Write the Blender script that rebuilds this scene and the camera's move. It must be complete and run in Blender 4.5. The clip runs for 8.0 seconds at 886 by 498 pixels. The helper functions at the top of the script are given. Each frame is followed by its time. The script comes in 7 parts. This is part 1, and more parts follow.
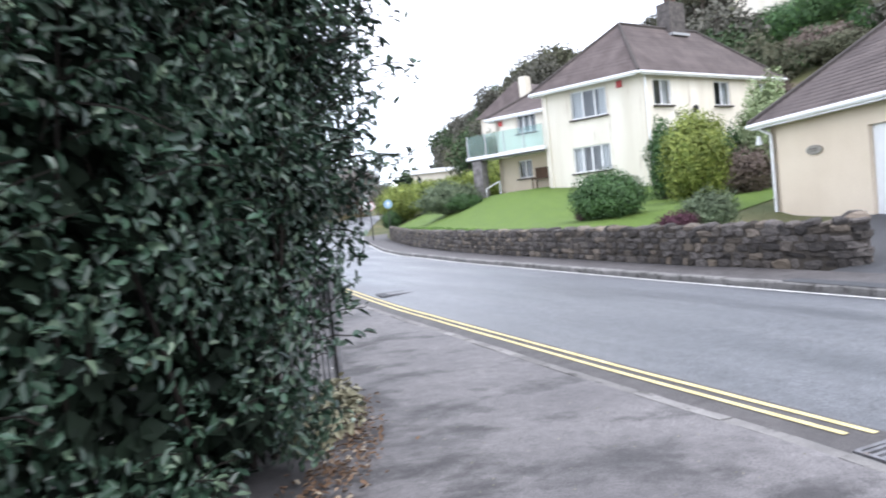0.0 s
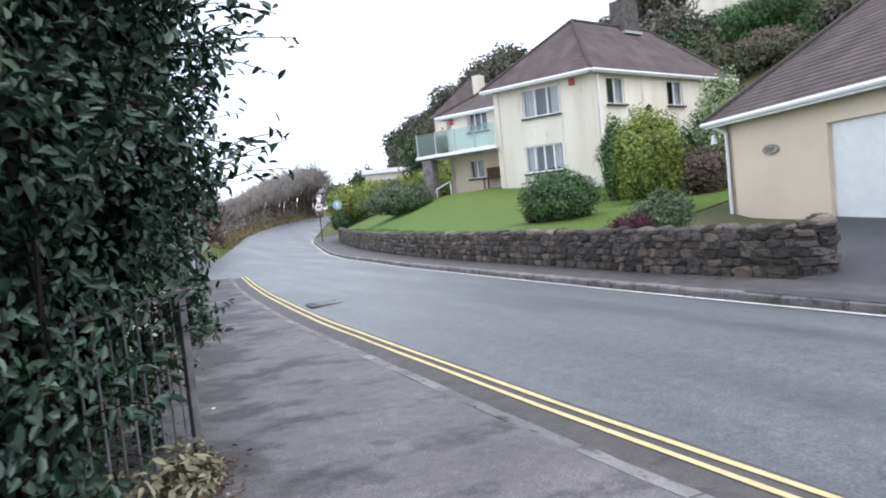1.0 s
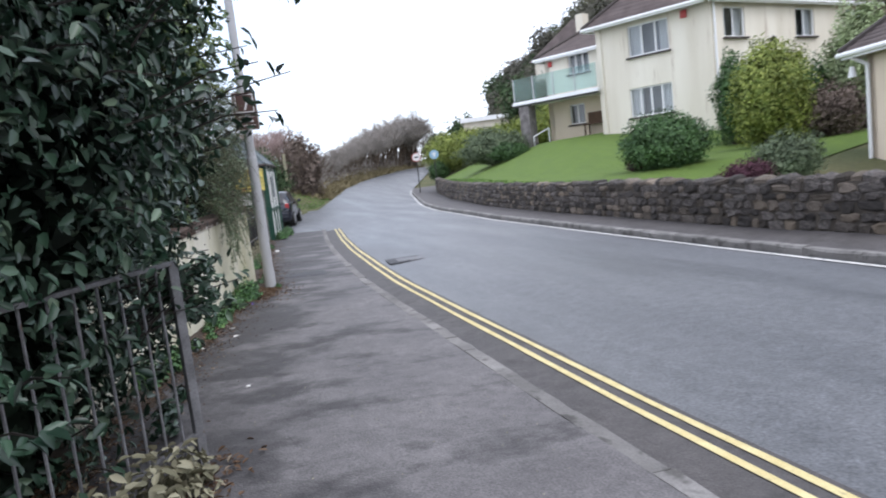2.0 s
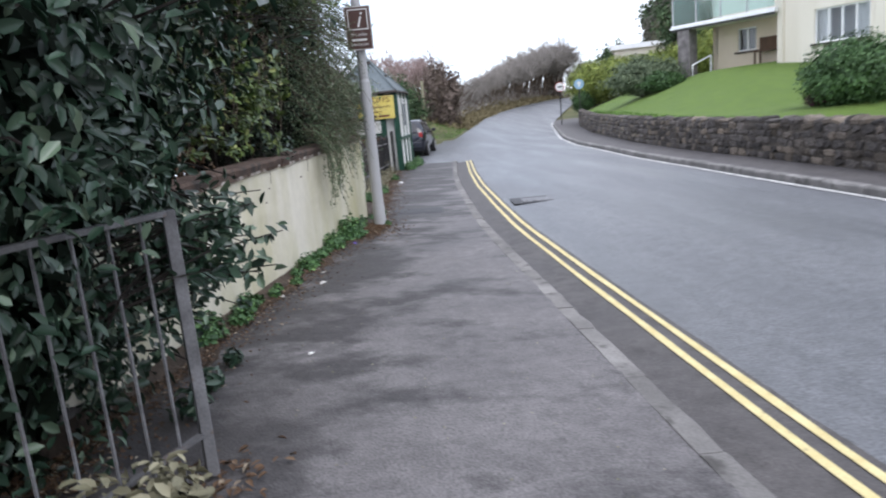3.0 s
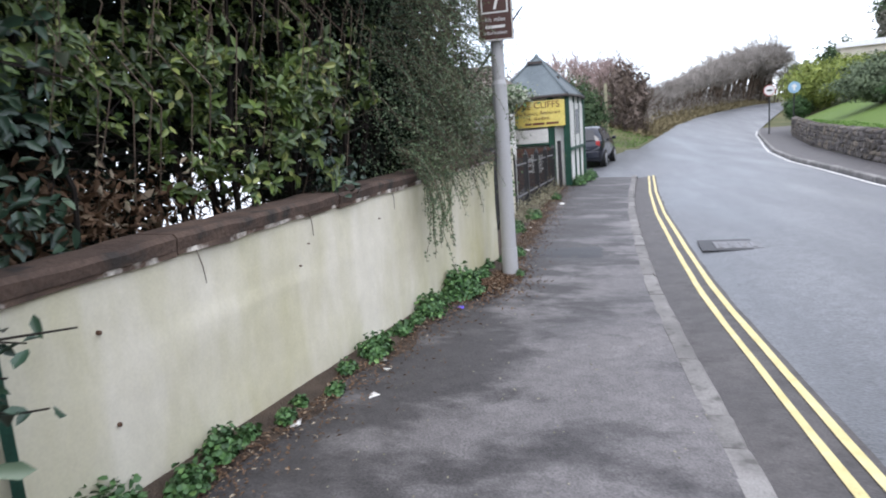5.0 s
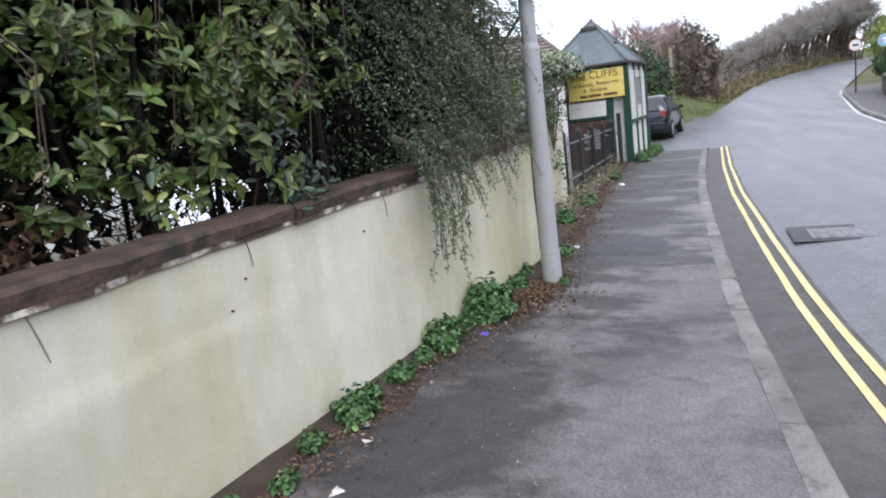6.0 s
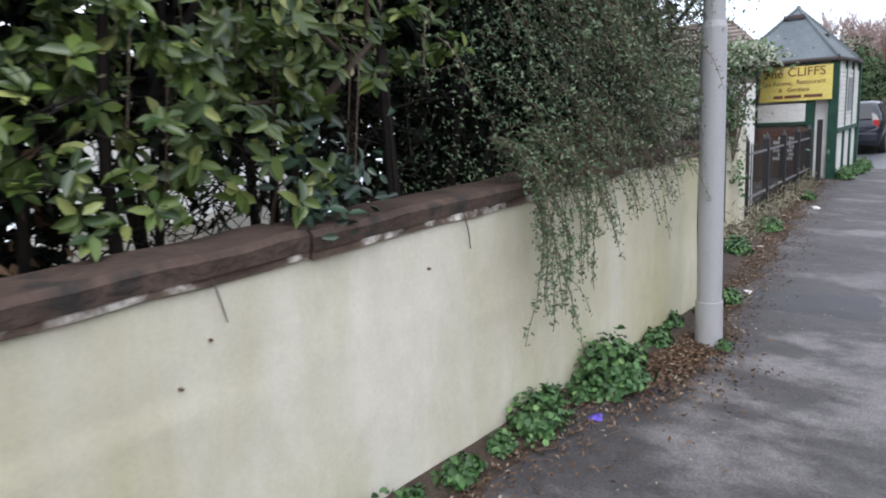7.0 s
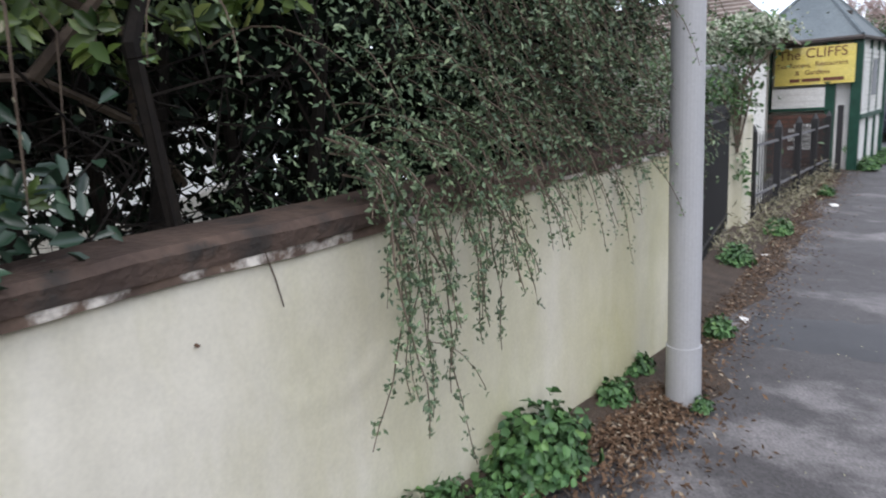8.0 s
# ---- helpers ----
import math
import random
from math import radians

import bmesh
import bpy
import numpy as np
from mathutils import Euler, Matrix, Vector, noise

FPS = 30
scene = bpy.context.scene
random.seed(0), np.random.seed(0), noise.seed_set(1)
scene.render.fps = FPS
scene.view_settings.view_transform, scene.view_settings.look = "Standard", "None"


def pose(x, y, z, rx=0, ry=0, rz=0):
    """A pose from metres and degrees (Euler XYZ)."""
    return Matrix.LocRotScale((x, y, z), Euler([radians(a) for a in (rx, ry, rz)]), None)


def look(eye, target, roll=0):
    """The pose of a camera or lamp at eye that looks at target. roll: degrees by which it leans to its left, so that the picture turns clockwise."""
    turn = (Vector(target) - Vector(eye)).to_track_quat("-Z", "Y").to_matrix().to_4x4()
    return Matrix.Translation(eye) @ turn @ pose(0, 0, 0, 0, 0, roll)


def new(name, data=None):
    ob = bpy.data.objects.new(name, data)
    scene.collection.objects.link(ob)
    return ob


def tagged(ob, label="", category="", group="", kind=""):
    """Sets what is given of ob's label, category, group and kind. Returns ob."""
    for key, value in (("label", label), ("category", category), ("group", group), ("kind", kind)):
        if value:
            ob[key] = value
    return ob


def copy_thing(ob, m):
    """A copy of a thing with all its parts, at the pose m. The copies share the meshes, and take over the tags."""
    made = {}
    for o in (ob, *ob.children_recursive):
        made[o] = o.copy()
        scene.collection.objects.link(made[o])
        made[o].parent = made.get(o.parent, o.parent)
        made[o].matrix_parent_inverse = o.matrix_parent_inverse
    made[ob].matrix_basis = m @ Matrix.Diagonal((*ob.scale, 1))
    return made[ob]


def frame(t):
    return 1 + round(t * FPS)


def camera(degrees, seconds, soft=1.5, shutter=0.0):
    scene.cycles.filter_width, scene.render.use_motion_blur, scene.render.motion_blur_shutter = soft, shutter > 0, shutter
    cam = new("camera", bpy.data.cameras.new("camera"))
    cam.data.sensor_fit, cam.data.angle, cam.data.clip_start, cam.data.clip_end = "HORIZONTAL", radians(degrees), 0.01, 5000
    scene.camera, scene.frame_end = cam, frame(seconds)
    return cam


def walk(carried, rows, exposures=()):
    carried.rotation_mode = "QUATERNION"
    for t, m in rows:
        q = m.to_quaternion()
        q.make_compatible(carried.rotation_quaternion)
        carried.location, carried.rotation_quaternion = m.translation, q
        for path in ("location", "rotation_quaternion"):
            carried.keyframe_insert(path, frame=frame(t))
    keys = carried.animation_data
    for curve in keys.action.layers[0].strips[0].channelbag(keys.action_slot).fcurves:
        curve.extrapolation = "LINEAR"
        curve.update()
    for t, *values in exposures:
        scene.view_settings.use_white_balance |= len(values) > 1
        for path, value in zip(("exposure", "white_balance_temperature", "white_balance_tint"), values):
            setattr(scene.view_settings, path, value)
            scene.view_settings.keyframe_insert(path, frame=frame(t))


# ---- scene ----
cam = camera(66.7, 8.0, soft=1.9, shutter=0.25)
PATH = [
    (0, (0.609, -0.34, 1.513), (1.333, 1.522, 1.407), -6.0),
    (0.5, (1.044, 0.198, 1.467), (1.999, 1.951, 1.331), -4.4),
    (0.8, (1.317, 0.461, 1.482), (2.203, 2.249, 1.341), -6.0),
    (1, (1.487, 0.678, 1.495), (2.326, 2.49, 1.378), -5.9),
    (1.2, (1.624, 0.865, 1.487), (2.476, 2.672, 1.383), -3.7),
    (2.3, (2.316, 1.704, 1.465), (2.704, 3.651, 1.222), -5.3),
    (2.5, (2.397, 1.952, 1.424), (2.76, 3.909, 1.23), -0.9),
    (2.7, (2.554, 2.218, 1.436), (2.857, 4.169, 1.117), -0.0),
    (3, (2.667, 2.535, 1.427), (2.778, 4.494, 1.039), -5.5),
    (3.5, (2.844, 3.116, 1.448), (2.606, 5.069, 1.088), -4.9),
    (4, (3.006, 3.781, 1.471), (2.887, 5.741, 1.093), -5.4),
    (4.5, (3.122, 4.415, 1.519), (2.843, 6.37, 1.203), -6.0),
    (5, (3.136, 5.104, 1.517), (2.728, 7.033, 1.18), -4.4),
    (5.2, (3.158, 5.407, 1.452), (2.699, 7.321, 1.096), -5.4),
    (6.5, (3.243, 7.052, 1.527), (2.47, 8.856, 1.143), -6.0),
    (7, (3.073, 7.729, 1.516), (2.059, 9.412, 1.14), -3.3),
    (7.5, (3.096, 8.382, 1.491), (2.172, 10.103, 1.064), -4.5),
    (8, (3.077, 8.965, 1.487), (2.024, 10.615, 1.076), -3.5),
]
walk(cam, [(t, look(eye, target, roll)) for t, eye, target, roll in PATH],
     exposures=[(0, 0.80, 6370, 14), (0.5, 0.64, 6370, 14), (1.0, 0.32, 6370, 14), (2.5, 0.18, 6370, 14), (3.5, 0.39, 6380, 14), (4.5, 0.44, 6400, 14), (6.5, 0.37, 6450, 14), (8, 0.34, 6500, 14)])

# ---- light: an overcast sky ----
world = bpy.data.worlds.new("sky")
scene.world = world
world.use_nodes = True
wn, wl = world.node_tree.nodes, world.node_tree.links
wn.clear()
w_out, w_bg = wn.new("ShaderNodeOutputWorld"), wn.new("ShaderNodeBackground")
w_sky, w_mix, w_noise = wn.new("ShaderNodeTexSky"), wn.new("ShaderNodeMix"), wn.new("ShaderNodeTexNoise")
w_sky.sky_type, w_sky.sun_disc = "NISHITA", False
w_sky.sun_elevation, w_sky.sun_rotation = radians(32), radians(150)
w_gain = wn.new("ShaderNodeVectorMath")
w_gain.operation = "SCALE"
w_gain.inputs["Scale"].default_value = 0.16
w_cloud = wn.new("ShaderNodeValToRGB")
w_cloud.color_ramp.elements[0].color = (0.60, 0.70, 0.84, 1)
w_cloud.color_ramp.elements[1].color = (0.955, 0.98, 1.055, 1)
w_cloud.color_ramp.elements[0].position, w_cloud.color_ramp.elements[1].position = 0.35, 0.62
w_noise.inputs["Scale"].default_value, w_noise.inputs["Detail"].default_value = 2.2, 5
w_mix.data_type = "RGBA"
w_mix.inputs["Factor"].default_value = 0.86
wl.new(w_sky.outputs["Color"], w_gain.inputs[0])
wl.new(w_noise.outputs["Fac"], w_cloud.inputs["Fac"])
wl.new(w_gain.outputs[0], w_mix.inputs["A"])
wl.new(w_cloud.outputs["Color"], w_mix.inputs["B"])
wl.new(w_mix.outputs["Result"], w_bg.inputs["Color"])
w_bg.inputs["Strength"].default_value = 1.8
wl.new(w_bg.outputs[0], w_out.inputs[0])

sun = new("sun", bpy.data.lights.new("sun", "SUN"))
sun.data.energy, sun.data.angle, sun.data.color = 1.1, radians(30), (1.0, 0.985, 0.96)
sun.matrix_world = look((0, 0, 30), (-9, 15, 0))


# ---- materials ----
def mat(name, c1, c2, scale=3.0, fine=60.0, rough=0.8, bump=0.25, dist=0.004, spec=0.4, metal=0.0, obj_random=0.0, c4=None, mid=0.0,
        island=0.0, streak=0.0, grain_by=0.22, c3=None, c3_at=0.62, spots=2.0, bias=None, stretch=None, soft=0.05, vary=0.12):
    """Two colours in broad noise, fine grain and relief; c3: stains and patches with edges of their own, bias: denser
    towards one side.
    """
    m = bpy.data.materials.new(name)
    m.use_nodes = True
    n, l = m.node_tree.nodes, m.node_tree.links
    b = n["Principled BSDF"]
    b.inputs["Metallic"].default_value = metal
    b.inputs["Specular IOR Level"].default_value = spec
    co = n.new("ShaderNodeTexCoord")
    at = co.outputs["Object"]
    if streak or stretch:
        mp = n.new("ShaderNodeMapping")
        mp.inputs["Scale"].default_value = stretch or (1, 1, streak)
        l.new(at, mp.inputs["Vector"])
        at = mp.outputs["Vector"]
    big, small = n.new("ShaderNodeTexNoise"), n.new("ShaderNodeTexNoise")
    big.inputs["Scale"].default_value, big.inputs["Detail"].default_value = scale, 5
    small.inputs["Scale"].default_value, small.inputs["Detail"].default_value = fine, 3
    l.new(at, big.inputs["Vector"])
    l.new(co.outputs["Object"], small.inputs["Vector"])
    ramp = n.new("ShaderNodeValToRGB")
    ramp.color_ramp.elements[0].position, ramp.color_ramp.elements[1].position = 0.33, 0.67
    ramp.color_ramp.elements[0].color, ramp.color_ramp.elements[1].color = (*c1, 1), (*c2, 1)
    l.new(big.outputs["Fac"], ramp.inputs["Fac"])
    colour = ramp.outputs["Color"]
    if c3:
        third = n.new("ShaderNodeTexNoise")
        third.inputs["Scale"].default_value, third.inputs["Detail"].default_value = spots, 7
        third.inputs["Roughness"].default_value = 0.62
        l.new(at, third.inputs["Vector"])
        edge = n.new("ShaderNodeMapRange")
        edge.inputs["From Min"].default_value, edge.inputs["From Max"].default_value = c3_at - soft, c3_at + soft
        amount = third.outputs["Fac"]
        if bias:
            dot, more, total = n.new("ShaderNodeVectorMath"), n.new("ShaderNodeMapRange"), n.new("ShaderNodeMath")
            dot.operation, dot.inputs[1].default_value = "DOT_PRODUCT", bias[3]
            l.new(co.outputs["Object"], dot.inputs[0])
            more.inputs["From Min"].default_value, more.inputs["From Max"].default_value = bias[0], bias[1]
            more.inputs["To Min"].default_value, more.inputs["To Max"].default_value = bias[2], 0.0
            l.new(dot.outputs["Value"], more.inputs["Value"])
            total.operation = "ADD"
            l.new(amount, total.inputs[0])
            l.new(more.outputs["Result"], total.inputs[1])
            amount = total.outputs[0]
        l.new(amount, edge.inputs["Value"])
        mx = n.new("ShaderNodeMix")
        mx.data_type = "RGBA"
        mx.inputs["B"].default_value = (*c3, 1)
        l.new(edge.outputs["Result"], mx.inputs["Factor"])
        l.new(colour, mx.inputs["A"])
        colour = mx.outputs["Result"]
    grain = n.new("ShaderNodeMapRange")
    grain.inputs["From Min"].default_value, grain.inputs["From Max"].default_value = 0.25, 0.75
    grain.inputs["To Min"].default_value, grain.inputs["To Max"].default_value = 1 - grain_by, 1 + grain_by
    l.new(small.outputs["Fac"], grain.inputs["Value"])
    value = grain.outputs["Result"]
    if mid:
        blot, span, both = n.new("ShaderNodeTexNoise"), n.new("ShaderNodeMapRange"), n.new("ShaderNodeMath")
        blot.inputs["Scale"].default_value, blot.inputs["Detail"].default_value = 9, 6
        blot.inputs["Roughness"].default_value = 0.65
        l.new(co.outputs["Object"], blot.inputs["Vector"])
        span.inputs["From Min"].default_value, span.inputs["From Max"].default_value = 0.3, 0.7
        span.inputs["To Min"].default_value, span.inputs["To Max"].default_value = 1 - mid, 1 + mid
        l.new(blot.outputs["Fac"], span.inputs["Value"])
        both.operation = "MULTIPLY"
        l.new(value, both.inputs[0])
        l.new(span.outputs["Result"], both.inputs[1])
        value = both.outputs[0]
    if obj_random or island:
        src = n.new("ShaderNodeObjectInfo").outputs["Random"] if obj_random else n.new("ShaderNodeNewGeometry").outputs["Random Per Island"]
        amount = obj_random or island
        rr = n.new("ShaderNodeMapRange")
        rr.inputs["To Min"].default_value, rr.inputs["To Max"].default_value = 1 - amount, 1 + amount
        l.new(src, rr.inputs["Value"])
        mu = n.new("ShaderNodeMath")
        mu.operation = "MULTIPLY"
        l.new(value, mu.inputs[0])
        l.new(rr.outputs["Result"], mu.inputs[1])
        value = mu.outputs[0]
    if c4:
        who, pw, mx4 = n.new("ShaderNodeTexWhiteNoise"), n.new("ShaderNodeMapRange"), n.new("ShaderNodeMix")
        who.noise_dimensions = "1D"
        l.new(src, who.inputs["W"])
        pw.inputs["From Min"].default_value, pw.inputs["To Max"].default_value = 0.55, 0.8
        l.new(who.outputs["Value"], pw.inputs["Value"])
        mx4.data_type = "RGBA"
        mx4.inputs["B"].default_value = (*c4, 1)
        l.new(pw.outputs["Result"], mx4.inputs["Factor"])
        l.new(colour, mx4.inputs["A"])
        colour = mx4.outputs["Result"]
    sc = n.new("ShaderNodeVectorMath")
    sc.operation = "SCALE"
    l.new(colour, sc.inputs[0])
    l.new(value, sc.inputs["Scale"])
    l.new(sc.outputs[0], b.inputs["Base Color"])
    rg = n.new("ShaderNodeMapRange")
    rg.inputs["To Min"].default_value, rg.inputs["To Max"].default_value = max(rough - vary, 0.03), min(rough + vary, 1)
    l.new(big.outputs["Fac"], rg.inputs["Value"])
    l.new(rg.outputs["Result"], b.inputs["Roughness"])
    if bump:
        bp = n.new("ShaderNodeBump")
        bp.inputs["Strength"].default_value, bp.inputs["Distance"].default_value = bump, dist
        l.new(small.outputs["Fac"], bp.inputs["Height"])
        l.new(bp.outputs["Normal"], b.inputs["Normal"])
    return m


def leaf_mat(name, dark, light, rough=0.4, spec=0.5, tip=None):
    """A leaf: each one has its own shade between dark and light; tip: the colour of the few brightest."""
    m = bpy.data.materials.new(name)
    m.use_nodes = True
    n, l = m.node_tree.nodes, m.node_tree.links
    b = n["Principled BSDF"]
    b.inputs["Roughness"].default_value, b.inputs["Specular IOR Level"].default_value = rough, spec
    geo, ramp = n.new("ShaderNodeNewGeometry"), n.new("ShaderNodeValToRGB")
    ramp.color_ramp.elements[0].color, ramp.color_ramp.elements[1].color = (*dark, 1), (*light, 1)
    ramp.color_ramp.elements[1].position = 0.85
    if tip:
        e = ramp.color_ramp.elements.new(0.97)
        e.color = (*tip, 1)
    l.new(geo.outputs["Random Per Island"], ramp.inputs["Fac"])
    co, ns = n.new("ShaderNodeTexCoord"), n.new("ShaderNodeTexNoise")
    ns.inputs["Scale"].default_value, ns.inputs["Detail"].default_value = 1.6, 3
    l.new(co.outputs["Object"], ns.inputs["Vector"])
    rr = n.new("ShaderNodeMapRange")
    rr.inputs["From Min"].default_value, rr.inputs["From Max"].default_value = 0.3, 0.7
    rr.inputs["To Min"].default_value, rr.inputs["To Max"].default_value = 0.7, 1.3
    l.new(ns.outputs["Fac"], rr.inputs["Value"])
    sc = n.new("ShaderNodeVectorMath")
    sc.operation = "SCALE"
    l.new(ramp.outputs["Color"], sc.inputs[0])
    l.new(rr.outputs["Result"], sc.inputs["Scale"])
    l.new(sc.outputs[0], b.inputs["Base Color"])
    return m


def plain(name, c, rough=0.5, metal=0.0, spec=0.5):
    return mat(name, tuple(v * 0.92 for v in c), c, scale=4, fine=90, rough=rough, bump=0.05, dist=0.001, spec=spec, metal=metal, grain_by=0.05)


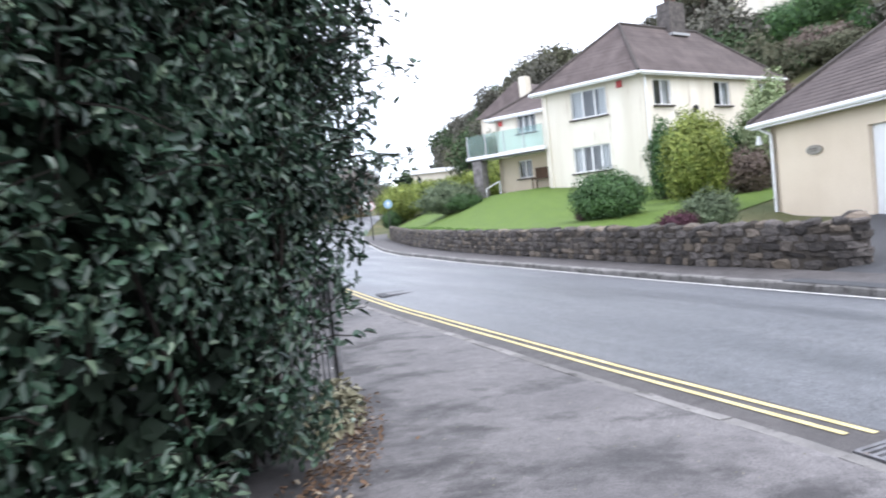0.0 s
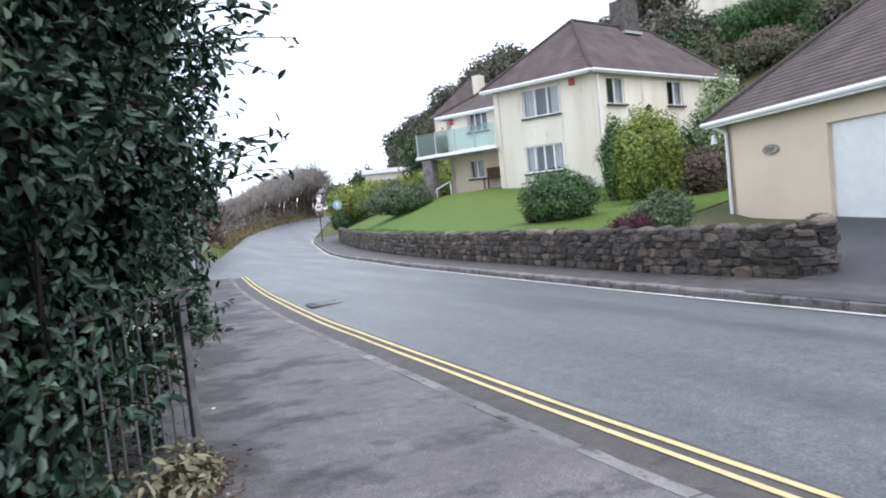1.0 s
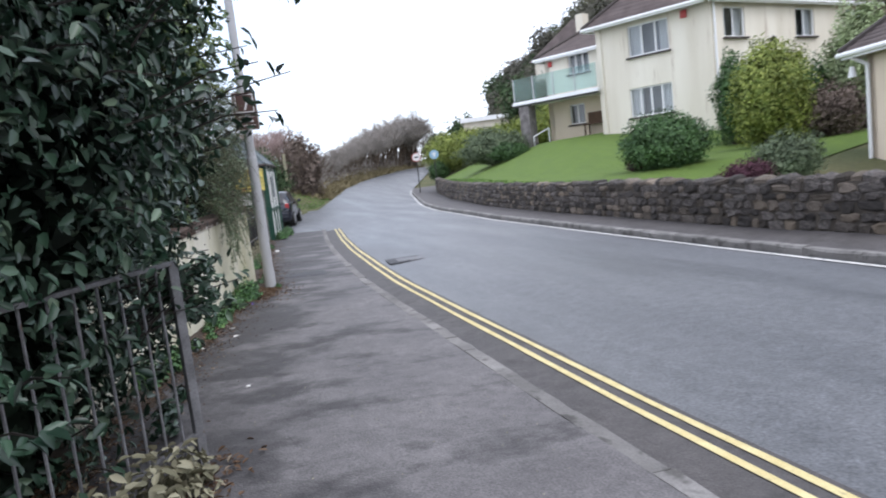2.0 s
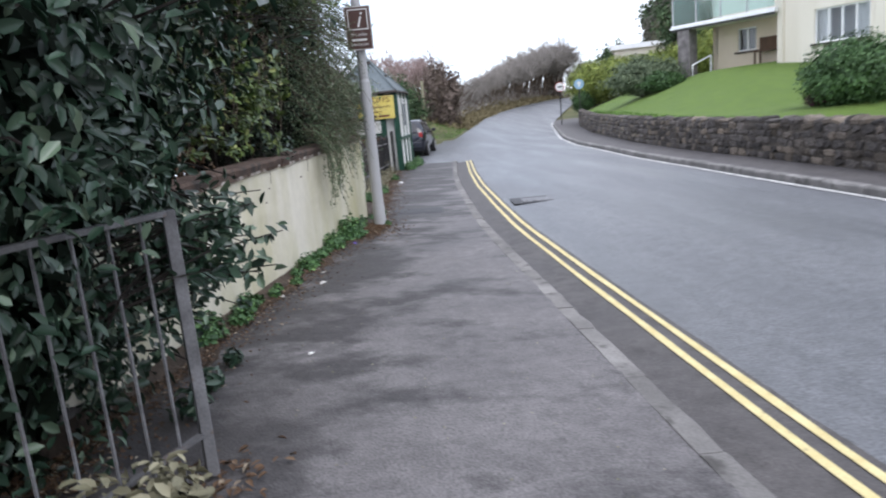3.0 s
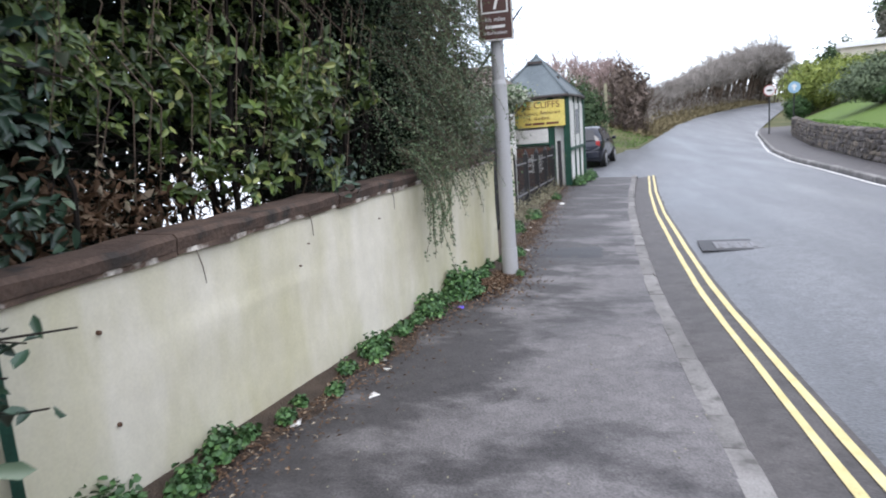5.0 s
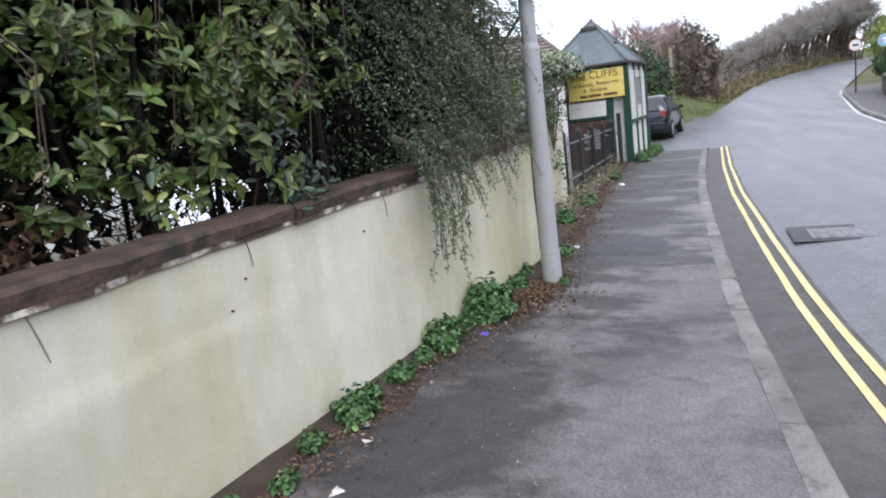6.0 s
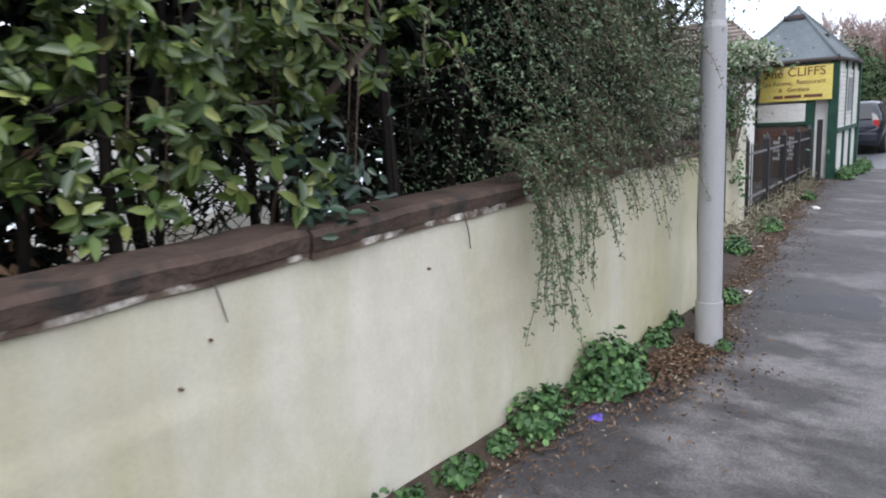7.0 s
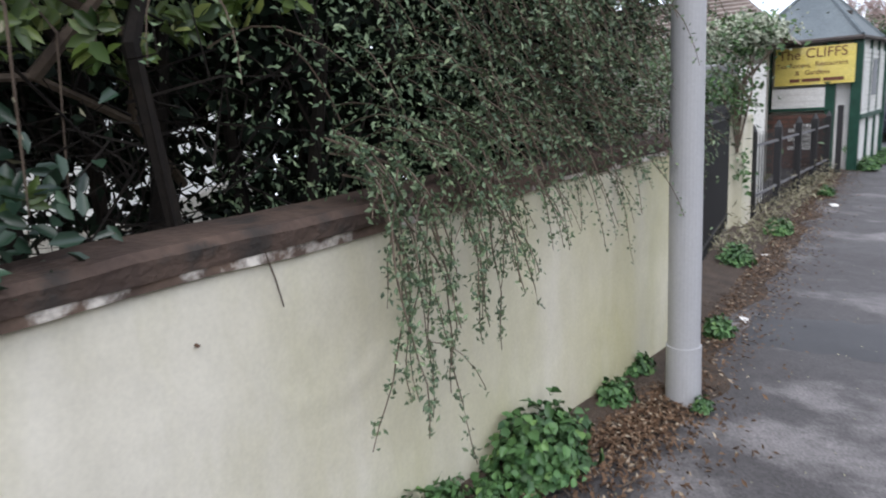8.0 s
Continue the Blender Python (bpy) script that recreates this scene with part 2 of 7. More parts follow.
M = {
    "asphalt": mat("worn_asphalt", (0.064, 0.068, 0.074), (0.108, 0.112, 0.120), scale=1.0, fine=48, rough=0.42, bump=0.9, dist=0.008, grain_by=0.50, mid=0.24, spec=0.5,
                   c3=(0.125, 0.129, 0.137), c3_at=0.58, spots=1.3, stretch=(1.0, 0.16, 1.0), soft=0.14, vary=0.26),
    "gutter": mat("brown_grey_gutter_asphalt", (0.068, 0.062, 0.061), (0.098, 0.090, 0.088), scale=1.4, fine=75, rough=0.68, bump=0.8, dist=0.007, grain_by=0.30, mid=0.2,
                  c3=(0.055, 0.050, 0.048), c3_at=0.6, spots=4, soft=0.1),
    # dark patches grow denser from the kerb towards the wall
    "pavement": mat("old_footway_asphalt", (0.112, 0.104, 0.105), (0.176, 0.166, 0.166), scale=1.1, fine=80, rough=0.68, bump=0.8, dist=0.006, grain_by=0.42, mid=0.22,
                    c3=(0.058, 0.054, 0.055), c3_at=0.585, spots=1.35, bias=(0.1, 1.9, 0.17, (1.0, -0.175, 0.0)), stretch=(0.8, 1.15, 1.0), soft=0.06, vary=0.2),
    "patch": mat("newer_asphalt_patch", (0.042, 0.043, 0.047), (0.062, 0.063, 0.068), scale=3, fine=150, rough=0.7, bump=0.5),
    "kerb": mat("concrete_kerb", (0.145, 0.138, 0.132), (0.235, 0.225, 0.215), scale=3, fine=80, rough=0.85, bump=0.4, obj_random=0.18, c3=(0.09, 0.085, 0.08), c3_at=0.6, spots=5),
    "yellow": mat("worn_yellow_paint", (0.58, 0.48, 0.22), (0.70, 0.60, 0.32), scale=6, fine=160, rough=0.7, bump=0.4, c3=(0.28, 0.24, 0.15), c3_at=0.68, spots=14),
    "white_line": mat("worn_white_paint", (0.50, 0.49, 0.47), (0.68, 0.67, 0.64), scale=4, fine=150, rough=0.7, bump=0.4, c3=(0.16, 0.16, 0.16), c3_at=0.62, spots=9),
    "soil": mat("soil_and_litter", (0.045, 0.032, 0.024), (0.085, 0.062, 0.046), scale=8, fine=90, rough=0.95, bump=1.0, dist=0.02),
    "ground": mat("rough_grass_ground", (0.06, 0.075, 0.025), (0.13, 0.12, 0.055), scale=0.25, fine=9, rough=0.95, bump=1.0, dist=0.08),
    "lawn": mat("mown_lawn", (0.082, 0.138, 0.022), (0.106, 0.170, 0.028), scale=2.2, fine=45, rough=0.9, bump=0.8, dist=0.03),
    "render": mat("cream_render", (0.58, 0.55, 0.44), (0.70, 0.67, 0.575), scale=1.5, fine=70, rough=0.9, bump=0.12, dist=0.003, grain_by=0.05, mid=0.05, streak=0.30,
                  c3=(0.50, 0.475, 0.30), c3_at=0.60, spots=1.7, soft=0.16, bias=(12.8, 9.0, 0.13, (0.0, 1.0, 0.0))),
    "house_render": mat("cream_house_render", (0.65, 0.595, 0.495), (0.78, 0.735, 0.64), scale=0.9, fine=30, rough=0.95, bump=0.15, streak=0.12, grain_by=0.07, c3=(0.52, 0.45, 0.37), c3_at=0.63, spots=2.5),
    "garage_render": mat("peach_render", (0.68, 0.575, 0.45), (0.745, 0.64, 0.51), scale=0.7, fine=30, rough=0.95, bump=0.12, grain_by=0.06),
    "stone": mat("rubble_stone", (0.052, 0.047, 0.045), (0.128, 0.113, 0.104), scale=5, fine=40, rough=0.92, bump=0.9, dist=0.02, obj_random=0.6, c4=(0.21, 0.168, 0.125), c3=(0.25, 0.23, 0.19), c3_at=0.67, spots=6),
    "stone_far": mat("rubble_stone_far", (0.052, 0.047, 0.045), (0.128, 0.113, 0.104), scale=5, fine=40, rough=0.92, bump=0.9, dist=0.02, island=0.5, c4=(0.165, 0.135, 0.10)),
    "mortar": mat("dark_mortar", (0.05, 0.043, 0.036), (0.10, 0.085, 0.07), scale=4, fine=50, rough=0.95, bump=0.8, dist=0.01),
    "cap": mat("red_brown_coping", (0.062, 0.042, 0.034), (0.115, 0.078, 0.060), scale=4, fine=40, rough=0.9, bump=0.8, dist=0.012, c3=(0.04, 0.034, 0.03), c3_at=0.6, spots=5),
    "flake": mat("flaking_paint_edge", (0.07, 0.048, 0.038), (0.14, 0.095, 0.07), scale=9, fine=60, rough=0.9, bump=0.6, c3=(0.66, 0.62, 0.56), c3_at=0.575, spots=5),
    "galv": mat("painted_grey_steel", (0.37, 0.375, 0.39), (0.45, 0.455, 0.47), scale=2, fine=70, rough=0.5, bump=0.06, streak=0.3, grain_by=0.05, c3=(0.36, 0.36, 0.365), c3_at=0.68, spots=4),
    "fence": mat("weathered_steel", (0.10, 0.10, 0.105), (0.20, 0.20, 0.21), scale=8, fine=90, rough=0.6, bump=0.2, c3=(0.13, 0.08, 0.05), c3_at=0.66, spots=12),
    "black_iron": plain("black_iron", (0.022, 0.022, 0.024), 0.5),
    "green_paint": mat("dark_green_paint", (0.010, 0.045, 0.030), (0.018, 0.075, 0.05), scale=5, fine=80, rough=0.45, bump=0.2),
    "white_paint": mat("old_white_paint", (0.62, 0.62, 0.60), (0.76, 0.76, 0.74), scale=2.5, fine=60, rough=0.6, bump=0.15, c3=(0.45, 0.44, 0.40), c3_at=0.68, spots=4),
    "upvc": plain("white_plastic_frame", (0.84, 0.85, 0.86), 0.35),
    "slate": mat("grey_slate_felt", (0.085, 0.105, 0.115), (0.13, 0.155, 0.165), scale=1.5, fine=30, rough=0.75, bump=0.4, streak=0.4),
    "brown_tile": mat("brown_roof_tile", (0.075, 0.058, 0.055), (0.125, 0.10, 0.095), scale=1.2, fine=25, rough=0.85, bump=0.5, island=0.12),
    "ridge": mat("ridge_tile", (0.05, 0.042, 0.040), (0.08, 0.068, 0.062), scale=2, fine=30, rough=0.85),
    "bark": mat("grey_bark", (0.055, 0.045, 0.038), (0.12, 0.10, 0.082), scale=6, fine=50, rough=0.95, bump=0.9, dist=0.01, streak=0.2),
    "twig": mat("brown_twig", (0.075, 0.055, 0.042), (0.15, 0.115, 0.085), scale=8, fine=60, rough=0.9, bump=0.3),
    # near-black twig: shade among the leaves is put into the colour
    "twig_shade": mat("shaded_twig", (0.008, 0.006, 0.005), (0.022, 0.017, 0.013), scale=8, fine=60, rough=0.95, bump=0.3),
    # bank twigs lightened, so the distance haze sits in the colour
    "twig_haze": mat("hazed_bare_twigs", (0.24, 0.22, 0.20), (0.37, 0.34, 0.31), scale=1, fine=20, rough=0.95, bump=0),
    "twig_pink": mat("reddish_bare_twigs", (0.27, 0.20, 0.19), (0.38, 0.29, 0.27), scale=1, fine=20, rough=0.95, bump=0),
    "laurel": leaf_mat("laurel_leaf", (0.012, 0.030, 0.019), (0.046, 0.092, 0.056), 0.34, 0.5, (0.14, 0.20, 0.13)),
    # near-black copy of the laurel leaf: inner shade put into the colour
    "laurel_shade": leaf_mat("laurel_shaded_leaf", (0.006, 0.011, 0.007), (0.014, 0.026, 0.015), 0.7, 0.2),
    "gold": leaf_mat("yellow_green_leaf", (0.024, 0.054, 0.017), (0.13, 0.195, 0.044), 0.36, 0.5, (0.32, 0.36, 0.12)),
    "coton": leaf_mat("small_dark_leaf", (0.052, 0.092, 0.052), (0.15, 0.215, 0.115), 0.5, 0.4, (0.25, 0.32, 0.18)),
    "weed": leaf_mat("weed_leaf", (0.028, 0.075, 0.026), (0.085, 0.185, 0.06), 0.5, 0.4, (0.16, 0.29, 0.09)),
    # crown greyed and lightened: hillside haze is part of this colour
    "haze_wood": leaf_mat("hazy_winter_crown", (0.085, 0.085, 0.068), (0.175, 0.17, 0.14), 0.9, 0.2),
    "dead": leaf_mat("dead_leaf", (0.06, 0.035, 0.022), (0.19, 0.12, 0.075), 0.85, 0.2, (0.38, 0.32, 0.24)),
    "pale_leaf": leaf_mat("pale_dry_leaf", (0.13, 0.125, 0.075), (0.34, 0.32, 0.22), 0.7, 0.3),
    "shrub": leaf_mat("dark_green_shrub_leaf", (0.03, 0.072, 0.024), (0.085, 0.165, 0.055), 0.55, 0.35),
    "olive": leaf_mat("olive_shrub_leaf", (0.075, 0.105, 0.062), (0.18, 0.225, 0.135), 0.7, 0.25),
    "yellow_shrub": leaf_mat("yellow_shrub_leaf", (0.10, 0.15, 0.03), (0.30, 0.345, 0.085), 0.6, 0.3),
    "pale_shrub": leaf_mat("pale_weeping_leaf", (0.19, 0.25, 0.12), (0.40, 0.47, 0.27), 0.7, 0.25),
    "purple": leaf_mat("purple_heather", (0.06, 0.025, 0.036), (0.135, 0.06, 0.082), 0.8, 0.2),
    "brown_leaf": leaf_mat("russet_leaf", (0.11, 0.085, 0.072), (0.22, 0.175, 0.15), 0.85, 0.2),
    # lightened beyond the leaf's own tone to carry the hillside haze
    "wood_leaf": leaf_mat("hazed_woodland_leaf", (0.06, 0.068, 0.042), (0.145, 0.145, 0.095), 0.85, 0.2),
    "conifer": leaf_mat("conifer_leaf", (0.03, 0.058, 0.028), (0.085, 0.13, 0.06), 0.8, 0.25),
    "dry_grass": leaf_mat("dry_grass_blade", (0.13, 0.11, 0.06), (0.26, 0.22, 0.13), 0.9, 0.2),
    "grass": leaf_mat("grass_blade", (0.06, 0.14, 0.025), (0.15, 0.27, 0.06), 0.8, 0.25),
    "yellow_sign": mat("faded_yellow_board", (0.66, 0.53, 0.12), (0.74, 0.62, 0.18), scale=3, fine=60, rough=0.6, bump=0.05, c3=(0.66, 0.56, 0.22), c3_at=0.62),
    "sign_ink": plain("faded_red_brown_ink", (0.16, 0.06, 0.035), 0.7),
    "brown_sign": plain("brown_sign_face", (0.075, 0.035, 0.028), 0.45),
    "sign_white": plain("white_sign_face", (0.72, 0.72, 0.71), 0.45),
    "sign_blue": plain("pale_blue_sign_face", (0.26, 0.42, 0.56), 0.4),
    "red": plain("red_alarm_box", (0.42, 0.035, 0.03), 0.4),
    "car": plain("dark_blue_car_paint", (0.012, 0.014, 0.024), 0.12, 0.0, 0.7),
    "rubber": plain("black_rubber", (0.015, 0.015, 0.015), 0.8),
    "alloy": plain("grey_alloy", (0.35, 0.35, 0.36), 0.35, 0.8),
    "lamp_red": plain("tail_lamp", (0.35, 0.03, 0.03), 0.15),
    "litter": plain("white_litter", (0.78, 0.77, 0.74), 0.6),
    "purple_foil": plain("blue_purple_wrapper", (0.10, 0.06, 0.55), 0.3),
    "pebble": mat("pale_stone", (0.24, 0.22, 0.19), (0.38, 0.36, 0.32), scale=8, fine=50, rough=0.9, bump=0.5),
    "brick": mat("red_brick_panel", (0.10, 0.055, 0.044), (0.15, 0.082, 0.065), scale=5, fine=50, rough=0.9, bump=0.6),
    # window backing, its pale colour stands in for sky reflected in the glass
    "sky_backing": plain("sky_toned_window_backing", (0.24, 0.25, 0.27), 0.9),
    "curtain": plain("pale_curtain", (0.62, 0.62, 0.62), 0.9),
    "hinge": plain("rusty_iron", (0.10, 0.05, 0.03), 0.8),
    "column_stone": mat("pale_rough_stone", (0.13, 0.118, 0.115), (0.26, 0.24, 0.235), scale=4, fine=30, rough=0.92, bump=1.0, dist=0.03),
    "variegated": leaf_mat("pale_variegated_leaf", (0.15, 0.18, 0.12), (0.40, 0.43, 0.33), 0.6, 0.3),
    "old_tile": mat("weathered_clay_tile", (0.14, 0.112, 0.095), (0.23, 0.19, 0.165), scale=2, fine=40, rough=0.9, bump=0.6, dist=0.01),
    "old_wood": mat("brown_bench_wood", (0.07, 0.04, 0.025), (0.13, 0.08, 0.05), scale=5, fine=50, rough=0.8, streak=0.3),
}


def glass_mat(name, tint, rough=0.02):
    m = bpy.data.materials.new(name)
    m.use_nodes = True
    b = m.node_tree.nodes["Principled BSDF"]
    b.inputs["Base Color"].default_value = (*tint, 1)
    b.inputs["Transmission Weight"].default_value, b.inputs["Roughness"].default_value = 1.0, rough
    b.inputs["IOR"].default_value = 1.45
    return m


M["glass"] = glass_mat("window_glass", (0.85, 0.9, 0.92))
M["balcony_glass"] = glass_mat("greenish_balcony_glass", (0.55, 0.75, 0.74), 0.1)
M["car_glass"] = plain("tinted_car_glass", (0.02, 0.022, 0.026), 0.05, 0.0, 0.8)


# ---- mesh tools ----
class Shape:
    """Collects the faces of one part."""

    def __init__(self):
        self.v, self.f = [], []

    def add(self, verts, faces):
        k = len(self.v)
        self.v += [tuple(p) for p in verts]
        self.f += [tuple(i + k for i in f) for f in faces]
        return self

    def box(self, c, size, rz=0.0, m=None):
        hx, hy, hz = (s / 2 for s in size)
        r = Matrix.Translation(c) @ Matrix.Rotation(rz, 4, "Z")
        if m:
            r = m
        pts = [r @ Vector((x * hx, y * hy, z * hz)) for z in (-1, 1) for y in (-1, 1) for x in (-1, 1)]
        return self.add(pts, [(0, 2, 3, 1), (4, 5, 7, 6), (0, 1, 5, 4), (2, 6, 7, 3), (0, 4, 6, 2), (1, 3, 7, 5)])

    def prism(self, poly, z0, z1):
        """An upright prism over a counter-clockwise plan."""
        n = len(poly)
        v = [(x, y, z0) for x, y in poly] + [(x, y, z1) for x, y in poly]
        f = [tuple(range(n - 1, -1, -1)), tuple(range(n, 2 * n))]
        f += [(i, (i + 1) % n, n + (i + 1) % n, n + i) for i in range(n)]
        return self.add(v, f)

    def tube(self, path, radii, n=6, cap=True):
        path = [Vector(p) for p in path]
        rings = []
        for i, p in enumerate(path):
            d = (path[min(i + 1, len(path) - 1)] - path[max(i - 1, 0)]).normalized()
            a = d.orthogonal().normalized() if abs(d.z) < 0.98 else Vector((1, 0, 0))
            b = d.cross(a).normalized()
            a = b.cross(d)
            r = radii[i] if isinstance(radii, (list, tuple)) else radii
            rings.append([p + (a * math.cos(t) + b * math.sin(t)) * r for t in (2 * math.pi * k / n for k in range(n))])
        v = [q for ring in rings for q in ring]
        f = []
        for i in range(len(path) - 1):
            for k in range(n):
                f.append((i * n + k, i * n + (k + 1) % n, (i + 1) * n + (k + 1) % n, (i + 1) * n + k))
        if cap:
            f += [tuple(range(n - 1, -1, -1)), tuple((len(path) - 1) * n + k for k in range(n))]
        return self.add(v, f)

    def strip(self, left, right):
        """A ribbon between two rows of points."""
        n = len(left)
        return self.add(list(left) + list(right), [(i, n + i, n + i + 1, i + 1) for i in range(n - 1)])


def part(name, shape, material, parent=None, label="", smooth=False, bevel=0.0):
    me = bpy.data.meshes.new(name)
    if isinstance(shape, Shape):
        me.from_pydata(shape.v, [], shape.f)
    else:
        verts, sizes, loops = shape
        me.vertices.add(len(verts))
        me.vertices.foreach_set("co", np.asarray(verts, np.float32).ravel())
        me.loops.add(len(loops))
        me.loops.foreach_set("vertex_index", np.asarray(loops, np.int32))
        me.polygons.add(len(sizes))
        starts = np.concatenate(([0], np.cumsum(sizes)[:-1]))
        me.polygons.foreach_set("loop_start", np.asarray(starts, np.int32))
        me.update(calc_edges=True)
    if bevel:
        bm = bmesh.new()
        bm.from_mesh(me)
        bmesh.ops.bevel(bm, geom=bm.edges[:], offset=bevel, segments=2, affect="EDGES", profile=0.5)
        bm.to_mesh(me)
        bm.free()
    me.materials.append(material)
    if smooth:
        me.polygons.foreach_set("use_smooth", np.ones(len(me.polygons), bool))
    me.update()
    ob = new(name, me)
    ob.parent = parent
    if label:
        ob["label"] = label
    if name in STUFF:
        ob["kind"] = "stuff"
    return ob


STUFF = {"foliage", "inner_foliage", "woody_growth", "twig_growth", "sprays", "branchwork", "tiling", "trailing_growth", "trailing_leaves", "hanging_growth", "bud_growth", "limb_growth", "tangle", "crown", "leaves", "stalks"}


def thing(name, label, category, at=(0, 0, 0), group="", kind="", rz=0.0):
    ob = new(name)
    ob.empty_display_size = 0.2
    ob.matrix_basis = pose(*at, 0, 0, rz)
    return tagged(ob, label, category, group, kind)


def leaves(centres, size, rng, out=None, aspect=0.42, droop=0.3, spread=1.0, simple=False, along=None):
    """Folded leaves at the centres. out: the way each one faces."""
    c = np.asarray(centres, float)
    n = len(c)
    if out is None:
        out = rng.normal(size=(n, 3))
    out = out + rng.normal(size=(n, 3)) * 0.55 * spread
    out /= np.linalg.norm(out, axis=1)[:, None] + 1e-9
    along = rng.normal(size=(n, 3)) + np.array([0, 0, -droop]) if along is None else along + rng.normal(size=(n, 3)) * 0.15
    along -= out * np.sum(along * out, axis=1)[:, None]
    along /= np.linalg.norm(along, axis=1)[:, None] + 1e-9
    side = np.cross(out, along)
    L = (size * rng.uniform(0.65, 1.3, n))[:, None]
    W = L * aspect
    lift = out * W * rng.uniform(0.1, 0.45, n)[:, None]
    bend = -out * L * rng.uniform(0.0, 0.18, n)[:, None]
    if simple:
        v = np.stack([c - along * L / 2, c + side * W / 2 + lift, c + along * L / 2 + bend, c - side * W / 2 + lift], 1).reshape(-1, 3)
        base = np.arange(n)[:, None] * 4
        loops = (base + np.array([0, 1, 2, 0, 2, 3])).ravel()
        return v, np.full(2 * n, 3), loops
    v = np.stack([c - along * L / 2, c - along * L * 0.2 + side * W * 0.5 + lift, c + along * L * 0.18 + side * W * 0.42 + lift + bend * 0.4,
                  c + along * L / 2 + bend, c + along * L * 0.18 - side * W * 0.42 + lift + bend * 0.4, c - along * L * 0.2 - side * W * 0.5 + lift], 1).reshape(-1, 3)
    base = np.arange(n)[:, None] * 6
    loops = (base + np.array([0, 1, 2, 3, 0, 3, 4, 5])).ravel()
    return v, np.full(2 * n, 4), loops


def rosettes(centres, k, size, rng, axis, aspect=0.42):
    """Leaves that stand out in whorls round each shoot tip."""
    c = np.repeat(np.asarray(centres, float), k, 0)
    ax = np.repeat(np.asarray(axis, float) + rng.normal(size=(len(centres), 3)) * 0.45, k, 0)
    ax /= np.linalg.norm(ax, axis=1)[:, None]
    r = rng.normal(size=c.shape)
    r -= ax * np.sum(r * ax, axis=1)[:, None]
    r /= np.linalg.norm(r, axis=1)[:, None]
    return leaves(c + r * size * 0.5 - ax * rng.uniform(0, size * 0.6, (len(c), 1)), size, rng, ax * 0.9 - r * 0.1, aspect, spread=0.35, along=r + ax * 0.25)


def merge(*packs):
    vs, ss, ls, k = [], [], [], 0
    for v, s, l in packs:
        vs.append(v), ss.append(s), ls.append(l + k)
        k += len(v)
    return np.concatenate(vs), np.concatenate(ss), np.concatenate(ls)


def lump(rng, n, centre, radii, shell=0.75, rough=0.25, flat_bottom=True, seed=0):
    """Points in the skin of an uneven rounded bush, and the way out at each."""
    d = rng.normal(size=(n, 3))
    d /= np.linalg.norm(d, axis=1)[:, None]
    if flat_bottom:
        d[:, 2] = np.where(d[:, 2] < -0.35, -d[:, 2], d[:, 2])
    k = np.array([noise.noise(Vector((a * 2.3 + seed, b * 2.3, c * 2.3))) for a, b, c in d])
    k2 = np.array([noise.noise(Vector((a * 6 + seed, b * 6, c * 6))) for a, b, c in d])
    r = (1 + rough * k * 1.6 + rough * 0.7 * k2) * rng.uniform(shell, 1.0, n)
    p = np.asarray(centre) + d * r[:, None] * np.asarray(radii)
    return p, d


def bush(name, label, category, at, radii, n, size, material, rng, rough=0.25, parent=None, simple=True, aspect=0.5, core=None, group="", shell=0.7):
    """A bush: short stems and a crown of leaves on the ground at a place."""
    x, y, z = at
    top = thing(name, label, category, at, group)
    c = (0, 0, radii[2] * 0.45)
    rr = (radii[0], radii[1], radii[2] * 0.55)
    p, d = lump(rng, int(n * 1.5), c, rr, shell, rough, False, seed=x * 3.1)
    q, e = lump(rng, max(n // 3, 60), c, tuple(v * 0.78 for v in rr), 0.5, rough, False, seed=x * 3.1)
    for r_ in (p, q):
        k = r_[:, 2] < 0.05
        r_[k, 2] = rng.uniform(0.03, 0.35 * radii[2], int(k.sum()))
    part("crown", merge(leaves(p, size, rng, d, aspect, simple=simple), leaves(q, size * 2.2, rng, e, 0.8, simple=True)), material, top)
    s = Shape()
    for i in range(6):
        a = i * 1.05 + rng.uniform(0, 0.5)
        s.tube([(0.08 * math.cos(a) * radii[0], 0.08 * math.sin(a) * radii[1], -0.15), (0.35 * math.cos(a) * radii[0], 0.35 * math.sin(a) * radii[1], radii[2] * 0.5)],
               [0.03 * radii[2], 0.012 * radii[2]], 5)
    part("woody_growth", s, M["bark"], top)
    return top


def lerp(table, t):
    xs = [a[0] for a in table]
    return float(np.interp(t, xs, [a[1] for a in table]))


# ---- the plan: edges of the road against y ----
ROAD_L = [(-60, 3.2), (-12, 3.7), (0, 4.07), (2.7, 4.06), (4, 4.01), (5, 3.97), (7, 3.93), (9, 3.885), (11, 3.865), (12, 3.87), (14.5, 3.96), (18, 4.115), (22, 4.40), (28, 4.95), (34, 5.0), (40, 5.9), (47, 7.7), (58, 10.2), (70, 13.6), (80, 17.6), (98, 25.2), (130, 41)]
ROAD_R = [(-60, 9.3), (-12, 8.95), (5, 8.98), (8, 8.94), (15, 8.88), (18, 8.93), (20, 9.0), (28, 9.66), (34, 10.6), (39, 11.65), (47, 13.4), (52, 14.4), (60, 16.4), (70, 19.8), (80, 23.4), (98, 30.0), (130, 44)]
ROAD_ZL = [(-60, 0.3), (-12, -0.1), (0, -0.185), (10, -0.195), (28, -0.36), (36, -0.22), (47, 0.36), (58, 0.8), (70, 1.2), (80, 1.6), (98, 2.15), (130, 1.7)]
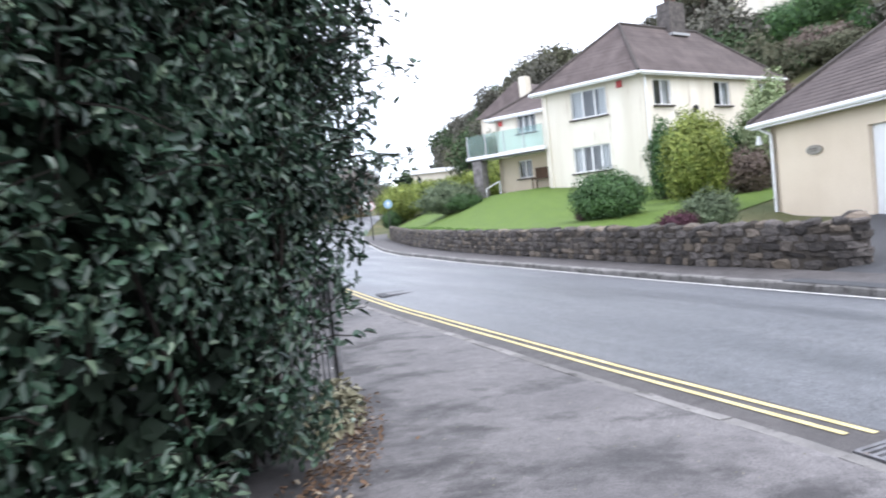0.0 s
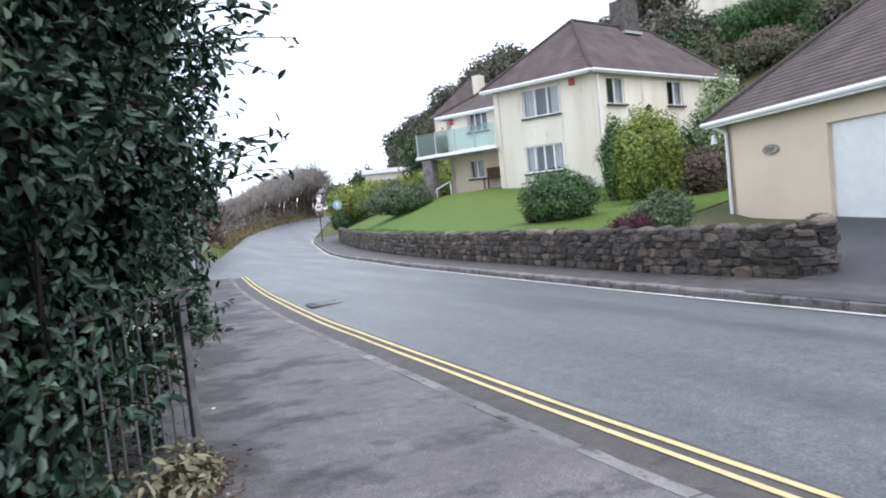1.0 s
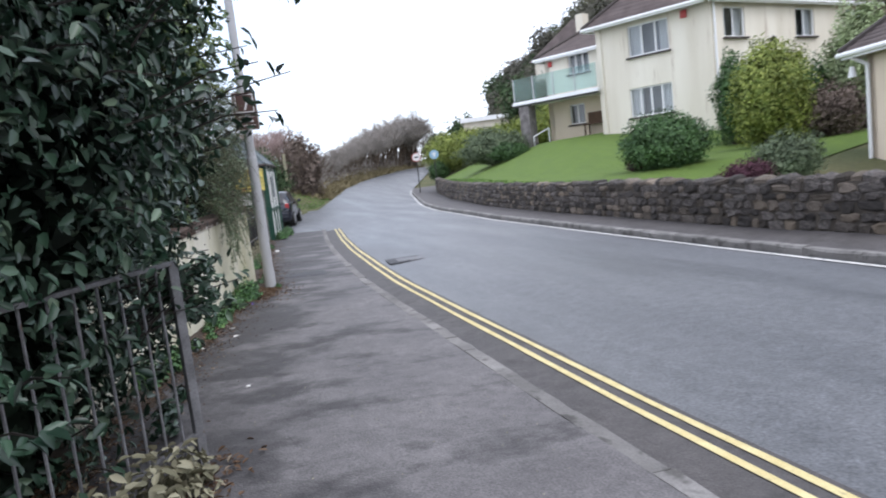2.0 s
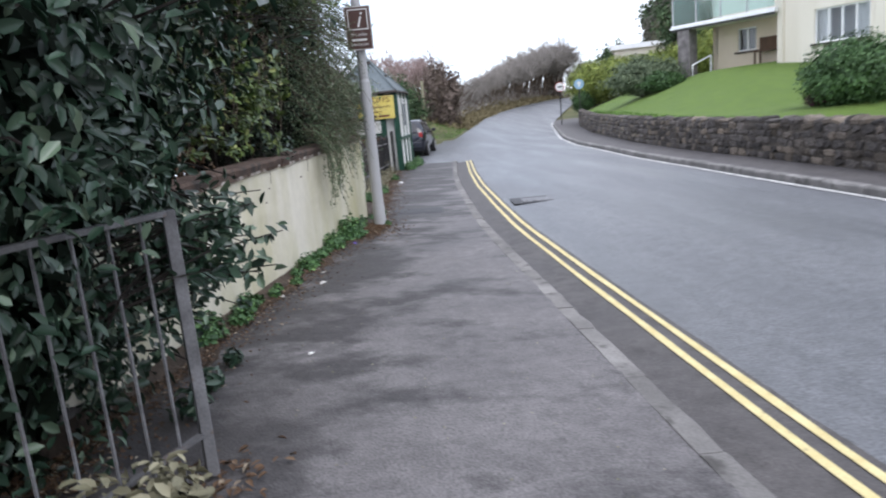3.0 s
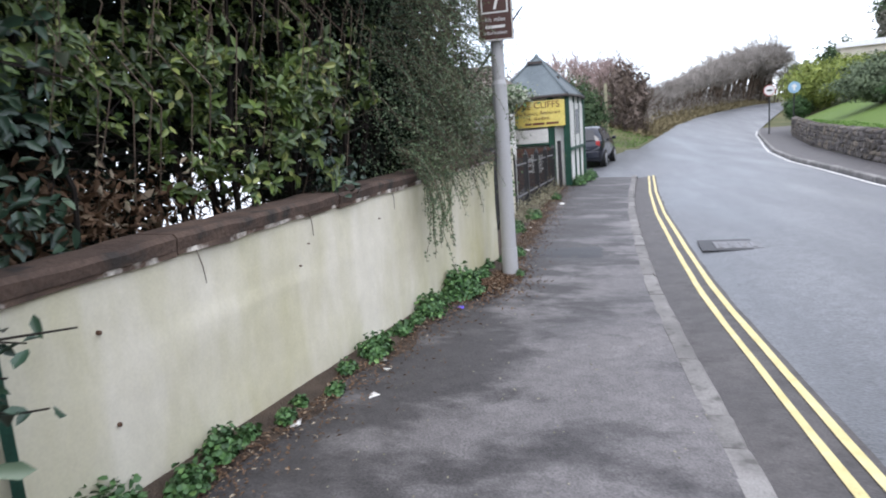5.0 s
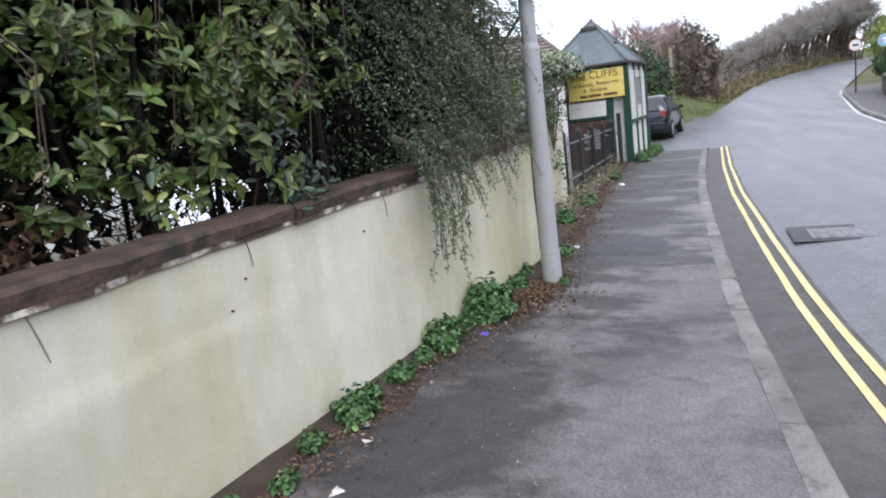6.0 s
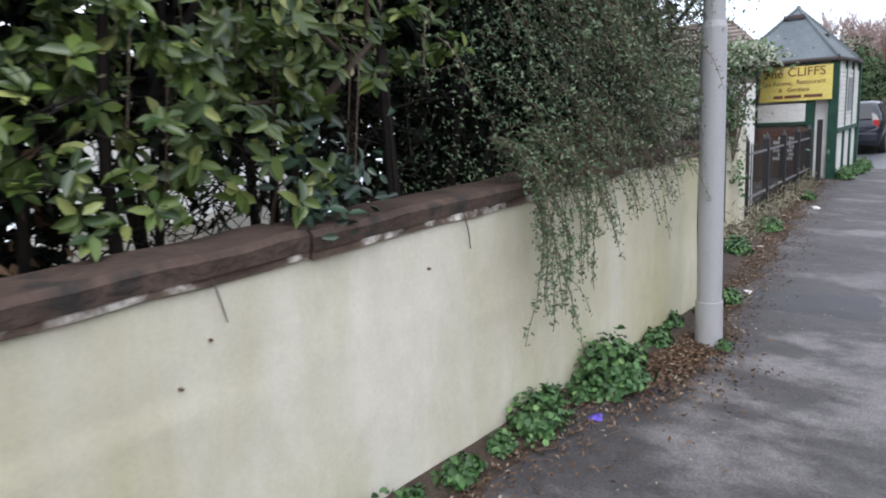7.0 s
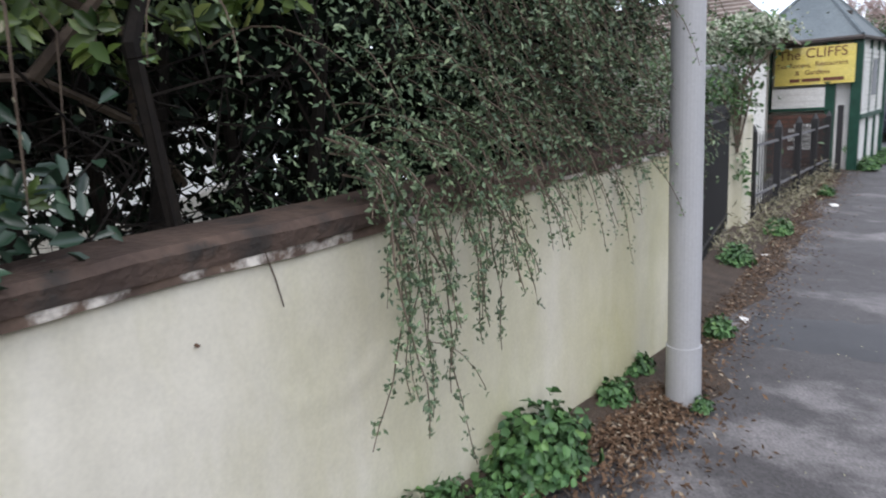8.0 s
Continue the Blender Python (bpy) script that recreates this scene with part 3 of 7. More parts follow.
ROAD_ZR = [(-60, 0.3), (-12, -0.1), (0, -0.185), (10, -0.165), (16, -0.125), (24, -0.13), (32, -0.18), (47, -0.22), (60, 0.0), (70, 0.6), (80, 1.25), (98, 2.12), (130, 1.7)]
STONE_X = [(-60, 10.2), (7, 9.9), (11, 9.83), (18, 9.85), (24, 10.35), (34, 12.0), (46, 14.7), (52, 16.2), (60, 18.6), (98, 34)]
WALL_X = lambda y: 1.615 + 0.175 * (y - 10.07)


def road_z(x, y):
    a, b = lerp(ROAD_L, y), lerp(ROAD_R, y)
    t = min(max((x - a) / (b - a), 0), 1)
    return lerp(ROAD_ZL, y) * (1 - t) + lerp(ROAD_ZR, y) * t + 0.05 * (1 - (2 * t - 1) ** 2)


def foot_z(x, y):
    """The near footway: level at the wall, falling to the kerb."""
    k = lerp(ROAD_L, y)
    return lerp(ROAD_ZL, y) + 0.085 + 0.045 * max(k - x, 0)


def land_z(x, y):
    l, r, sx = lerp(ROAD_L, y), lerp(ROAD_R, y), lerp(STONE_X, y)
    if x < l:
        d = l - x
        if y > 28:
            bank = min(max((d - 0.6) * 0.35, 0), 0.8) * min(max(y - 37.5, 0) / 8, 1)
            return lerp(ROAD_ZL, y) + bank - max(d - 9, 0) * 0.3
        z = foot_z(x, y) - 0.12
        return z - max(d - 4.6, 0) * 0.32
    if x <= sx + 0.12:
        return road_z(min(max(x, l), r), y) - 0.12
    d = x - sx
    yd = 6.95 + 0.75 * max(x - 10.6, 0)
    high = 0.66 - 0.52 * min(max((16.6 - y) / 3.5, 0), 1) + road_z(r, y) + 0.14 + 0.048 * d + 0.30 * min(d, 4.3) * min(max((y - 20) / 9, 0), 1)
    drive = -0.12 + 0.088 * min(d, 6.5) + 0.02 * max(d - 6.5, 0)
    t = min(max((y - yd - 0.1) / 0.35, 0), 1)
    z = drive * (1 - t) + high * t
    hill = max(x - 0.3 * y - 9, 0)
    return z + 20 * (1 - math.exp(-0.05 * hill)) * min(max((math.hypot(x, y) - 38) / 36, 0), 1)


# ---- ground, road, footways ----
def grid(a, b, step, far):
    inner = list(np.arange(a, b, step))
    lo, hi = [], []
    k, p = step, a
    while p > -far:
        k *= 1.3
        p -= k
        lo.append(p)
    k, p = step, b
    while p < far:
        k *= 1.16
        p += k
        hi.append(p)
    return lo[::-1] + inner + hi


gx, gy = grid(-3, 24, 0.5, 900), grid(-6, 60, 0.8, 900)
s = Shape()


def under_z(x, y):
    """The sheet stays low under the stone wall and the edge of the lawn."""
    sx = lerp(STONE_X, y)
    if sx < x < sx + 0.95 and y > 6:
        return road_z(99, y) - 0.15
    if y < 9.4 and 9 < x < 14:
        return -0.3
    return land_z(x, y)


s.v = [(x, y, under_z(x, y) + 0.05 * noise.noise(Vector((x * 0.4, y * 0.4, 0))) * (1 if x > 26 or x < 0 else 0.2)) for y in gy for x in gx]
W = len(gx)
s.f = [(j * W + i, j * W + i + 1, (j + 1) * W + i + 1, (j + 1) * W + i) for j in range(len(gy) - 1) for i in range(W - 1)]
tagged(part("ground", s, M["ground"], smooth=True), "rough grassy ground rising to a wooded hillside", "ground", kind="structure")

ys = list(np.arange(-30, 60, 0.75)) + list(np.arange(60, 128, 2.5))
s = Shape()
COLS = 9
for y in ys:
    a, b = lerp(ROAD_L, y), lerp(ROAD_R, y)
    for i in range(COLS):
        x = a + (b - a) * i / (COLS - 1)
        s.v.append((x, y, road_z(x, y)))
s.f = [(j * COLS + i, j * COLS + i + 1, (j + 1) * COLS + i + 1, (j + 1) * COLS + i) for j in range(len(ys) - 1) for i in range(COLS - 1)]
road = tagged(part("road", s, M["asphalt"], smooth=True), "worn grey asphalt road bending uphill", "road", kind="structure")

s = Shape()
fy = [y for y in ys if y <= 27.6]
COLS = 9
for y in fy:
    b = lerp(ROAD_L, y) - 0.13
    a = -2.2 if y < 6.8 else WALL_X(y) - 0.12 if y < 13.4 else 1.6
    for i in range(COLS):
        x = a + (b - a) * i / (COLS - 1)
        s.v.append((x, y, foot_z(x, y) - 0.004 + 0.012 * noise.noise(Vector((x * 1.3, y * 1.3, 3)))))
s.f = [(j * COLS + i, j * COLS + i + 1, (j + 1) * COLS + i + 1, (j + 1) * COLS + i) for j in range(len(fy) - 1) for i in range(COLS - 1)]
tagged(part("pavement", s, M["pavement"], smooth=True), "patched dark grey asphalt footway beside the wall", "pavement", kind="structure")

s = Shape()
vy = [y for y in ys if y <= 62]
s.strip([(lerp(ROAD_R, y) + 0.12, y, road_z(99, y) + 0.115) for y in vy], [(lerp(STONE_X, y) + 0.1, y, road_z(99, y) + 0.15) for y in vy])
tagged(part("pavement_far", s, M["gutter"], smooth=True), "narrow asphalt verge below the stone wall", "pavement", kind="structure")

# drive in front of the garage
s = Shape()
dx = list(np.arange(9.0, 16.6, 0.6))
for x in dx:
    for f in range(10):
        y = -9 + (7.3 + 0.78 * max(x - 10.6, 0) + 9) * f / 9
        zz = road_z(99, y) + 0.125 + 0.088 * min(max(x - 9.9, 0), 6.5)
        s.v.append((x, y, zz))
s.f = [(i * 10 + j, (i + 1) * 10 + j, (i + 1) * 10 + j + 1, i * 10 + j + 1) for i in range(len(dx) - 1) for j in range(9)]
tagged(part("driveway", s, M["patch"], smooth=True), "dark asphalt drive in front of the garage", "driveway", kind="structure")


# road paint
def paint(name, x_of, y0, y1, width, material, label, lift=0.010, step=0.5):
    yy = list(np.arange(y0, y1, step)) + [y1]
    rng = np.random.default_rng(int(abs(y0) * 10) + 40)
    s = Shape()
    s.strip([(x_of(y) - width / 2 + rng.uniform(-0.004, 0.004), y, road_z(x_of(y) - width / 2, y) + lift) for y in yy],
            [(x_of(y) + width / 2 + rng.uniform(-0.004, 0.004), y, road_z(x_of(y) + width / 2, y) + lift) for y in yy])
    return tagged(part(name, s, material), label, "road marking", kind="structure")


s = Shape()
gy = list(np.arange(-14.0, 27.7, 0.25))
edge_g = [lerp(ROAD_L, y) + 0.575 + 0.03 * noise.noise(Vector((y * 1.9, 3, 0))) for y in gy]
s.strip([(lerp(ROAD_L, y) - 0.01, y, road_z(lerp(ROAD_L, y), y) + 0.004) for y in gy], [(e, y, road_z(e, y) + 0.004) for e, y in zip(edge_g, gy)])
tagged(part("gutter_strip", s, M["gutter"], smooth=True), "brown-grey asphalt strip between kerb and yellow lines", "gutter", kind="structure")
paint("yellow_line", lambda y: lerp(ROAD_L, y) + 0.37, 2.72, 27.6, 0.052, M["yellow"], "worn yellow parking line along the kerb")
paint("yellow_line", lambda y: lerp(ROAD_L, y) + 0.505, 2.62, 27.6, 0.052, M["yellow"], "worn yellow parking line along the kerb")
paint("white_line", lambda y: lerp(ROAD_R, y) - 0.13, -20, 58, 0.085, M["white_line"], "worn white edge line below the far kerb")


# ---- walls, houses ----
def frame_of(p0, p1):
    """A pose with x along the plan line p0 to p1, y to its left."""
    a = math.degrees(math.atan2(p1[1] - p0[1], p1[0] - p0[0]))
    return a, math.dist(p0, p1)


def wall_shape(length, z0, z1, thick, holes, s0=0.0):
    """An upright wall along x with its outer face at y = 0, cut by holes (a, b, low, high)."""
    s = Shape()
    xs = sorted({s0, length, *[h[0] for h in holes], *[h[1] for h in holes]})
    zs = sorted({z0, z1, *[h[2] for h in holes], *[h[3] for h in holes]})
    solid = {(i, j) for i in range(len(xs) - 1) for j in range(len(zs) - 1)
             if not any(h[0] <= xs[i] and xs[i + 1] <= h[1] and h[2] <= zs[j] and zs[j + 1] <= h[3] for h in holes)}
    known = {}

    def at(i, j, k):
        if (i, j, k) not in known:
            known[i, j, k] = len(s.v)
            s.v.append((xs[i], thick * k, zs[j]))
        return known[i, j, k]

    for i, j in solid:
        c = lambda k: [at(i, j, k), at(i + 1, j, k), at(i + 1, j + 1, k), at(i, j + 1, k)]
        f, b = c(0), c(1)
        s.f += [tuple(f), tuple(b[::-1])]
        for (di, dj), (p, q) in (((0, -1), (0, 1)), ((1, 0), (1, 2)), ((0, 1), (2, 3)), ((-1, 0), (3, 0))):
            if (i + di, j + dj) not in solid:
                s.f.append((f[q], f[p], b[p], b[q]))
    return s


def window(parent, a, b, lo, hi, panes, inset=0.10, sill=True, curtains=True):
    """A window in a wall that runs along x: frame, mullions, panes, sill."""
    w = part("window", Shape().box(((a + b) / 2, inset + 0.55, (lo + hi) / 2), (b - a + 0.5, 0.02, hi - lo + 0.5)), M["sky_backing"], parent)
    s = Shape()
    t = 0.055
    s.box(((a + b) / 2, inset, lo + t / 2), (b - a, 0.06, t)).box(((a + b) / 2, inset, hi - t / 2), (b - a, 0.06, t))
    s.box((a + t / 2, inset, (lo + hi) / 2), (t, 0.06, hi - lo - 2 * t)).box((b - t / 2, inset, (lo + hi) / 2), (t, 0.06, hi - lo - 2 * t))
    part("window_frame", s, M["upvc"], w)
    for i in range(panes):
        x0 = a + (b - a) * i / panes
        x1 = a + (b - a) * (i + 1) / panes
        if i:
            part("mullion", Shape().box((x0, inset, (lo + hi) / 2), (0.07, 0.058, hi - lo - 2 * t - 0.004)), M["upvc"], w)
        g = part("pane", Shape().box(((x0 + x1) / 2, inset + 0.005, (lo + hi) / 2), (x1 - x0 - 0.07, 0.006, hi - lo - 2 * t)), M["glass"], w)
        g.visible_shadow = False
    if curtains:
        for c in (a + 0.14 * (b - a), b - 0.14 * (b - a)):
            q = Shape()
            k = 9
            left = [(c + (i / (k - 1) - 0.5) * 0.26 * (b - a), inset + 0.16 + 0.03 * math.sin(i * 2.2), lo + 0.02) for i in range(k)]
            q.strip(left, [(p[0], p[1], hi - 0.02) for p in left])
            part("curtain", q, M["curtain"], w)
    if sill:
        part("window_sill", Shape().box(((a + b) / 2, -0.03, lo - 0.05), (b - a + 0.16, 0.2, 0.07)), M["ridge"], w)
    return w


def hip_roof(parent, plan, eave, ridge, rise, over, material, courses=0):
    """A hipped roof over a four-cornered plan (counter-clockwise), ridge: its two ends on the plan."""
    c = Vector((sum(p[0] for p in plan) / 4, sum(p[1] for p in plan) / 4))
    out = []
    for p in plan:
        d = Vector(p) - c
        out.append(Vector(p) + d.normalized() * over * 1.35)
    s = Shape()
    e = [(p.x, p.y, eave) for p in out]
    r = [(q[0], q[1], eave + rise) for q in ridge]
    # sides: 0-1 (ridge 0..1), 1-2 hip, 2-3, 3-0 hip
    s.add(e + r, [(0, 1, 5, 4), (1, 2, 5), (2, 3, 4, 5), (3, 0, 4)])
    s.add([(x, y, z - 0.06) for x, y, z in e + r], [(4, 5, 1, 0), (5, 2, 1), (5, 4, 3, 2), (4, 0, 3)])
    roof = part("roof", s, material, parent)
    rows = Shape()
    for a, b, ra, rb in ((0, 1, 4, 5), (1, 2, 5, 5), (2, 3, 5, 4), (3, 0, 4, 4)):
        pts = e + r
        A, B, RA, RB = (Vector(pts[i]) for i in (a, b, ra, rb))
        n = (B - A).cross(RA - A).normalized()
        for k in range(1, courses):
            t, u = k / courses, (k - 0.35) / courses
            rows.add([A.lerp(RA, u) + n * 0.012, B.lerp(RB, u) + n * 0.010, B.lerp(RB, t) + n * 0.018, A.lerp(RA, t) + n * 0.018], [(0, 1, 2, 3)])
    if courses:
        part("tiling", rows, material, roof)
    for i, j in ((0, 4), (3, 4), (1, 5), (2, 5), (4, 5)):
        pts = e + r
        A, B = Vector(pts[i]), Vector(pts[j])
        part("ridge_tiles", Shape().tube([A + Vector((0, 0, 0.02)), B + Vector((0, 0, 0.02))], 0.085, 6), M["ridge"], roof)
    for i in range(4):
        A, B = Vector(e[i]), Vector(e[(i + 1) % 4])
        d = (B - A).normalized()
        o = Vector((d.y, -d.x, 0))
        part("gutter", Shape().tube([A + o * 0.04 - Vector((0, 0, 0.06)), B + o * 0.04 - Vector((0, 0, 0.06))], 0.065, 8), M["upvc"], parent)
        f = Shape()
        m = (A + B) / 2
        f.box((m.x, m.y, eave - 0.115), ((B - A).length - 0.2, 0.04, 0.10), math.atan2(d.y, d.x))
        part("fascia", f, M["upvc"], parent)
    return roof


def hung(parent, p0, p1, name="wall"):
    """An Empty-free pose: parts built along x are turned onto the plan line p0 to p1."""
    a, n = frame_of(p0, p1)
    return pose(p0[0], p0[1], 0, 0, 0, a), n


# main house
C, B, A = (20.2, 24.0), (31.0, 26.6), (17.7, 28.4)
D = (A[0] + B[0] - C[0], A[1] + B[1] - C[1])
house = thing("house", "two-storey cream rendered house with brown hipped roof", "house")


def facade(parent, p0, p1, z0, z1, holes, material, thick=0.28, s0=0.0):
    """The outer face looks to the right of p0 to p1."""
    m, n = hung(parent, p0, p1)
    w = part("wall", wall_shape(n, z0, z1, thick, holes, s0), material, parent)
    w.matrix_basis = m
    return w, n


EAVE = 6.75
nF = math.dist(A, C)
w, n = facade(house, A, C, 0.6, EAVE, [(nF - 3.55, nF - 1.75, 5.22, 6.5), (nF - 3.65, nF - 1.75, 2.72, 3.92)], M["house_render"])
window(w, nF - 3.55, nF - 1.75, 5.22, 6.5, 3)
window(w, nF - 3.65, nF - 1.75, 2.72, 3.92, 4)
part("alarm_box", Shape().box((nF - 1.05, -0.06, 6.42), (0.26, 0.1, 0.3)), M["red"], w, "red alarm box", bevel=0.03)
w, n = facade(house, C, B, 0.6, EAVE, [(0.72, 2.02, 5.32, 6.5), (5.35, 6.7, 5.3, 6.5), (9.1, 10.4, 5.4, 6.5)], M["house_render"])
for a, b in ((0.72, 2.02), (5.35, 6.7), (9.1, 10.4)):
    window(w, a, b, 5.32, 6.5, 2)
part("wall_lamp", Shape().box((3.63, -0.1, 5.1), (0.14, 0.2, 0.34)).tube([(3.63, -0.1, 5.27), (3.63, -0.1, 5.36)], [0.06, 0.01], 6), M["black_iron"], w)
part("downpipe", Shape().tube([(0.12, -0.06, EAVE - 0.1), (0.12, -0.06, 1.0)], 0.045, 8), M["upvc"], w)
facade(house, B, D, 0.6, EAVE, [], M["house_render"])
facade(house, D, A, 0.6, EAVE, [], M["house_render"])
u = (Vector(B) - Vector(C)).normalized()
mid1, mid2 = (Vector(A) + Vector(C)) / 2, (Vector(B) + Vector(D)) / 2
hip_roof(house, [C, B, D, A], EAVE, [mid1 + u * 2.5, mid2 - u * 2.5], 2.9, 0.45, M["brown_tile"], 16)
ch = mid1 + u * 6.6
chim = part("chimney", Shape().box((ch.x, ch.y, EAVE + 3.0), (1.25, 0.8, 2.4), math.atan2(u.y, u.x)), M["stone_far"], house, "rough stone chimney stack")
part("flashing", Shape().box((ch.x, ch.y, EAVE + 2.55), (1.4, 1.1, 0.12), math.atan2(u.y, u.x)), M["galv"], chim)
for k in (-0.3, 0.3):
    part("chimney_pot", Shape().tube([(ch.x + u.x * k, ch.y + u.y * k, EAVE + 4.18), (ch.x + u.x * k, ch.y + u.y * k, EAVE + 4.55)], [0.13, 0.11], 8), M["cap"], chim)

# recessed wing with the balcony
dv = (Vector(A) - Vector(C)).normalized()
nv = Vector((dv.y, -dv.x))
if nv.x < 0:
    nv = -nv
A2 = Vector(A) + nv * 1.7
E1 = A2 + dv * 3.95
# peach lower wall: warm shade under the balcony put into its colour
w, n = facade(house, E1, A2, 0.6, 4.16, [(3.95 - 2.75, 3.95 - 1.9, 2.9, 3.85)], M["garage_render"])
window(w, 3.95 - 2.75, 3.95 - 1.9, 2.9, 3.85, 2, curtains=False)
w, n = facade(house, E1, A2, 4.16, 6.25, [(3.95 - 2.6, 3.95 - 1.45, 5.27, 6.2)], M["house_render"])
window(w, 3.95 - 2.6, 3.95 - 1.45, 5.27, 6.2, 3, curtains=False)
part("alarm_box", Shape().box((0.35, -0.06, 5.95), (0.22, 0.1, 0.26)), M["red"], w, "red alarm box", bevel=0.03)
E2 = E1 + nv * 6
facade(house, E2, E1, 0.6, 6.25, [], M["house_render"])
hip_roof(house, [E1, A2 + dv * -1.5, A2 - dv * 1.5 + nv * 6, E2], 6.28, [E1 + nv * 3 - dv * 2.6, A2 + nv * 3], 2.0, 0.4, M["brown_tile"], 12)
ba = math.atan2(-dv.y, -dv.x)
bm_ = Vector(A) + dv * 2.3 + nv * 0.75
balcony = part("balcony", Shape().box((bm_.x, bm_.y, 4.17), (4.7, 2.0, 0.16), ba), M["upvc"], house, "balcony with glass screens on a stone column")
bf = bm_ - nv * 0.96
# black strip draws the shaded gap below the balcony edge
part("gap_shade_strip", Shape().box((bf.x, bf.y, 4.045), (4.7, 0.05, 0.07), ba), M["black_iron"], balcony)
bf = bm_ - nv * 1.02
part("fascia", Shape().box((bf.x, bf.y, 4.13), (4.76, 0.04, 0.07), ba), M["upvc"], balcony)
for k in range(4):
    c = Vector(A) + dv * (0.55 + k * 1.15) - nv * 0.2
    g = part("glass_panel", Shape().box((c.x, c.y, 4.82), (1.1, 0.014, 1.02), ba), M["balcony_glass"], balcony)
    g.visible_shadow = False
    c = Vector(A) + dv * (1.12 + k * 1.15) - nv * 0.2
    part("post", Shape().box((c.x, c.y, 4.8), (0.05, 0.05, 1.1), ba), M["galv"], balcony)
c = Vector(A) + dv * 4.58 + nv * 0.75
part("glass_panel", Shape().box((c.x, c.y, 4.82), (0.014, 1.8, 1.02), ba), M["balcony_glass"], balcony).visible_shadow = False
col = Vector(A) + dv * 4.1 + nv * 0.1
part("column", Shape().box((col.x, col.y, 2.6), (0.58, 0.58, 2.86), ba), M["column_stone"], balcony, "rough stone column", bevel=0.03)
bc = A2 + dv * 1.0 - nv * 0.4
bench = thing("garden_bench", "brown wooden bench under the balcony", "bench", (0, 0, land_z(bc.x, bc.y) - 1.92))
part("seat", Shape().box((bc.x, bc.y, 2.45), (1.3, 0.5, 0.06), ba), M["old_wood"], bench)
part("backrest", Shape().box((bc.x + nv.x * 0.25, bc.y + nv.y * 0.25, 2.75), (1.3, 0.05, 0.5), ba), M["old_wood"], bench)
for k in (-0.6, 0.6):
    for j in (-0.2, 0.2):
        q = bc + dv * k + nv * j
        part("leg", Shape().box((q.x, q.y, 2.2), (0.06, 0.06, 0.52), ba), M["old_wood"], bench)
rail = thing("handrail", "white metal handrail on garden steps", "handrail")
q0, q1 = col + nv * 0.2 - dv * 1.0, col - nv * 0.7 - dv * 0.75
part("bar", Shape().tube([(q0.x, q0.y, 2.85), (q1.x, q1.y, 2.5), (q1.x, q1.y, 1.4)], 0.035, 6), M["upvc"], rail)
part("post", Shape().tube([(q0.x, q0.y, 2.85), (q0.x, q0.y, 1.6)], 0.035, 6), M["upvc"], rail)

# garage
G0, gu = Vector((15.4, 10.4)), Vector((0.268, 0.963)).normalized()
gn = Vector((gu.y, -gu.x))
garage = thing("garage", "peach rendered garage with white door and brown roof", "garage")
GA, GB = G0 + gu * 3.72, G0 - gu * 5.6
w, n = facade(garage, GA, GB, -0.2, 3.05, [(3.72, 8.3, 0.3, 2.5)], M["garage_render"])
# the front looks towards the road
door = part("garage_door", Shape().box((6.0, 0.14, 1.45), (4.56, 0.05, 2.1)), M["upvc"], w, "white up-and-over garage door")
for i in range(22):
    part("slat", Shape().box((6.0, 0.112, 0.46 + i * 0.0945), (4.5, 0.012, 0.091)), M["upvc"], door)
plaque = part("name_plaque", Shape().tube([(1.85, -0.0, 2.13), (1.85, -0.05, 2.13)], 0.2, 20), M["pebble"], w, "small oval name plaque")
plaque.scale = (1.5, 1, 0.6)
plaque.location = (-0.925, 0, 0.852)
part("bar", Shape().box((1.85, -0.055, 2.17), (0.2, 0.01, 0.035)), M["mortar"], plaque)
part("bar", Shape().box((1.85, -0.055, 2.08), (0.16, 0.01, 0.03)), M["mortar"], plaque)
part("downpipe", Shape().tube([(0.1, -0.06, 2.75), (0.1, -0.06, 0.4)], 0.045, 8).tube([(0.1, -0.06, 2.75), (-0.1, -0.3, 2.95)], 0.045, 8), M["upvc"], w)
part("lamp", Shape().tube([(-0.25, -0.2, 2.75), (-0.25, -0.2, 2.5)], [0.05, 0.1], 8), M["upvc"], w)
GD, GE = GA + gn * 6.4, GB + gn * 6.4
facade(garage, GD, GA, -0.2, 3.05, [], M["garage_render"])
facade(garage, GB, GE, -0.2, 3.05, [], M["garage_render"])
facade(garage, GE, GD, -0.2, 3.05, [], M["garage_render"])
gr = [(GA + GD) / 2 - gu * 3.0, (GB + GE) / 2 + gu * 3.0]
hip_roof(garage, [GA, GB, GE, GD], 3.1, gr, 2.9, 0.45, M["brown_tile"], 26)

# near rendered wall with its coping
Y0, Y1 = 6.2, 13.05
wall_near = tagged(new("wall_near"), "cream rendered garden wall with green stains", "wall", kind="structure")
top_z = lambda y: 1.03 + 0.022 * (y - 7.3)
s = Shape()
yy = list(np.arange(Y0, Y1, 0.04)) + [Y1]
LV = 34


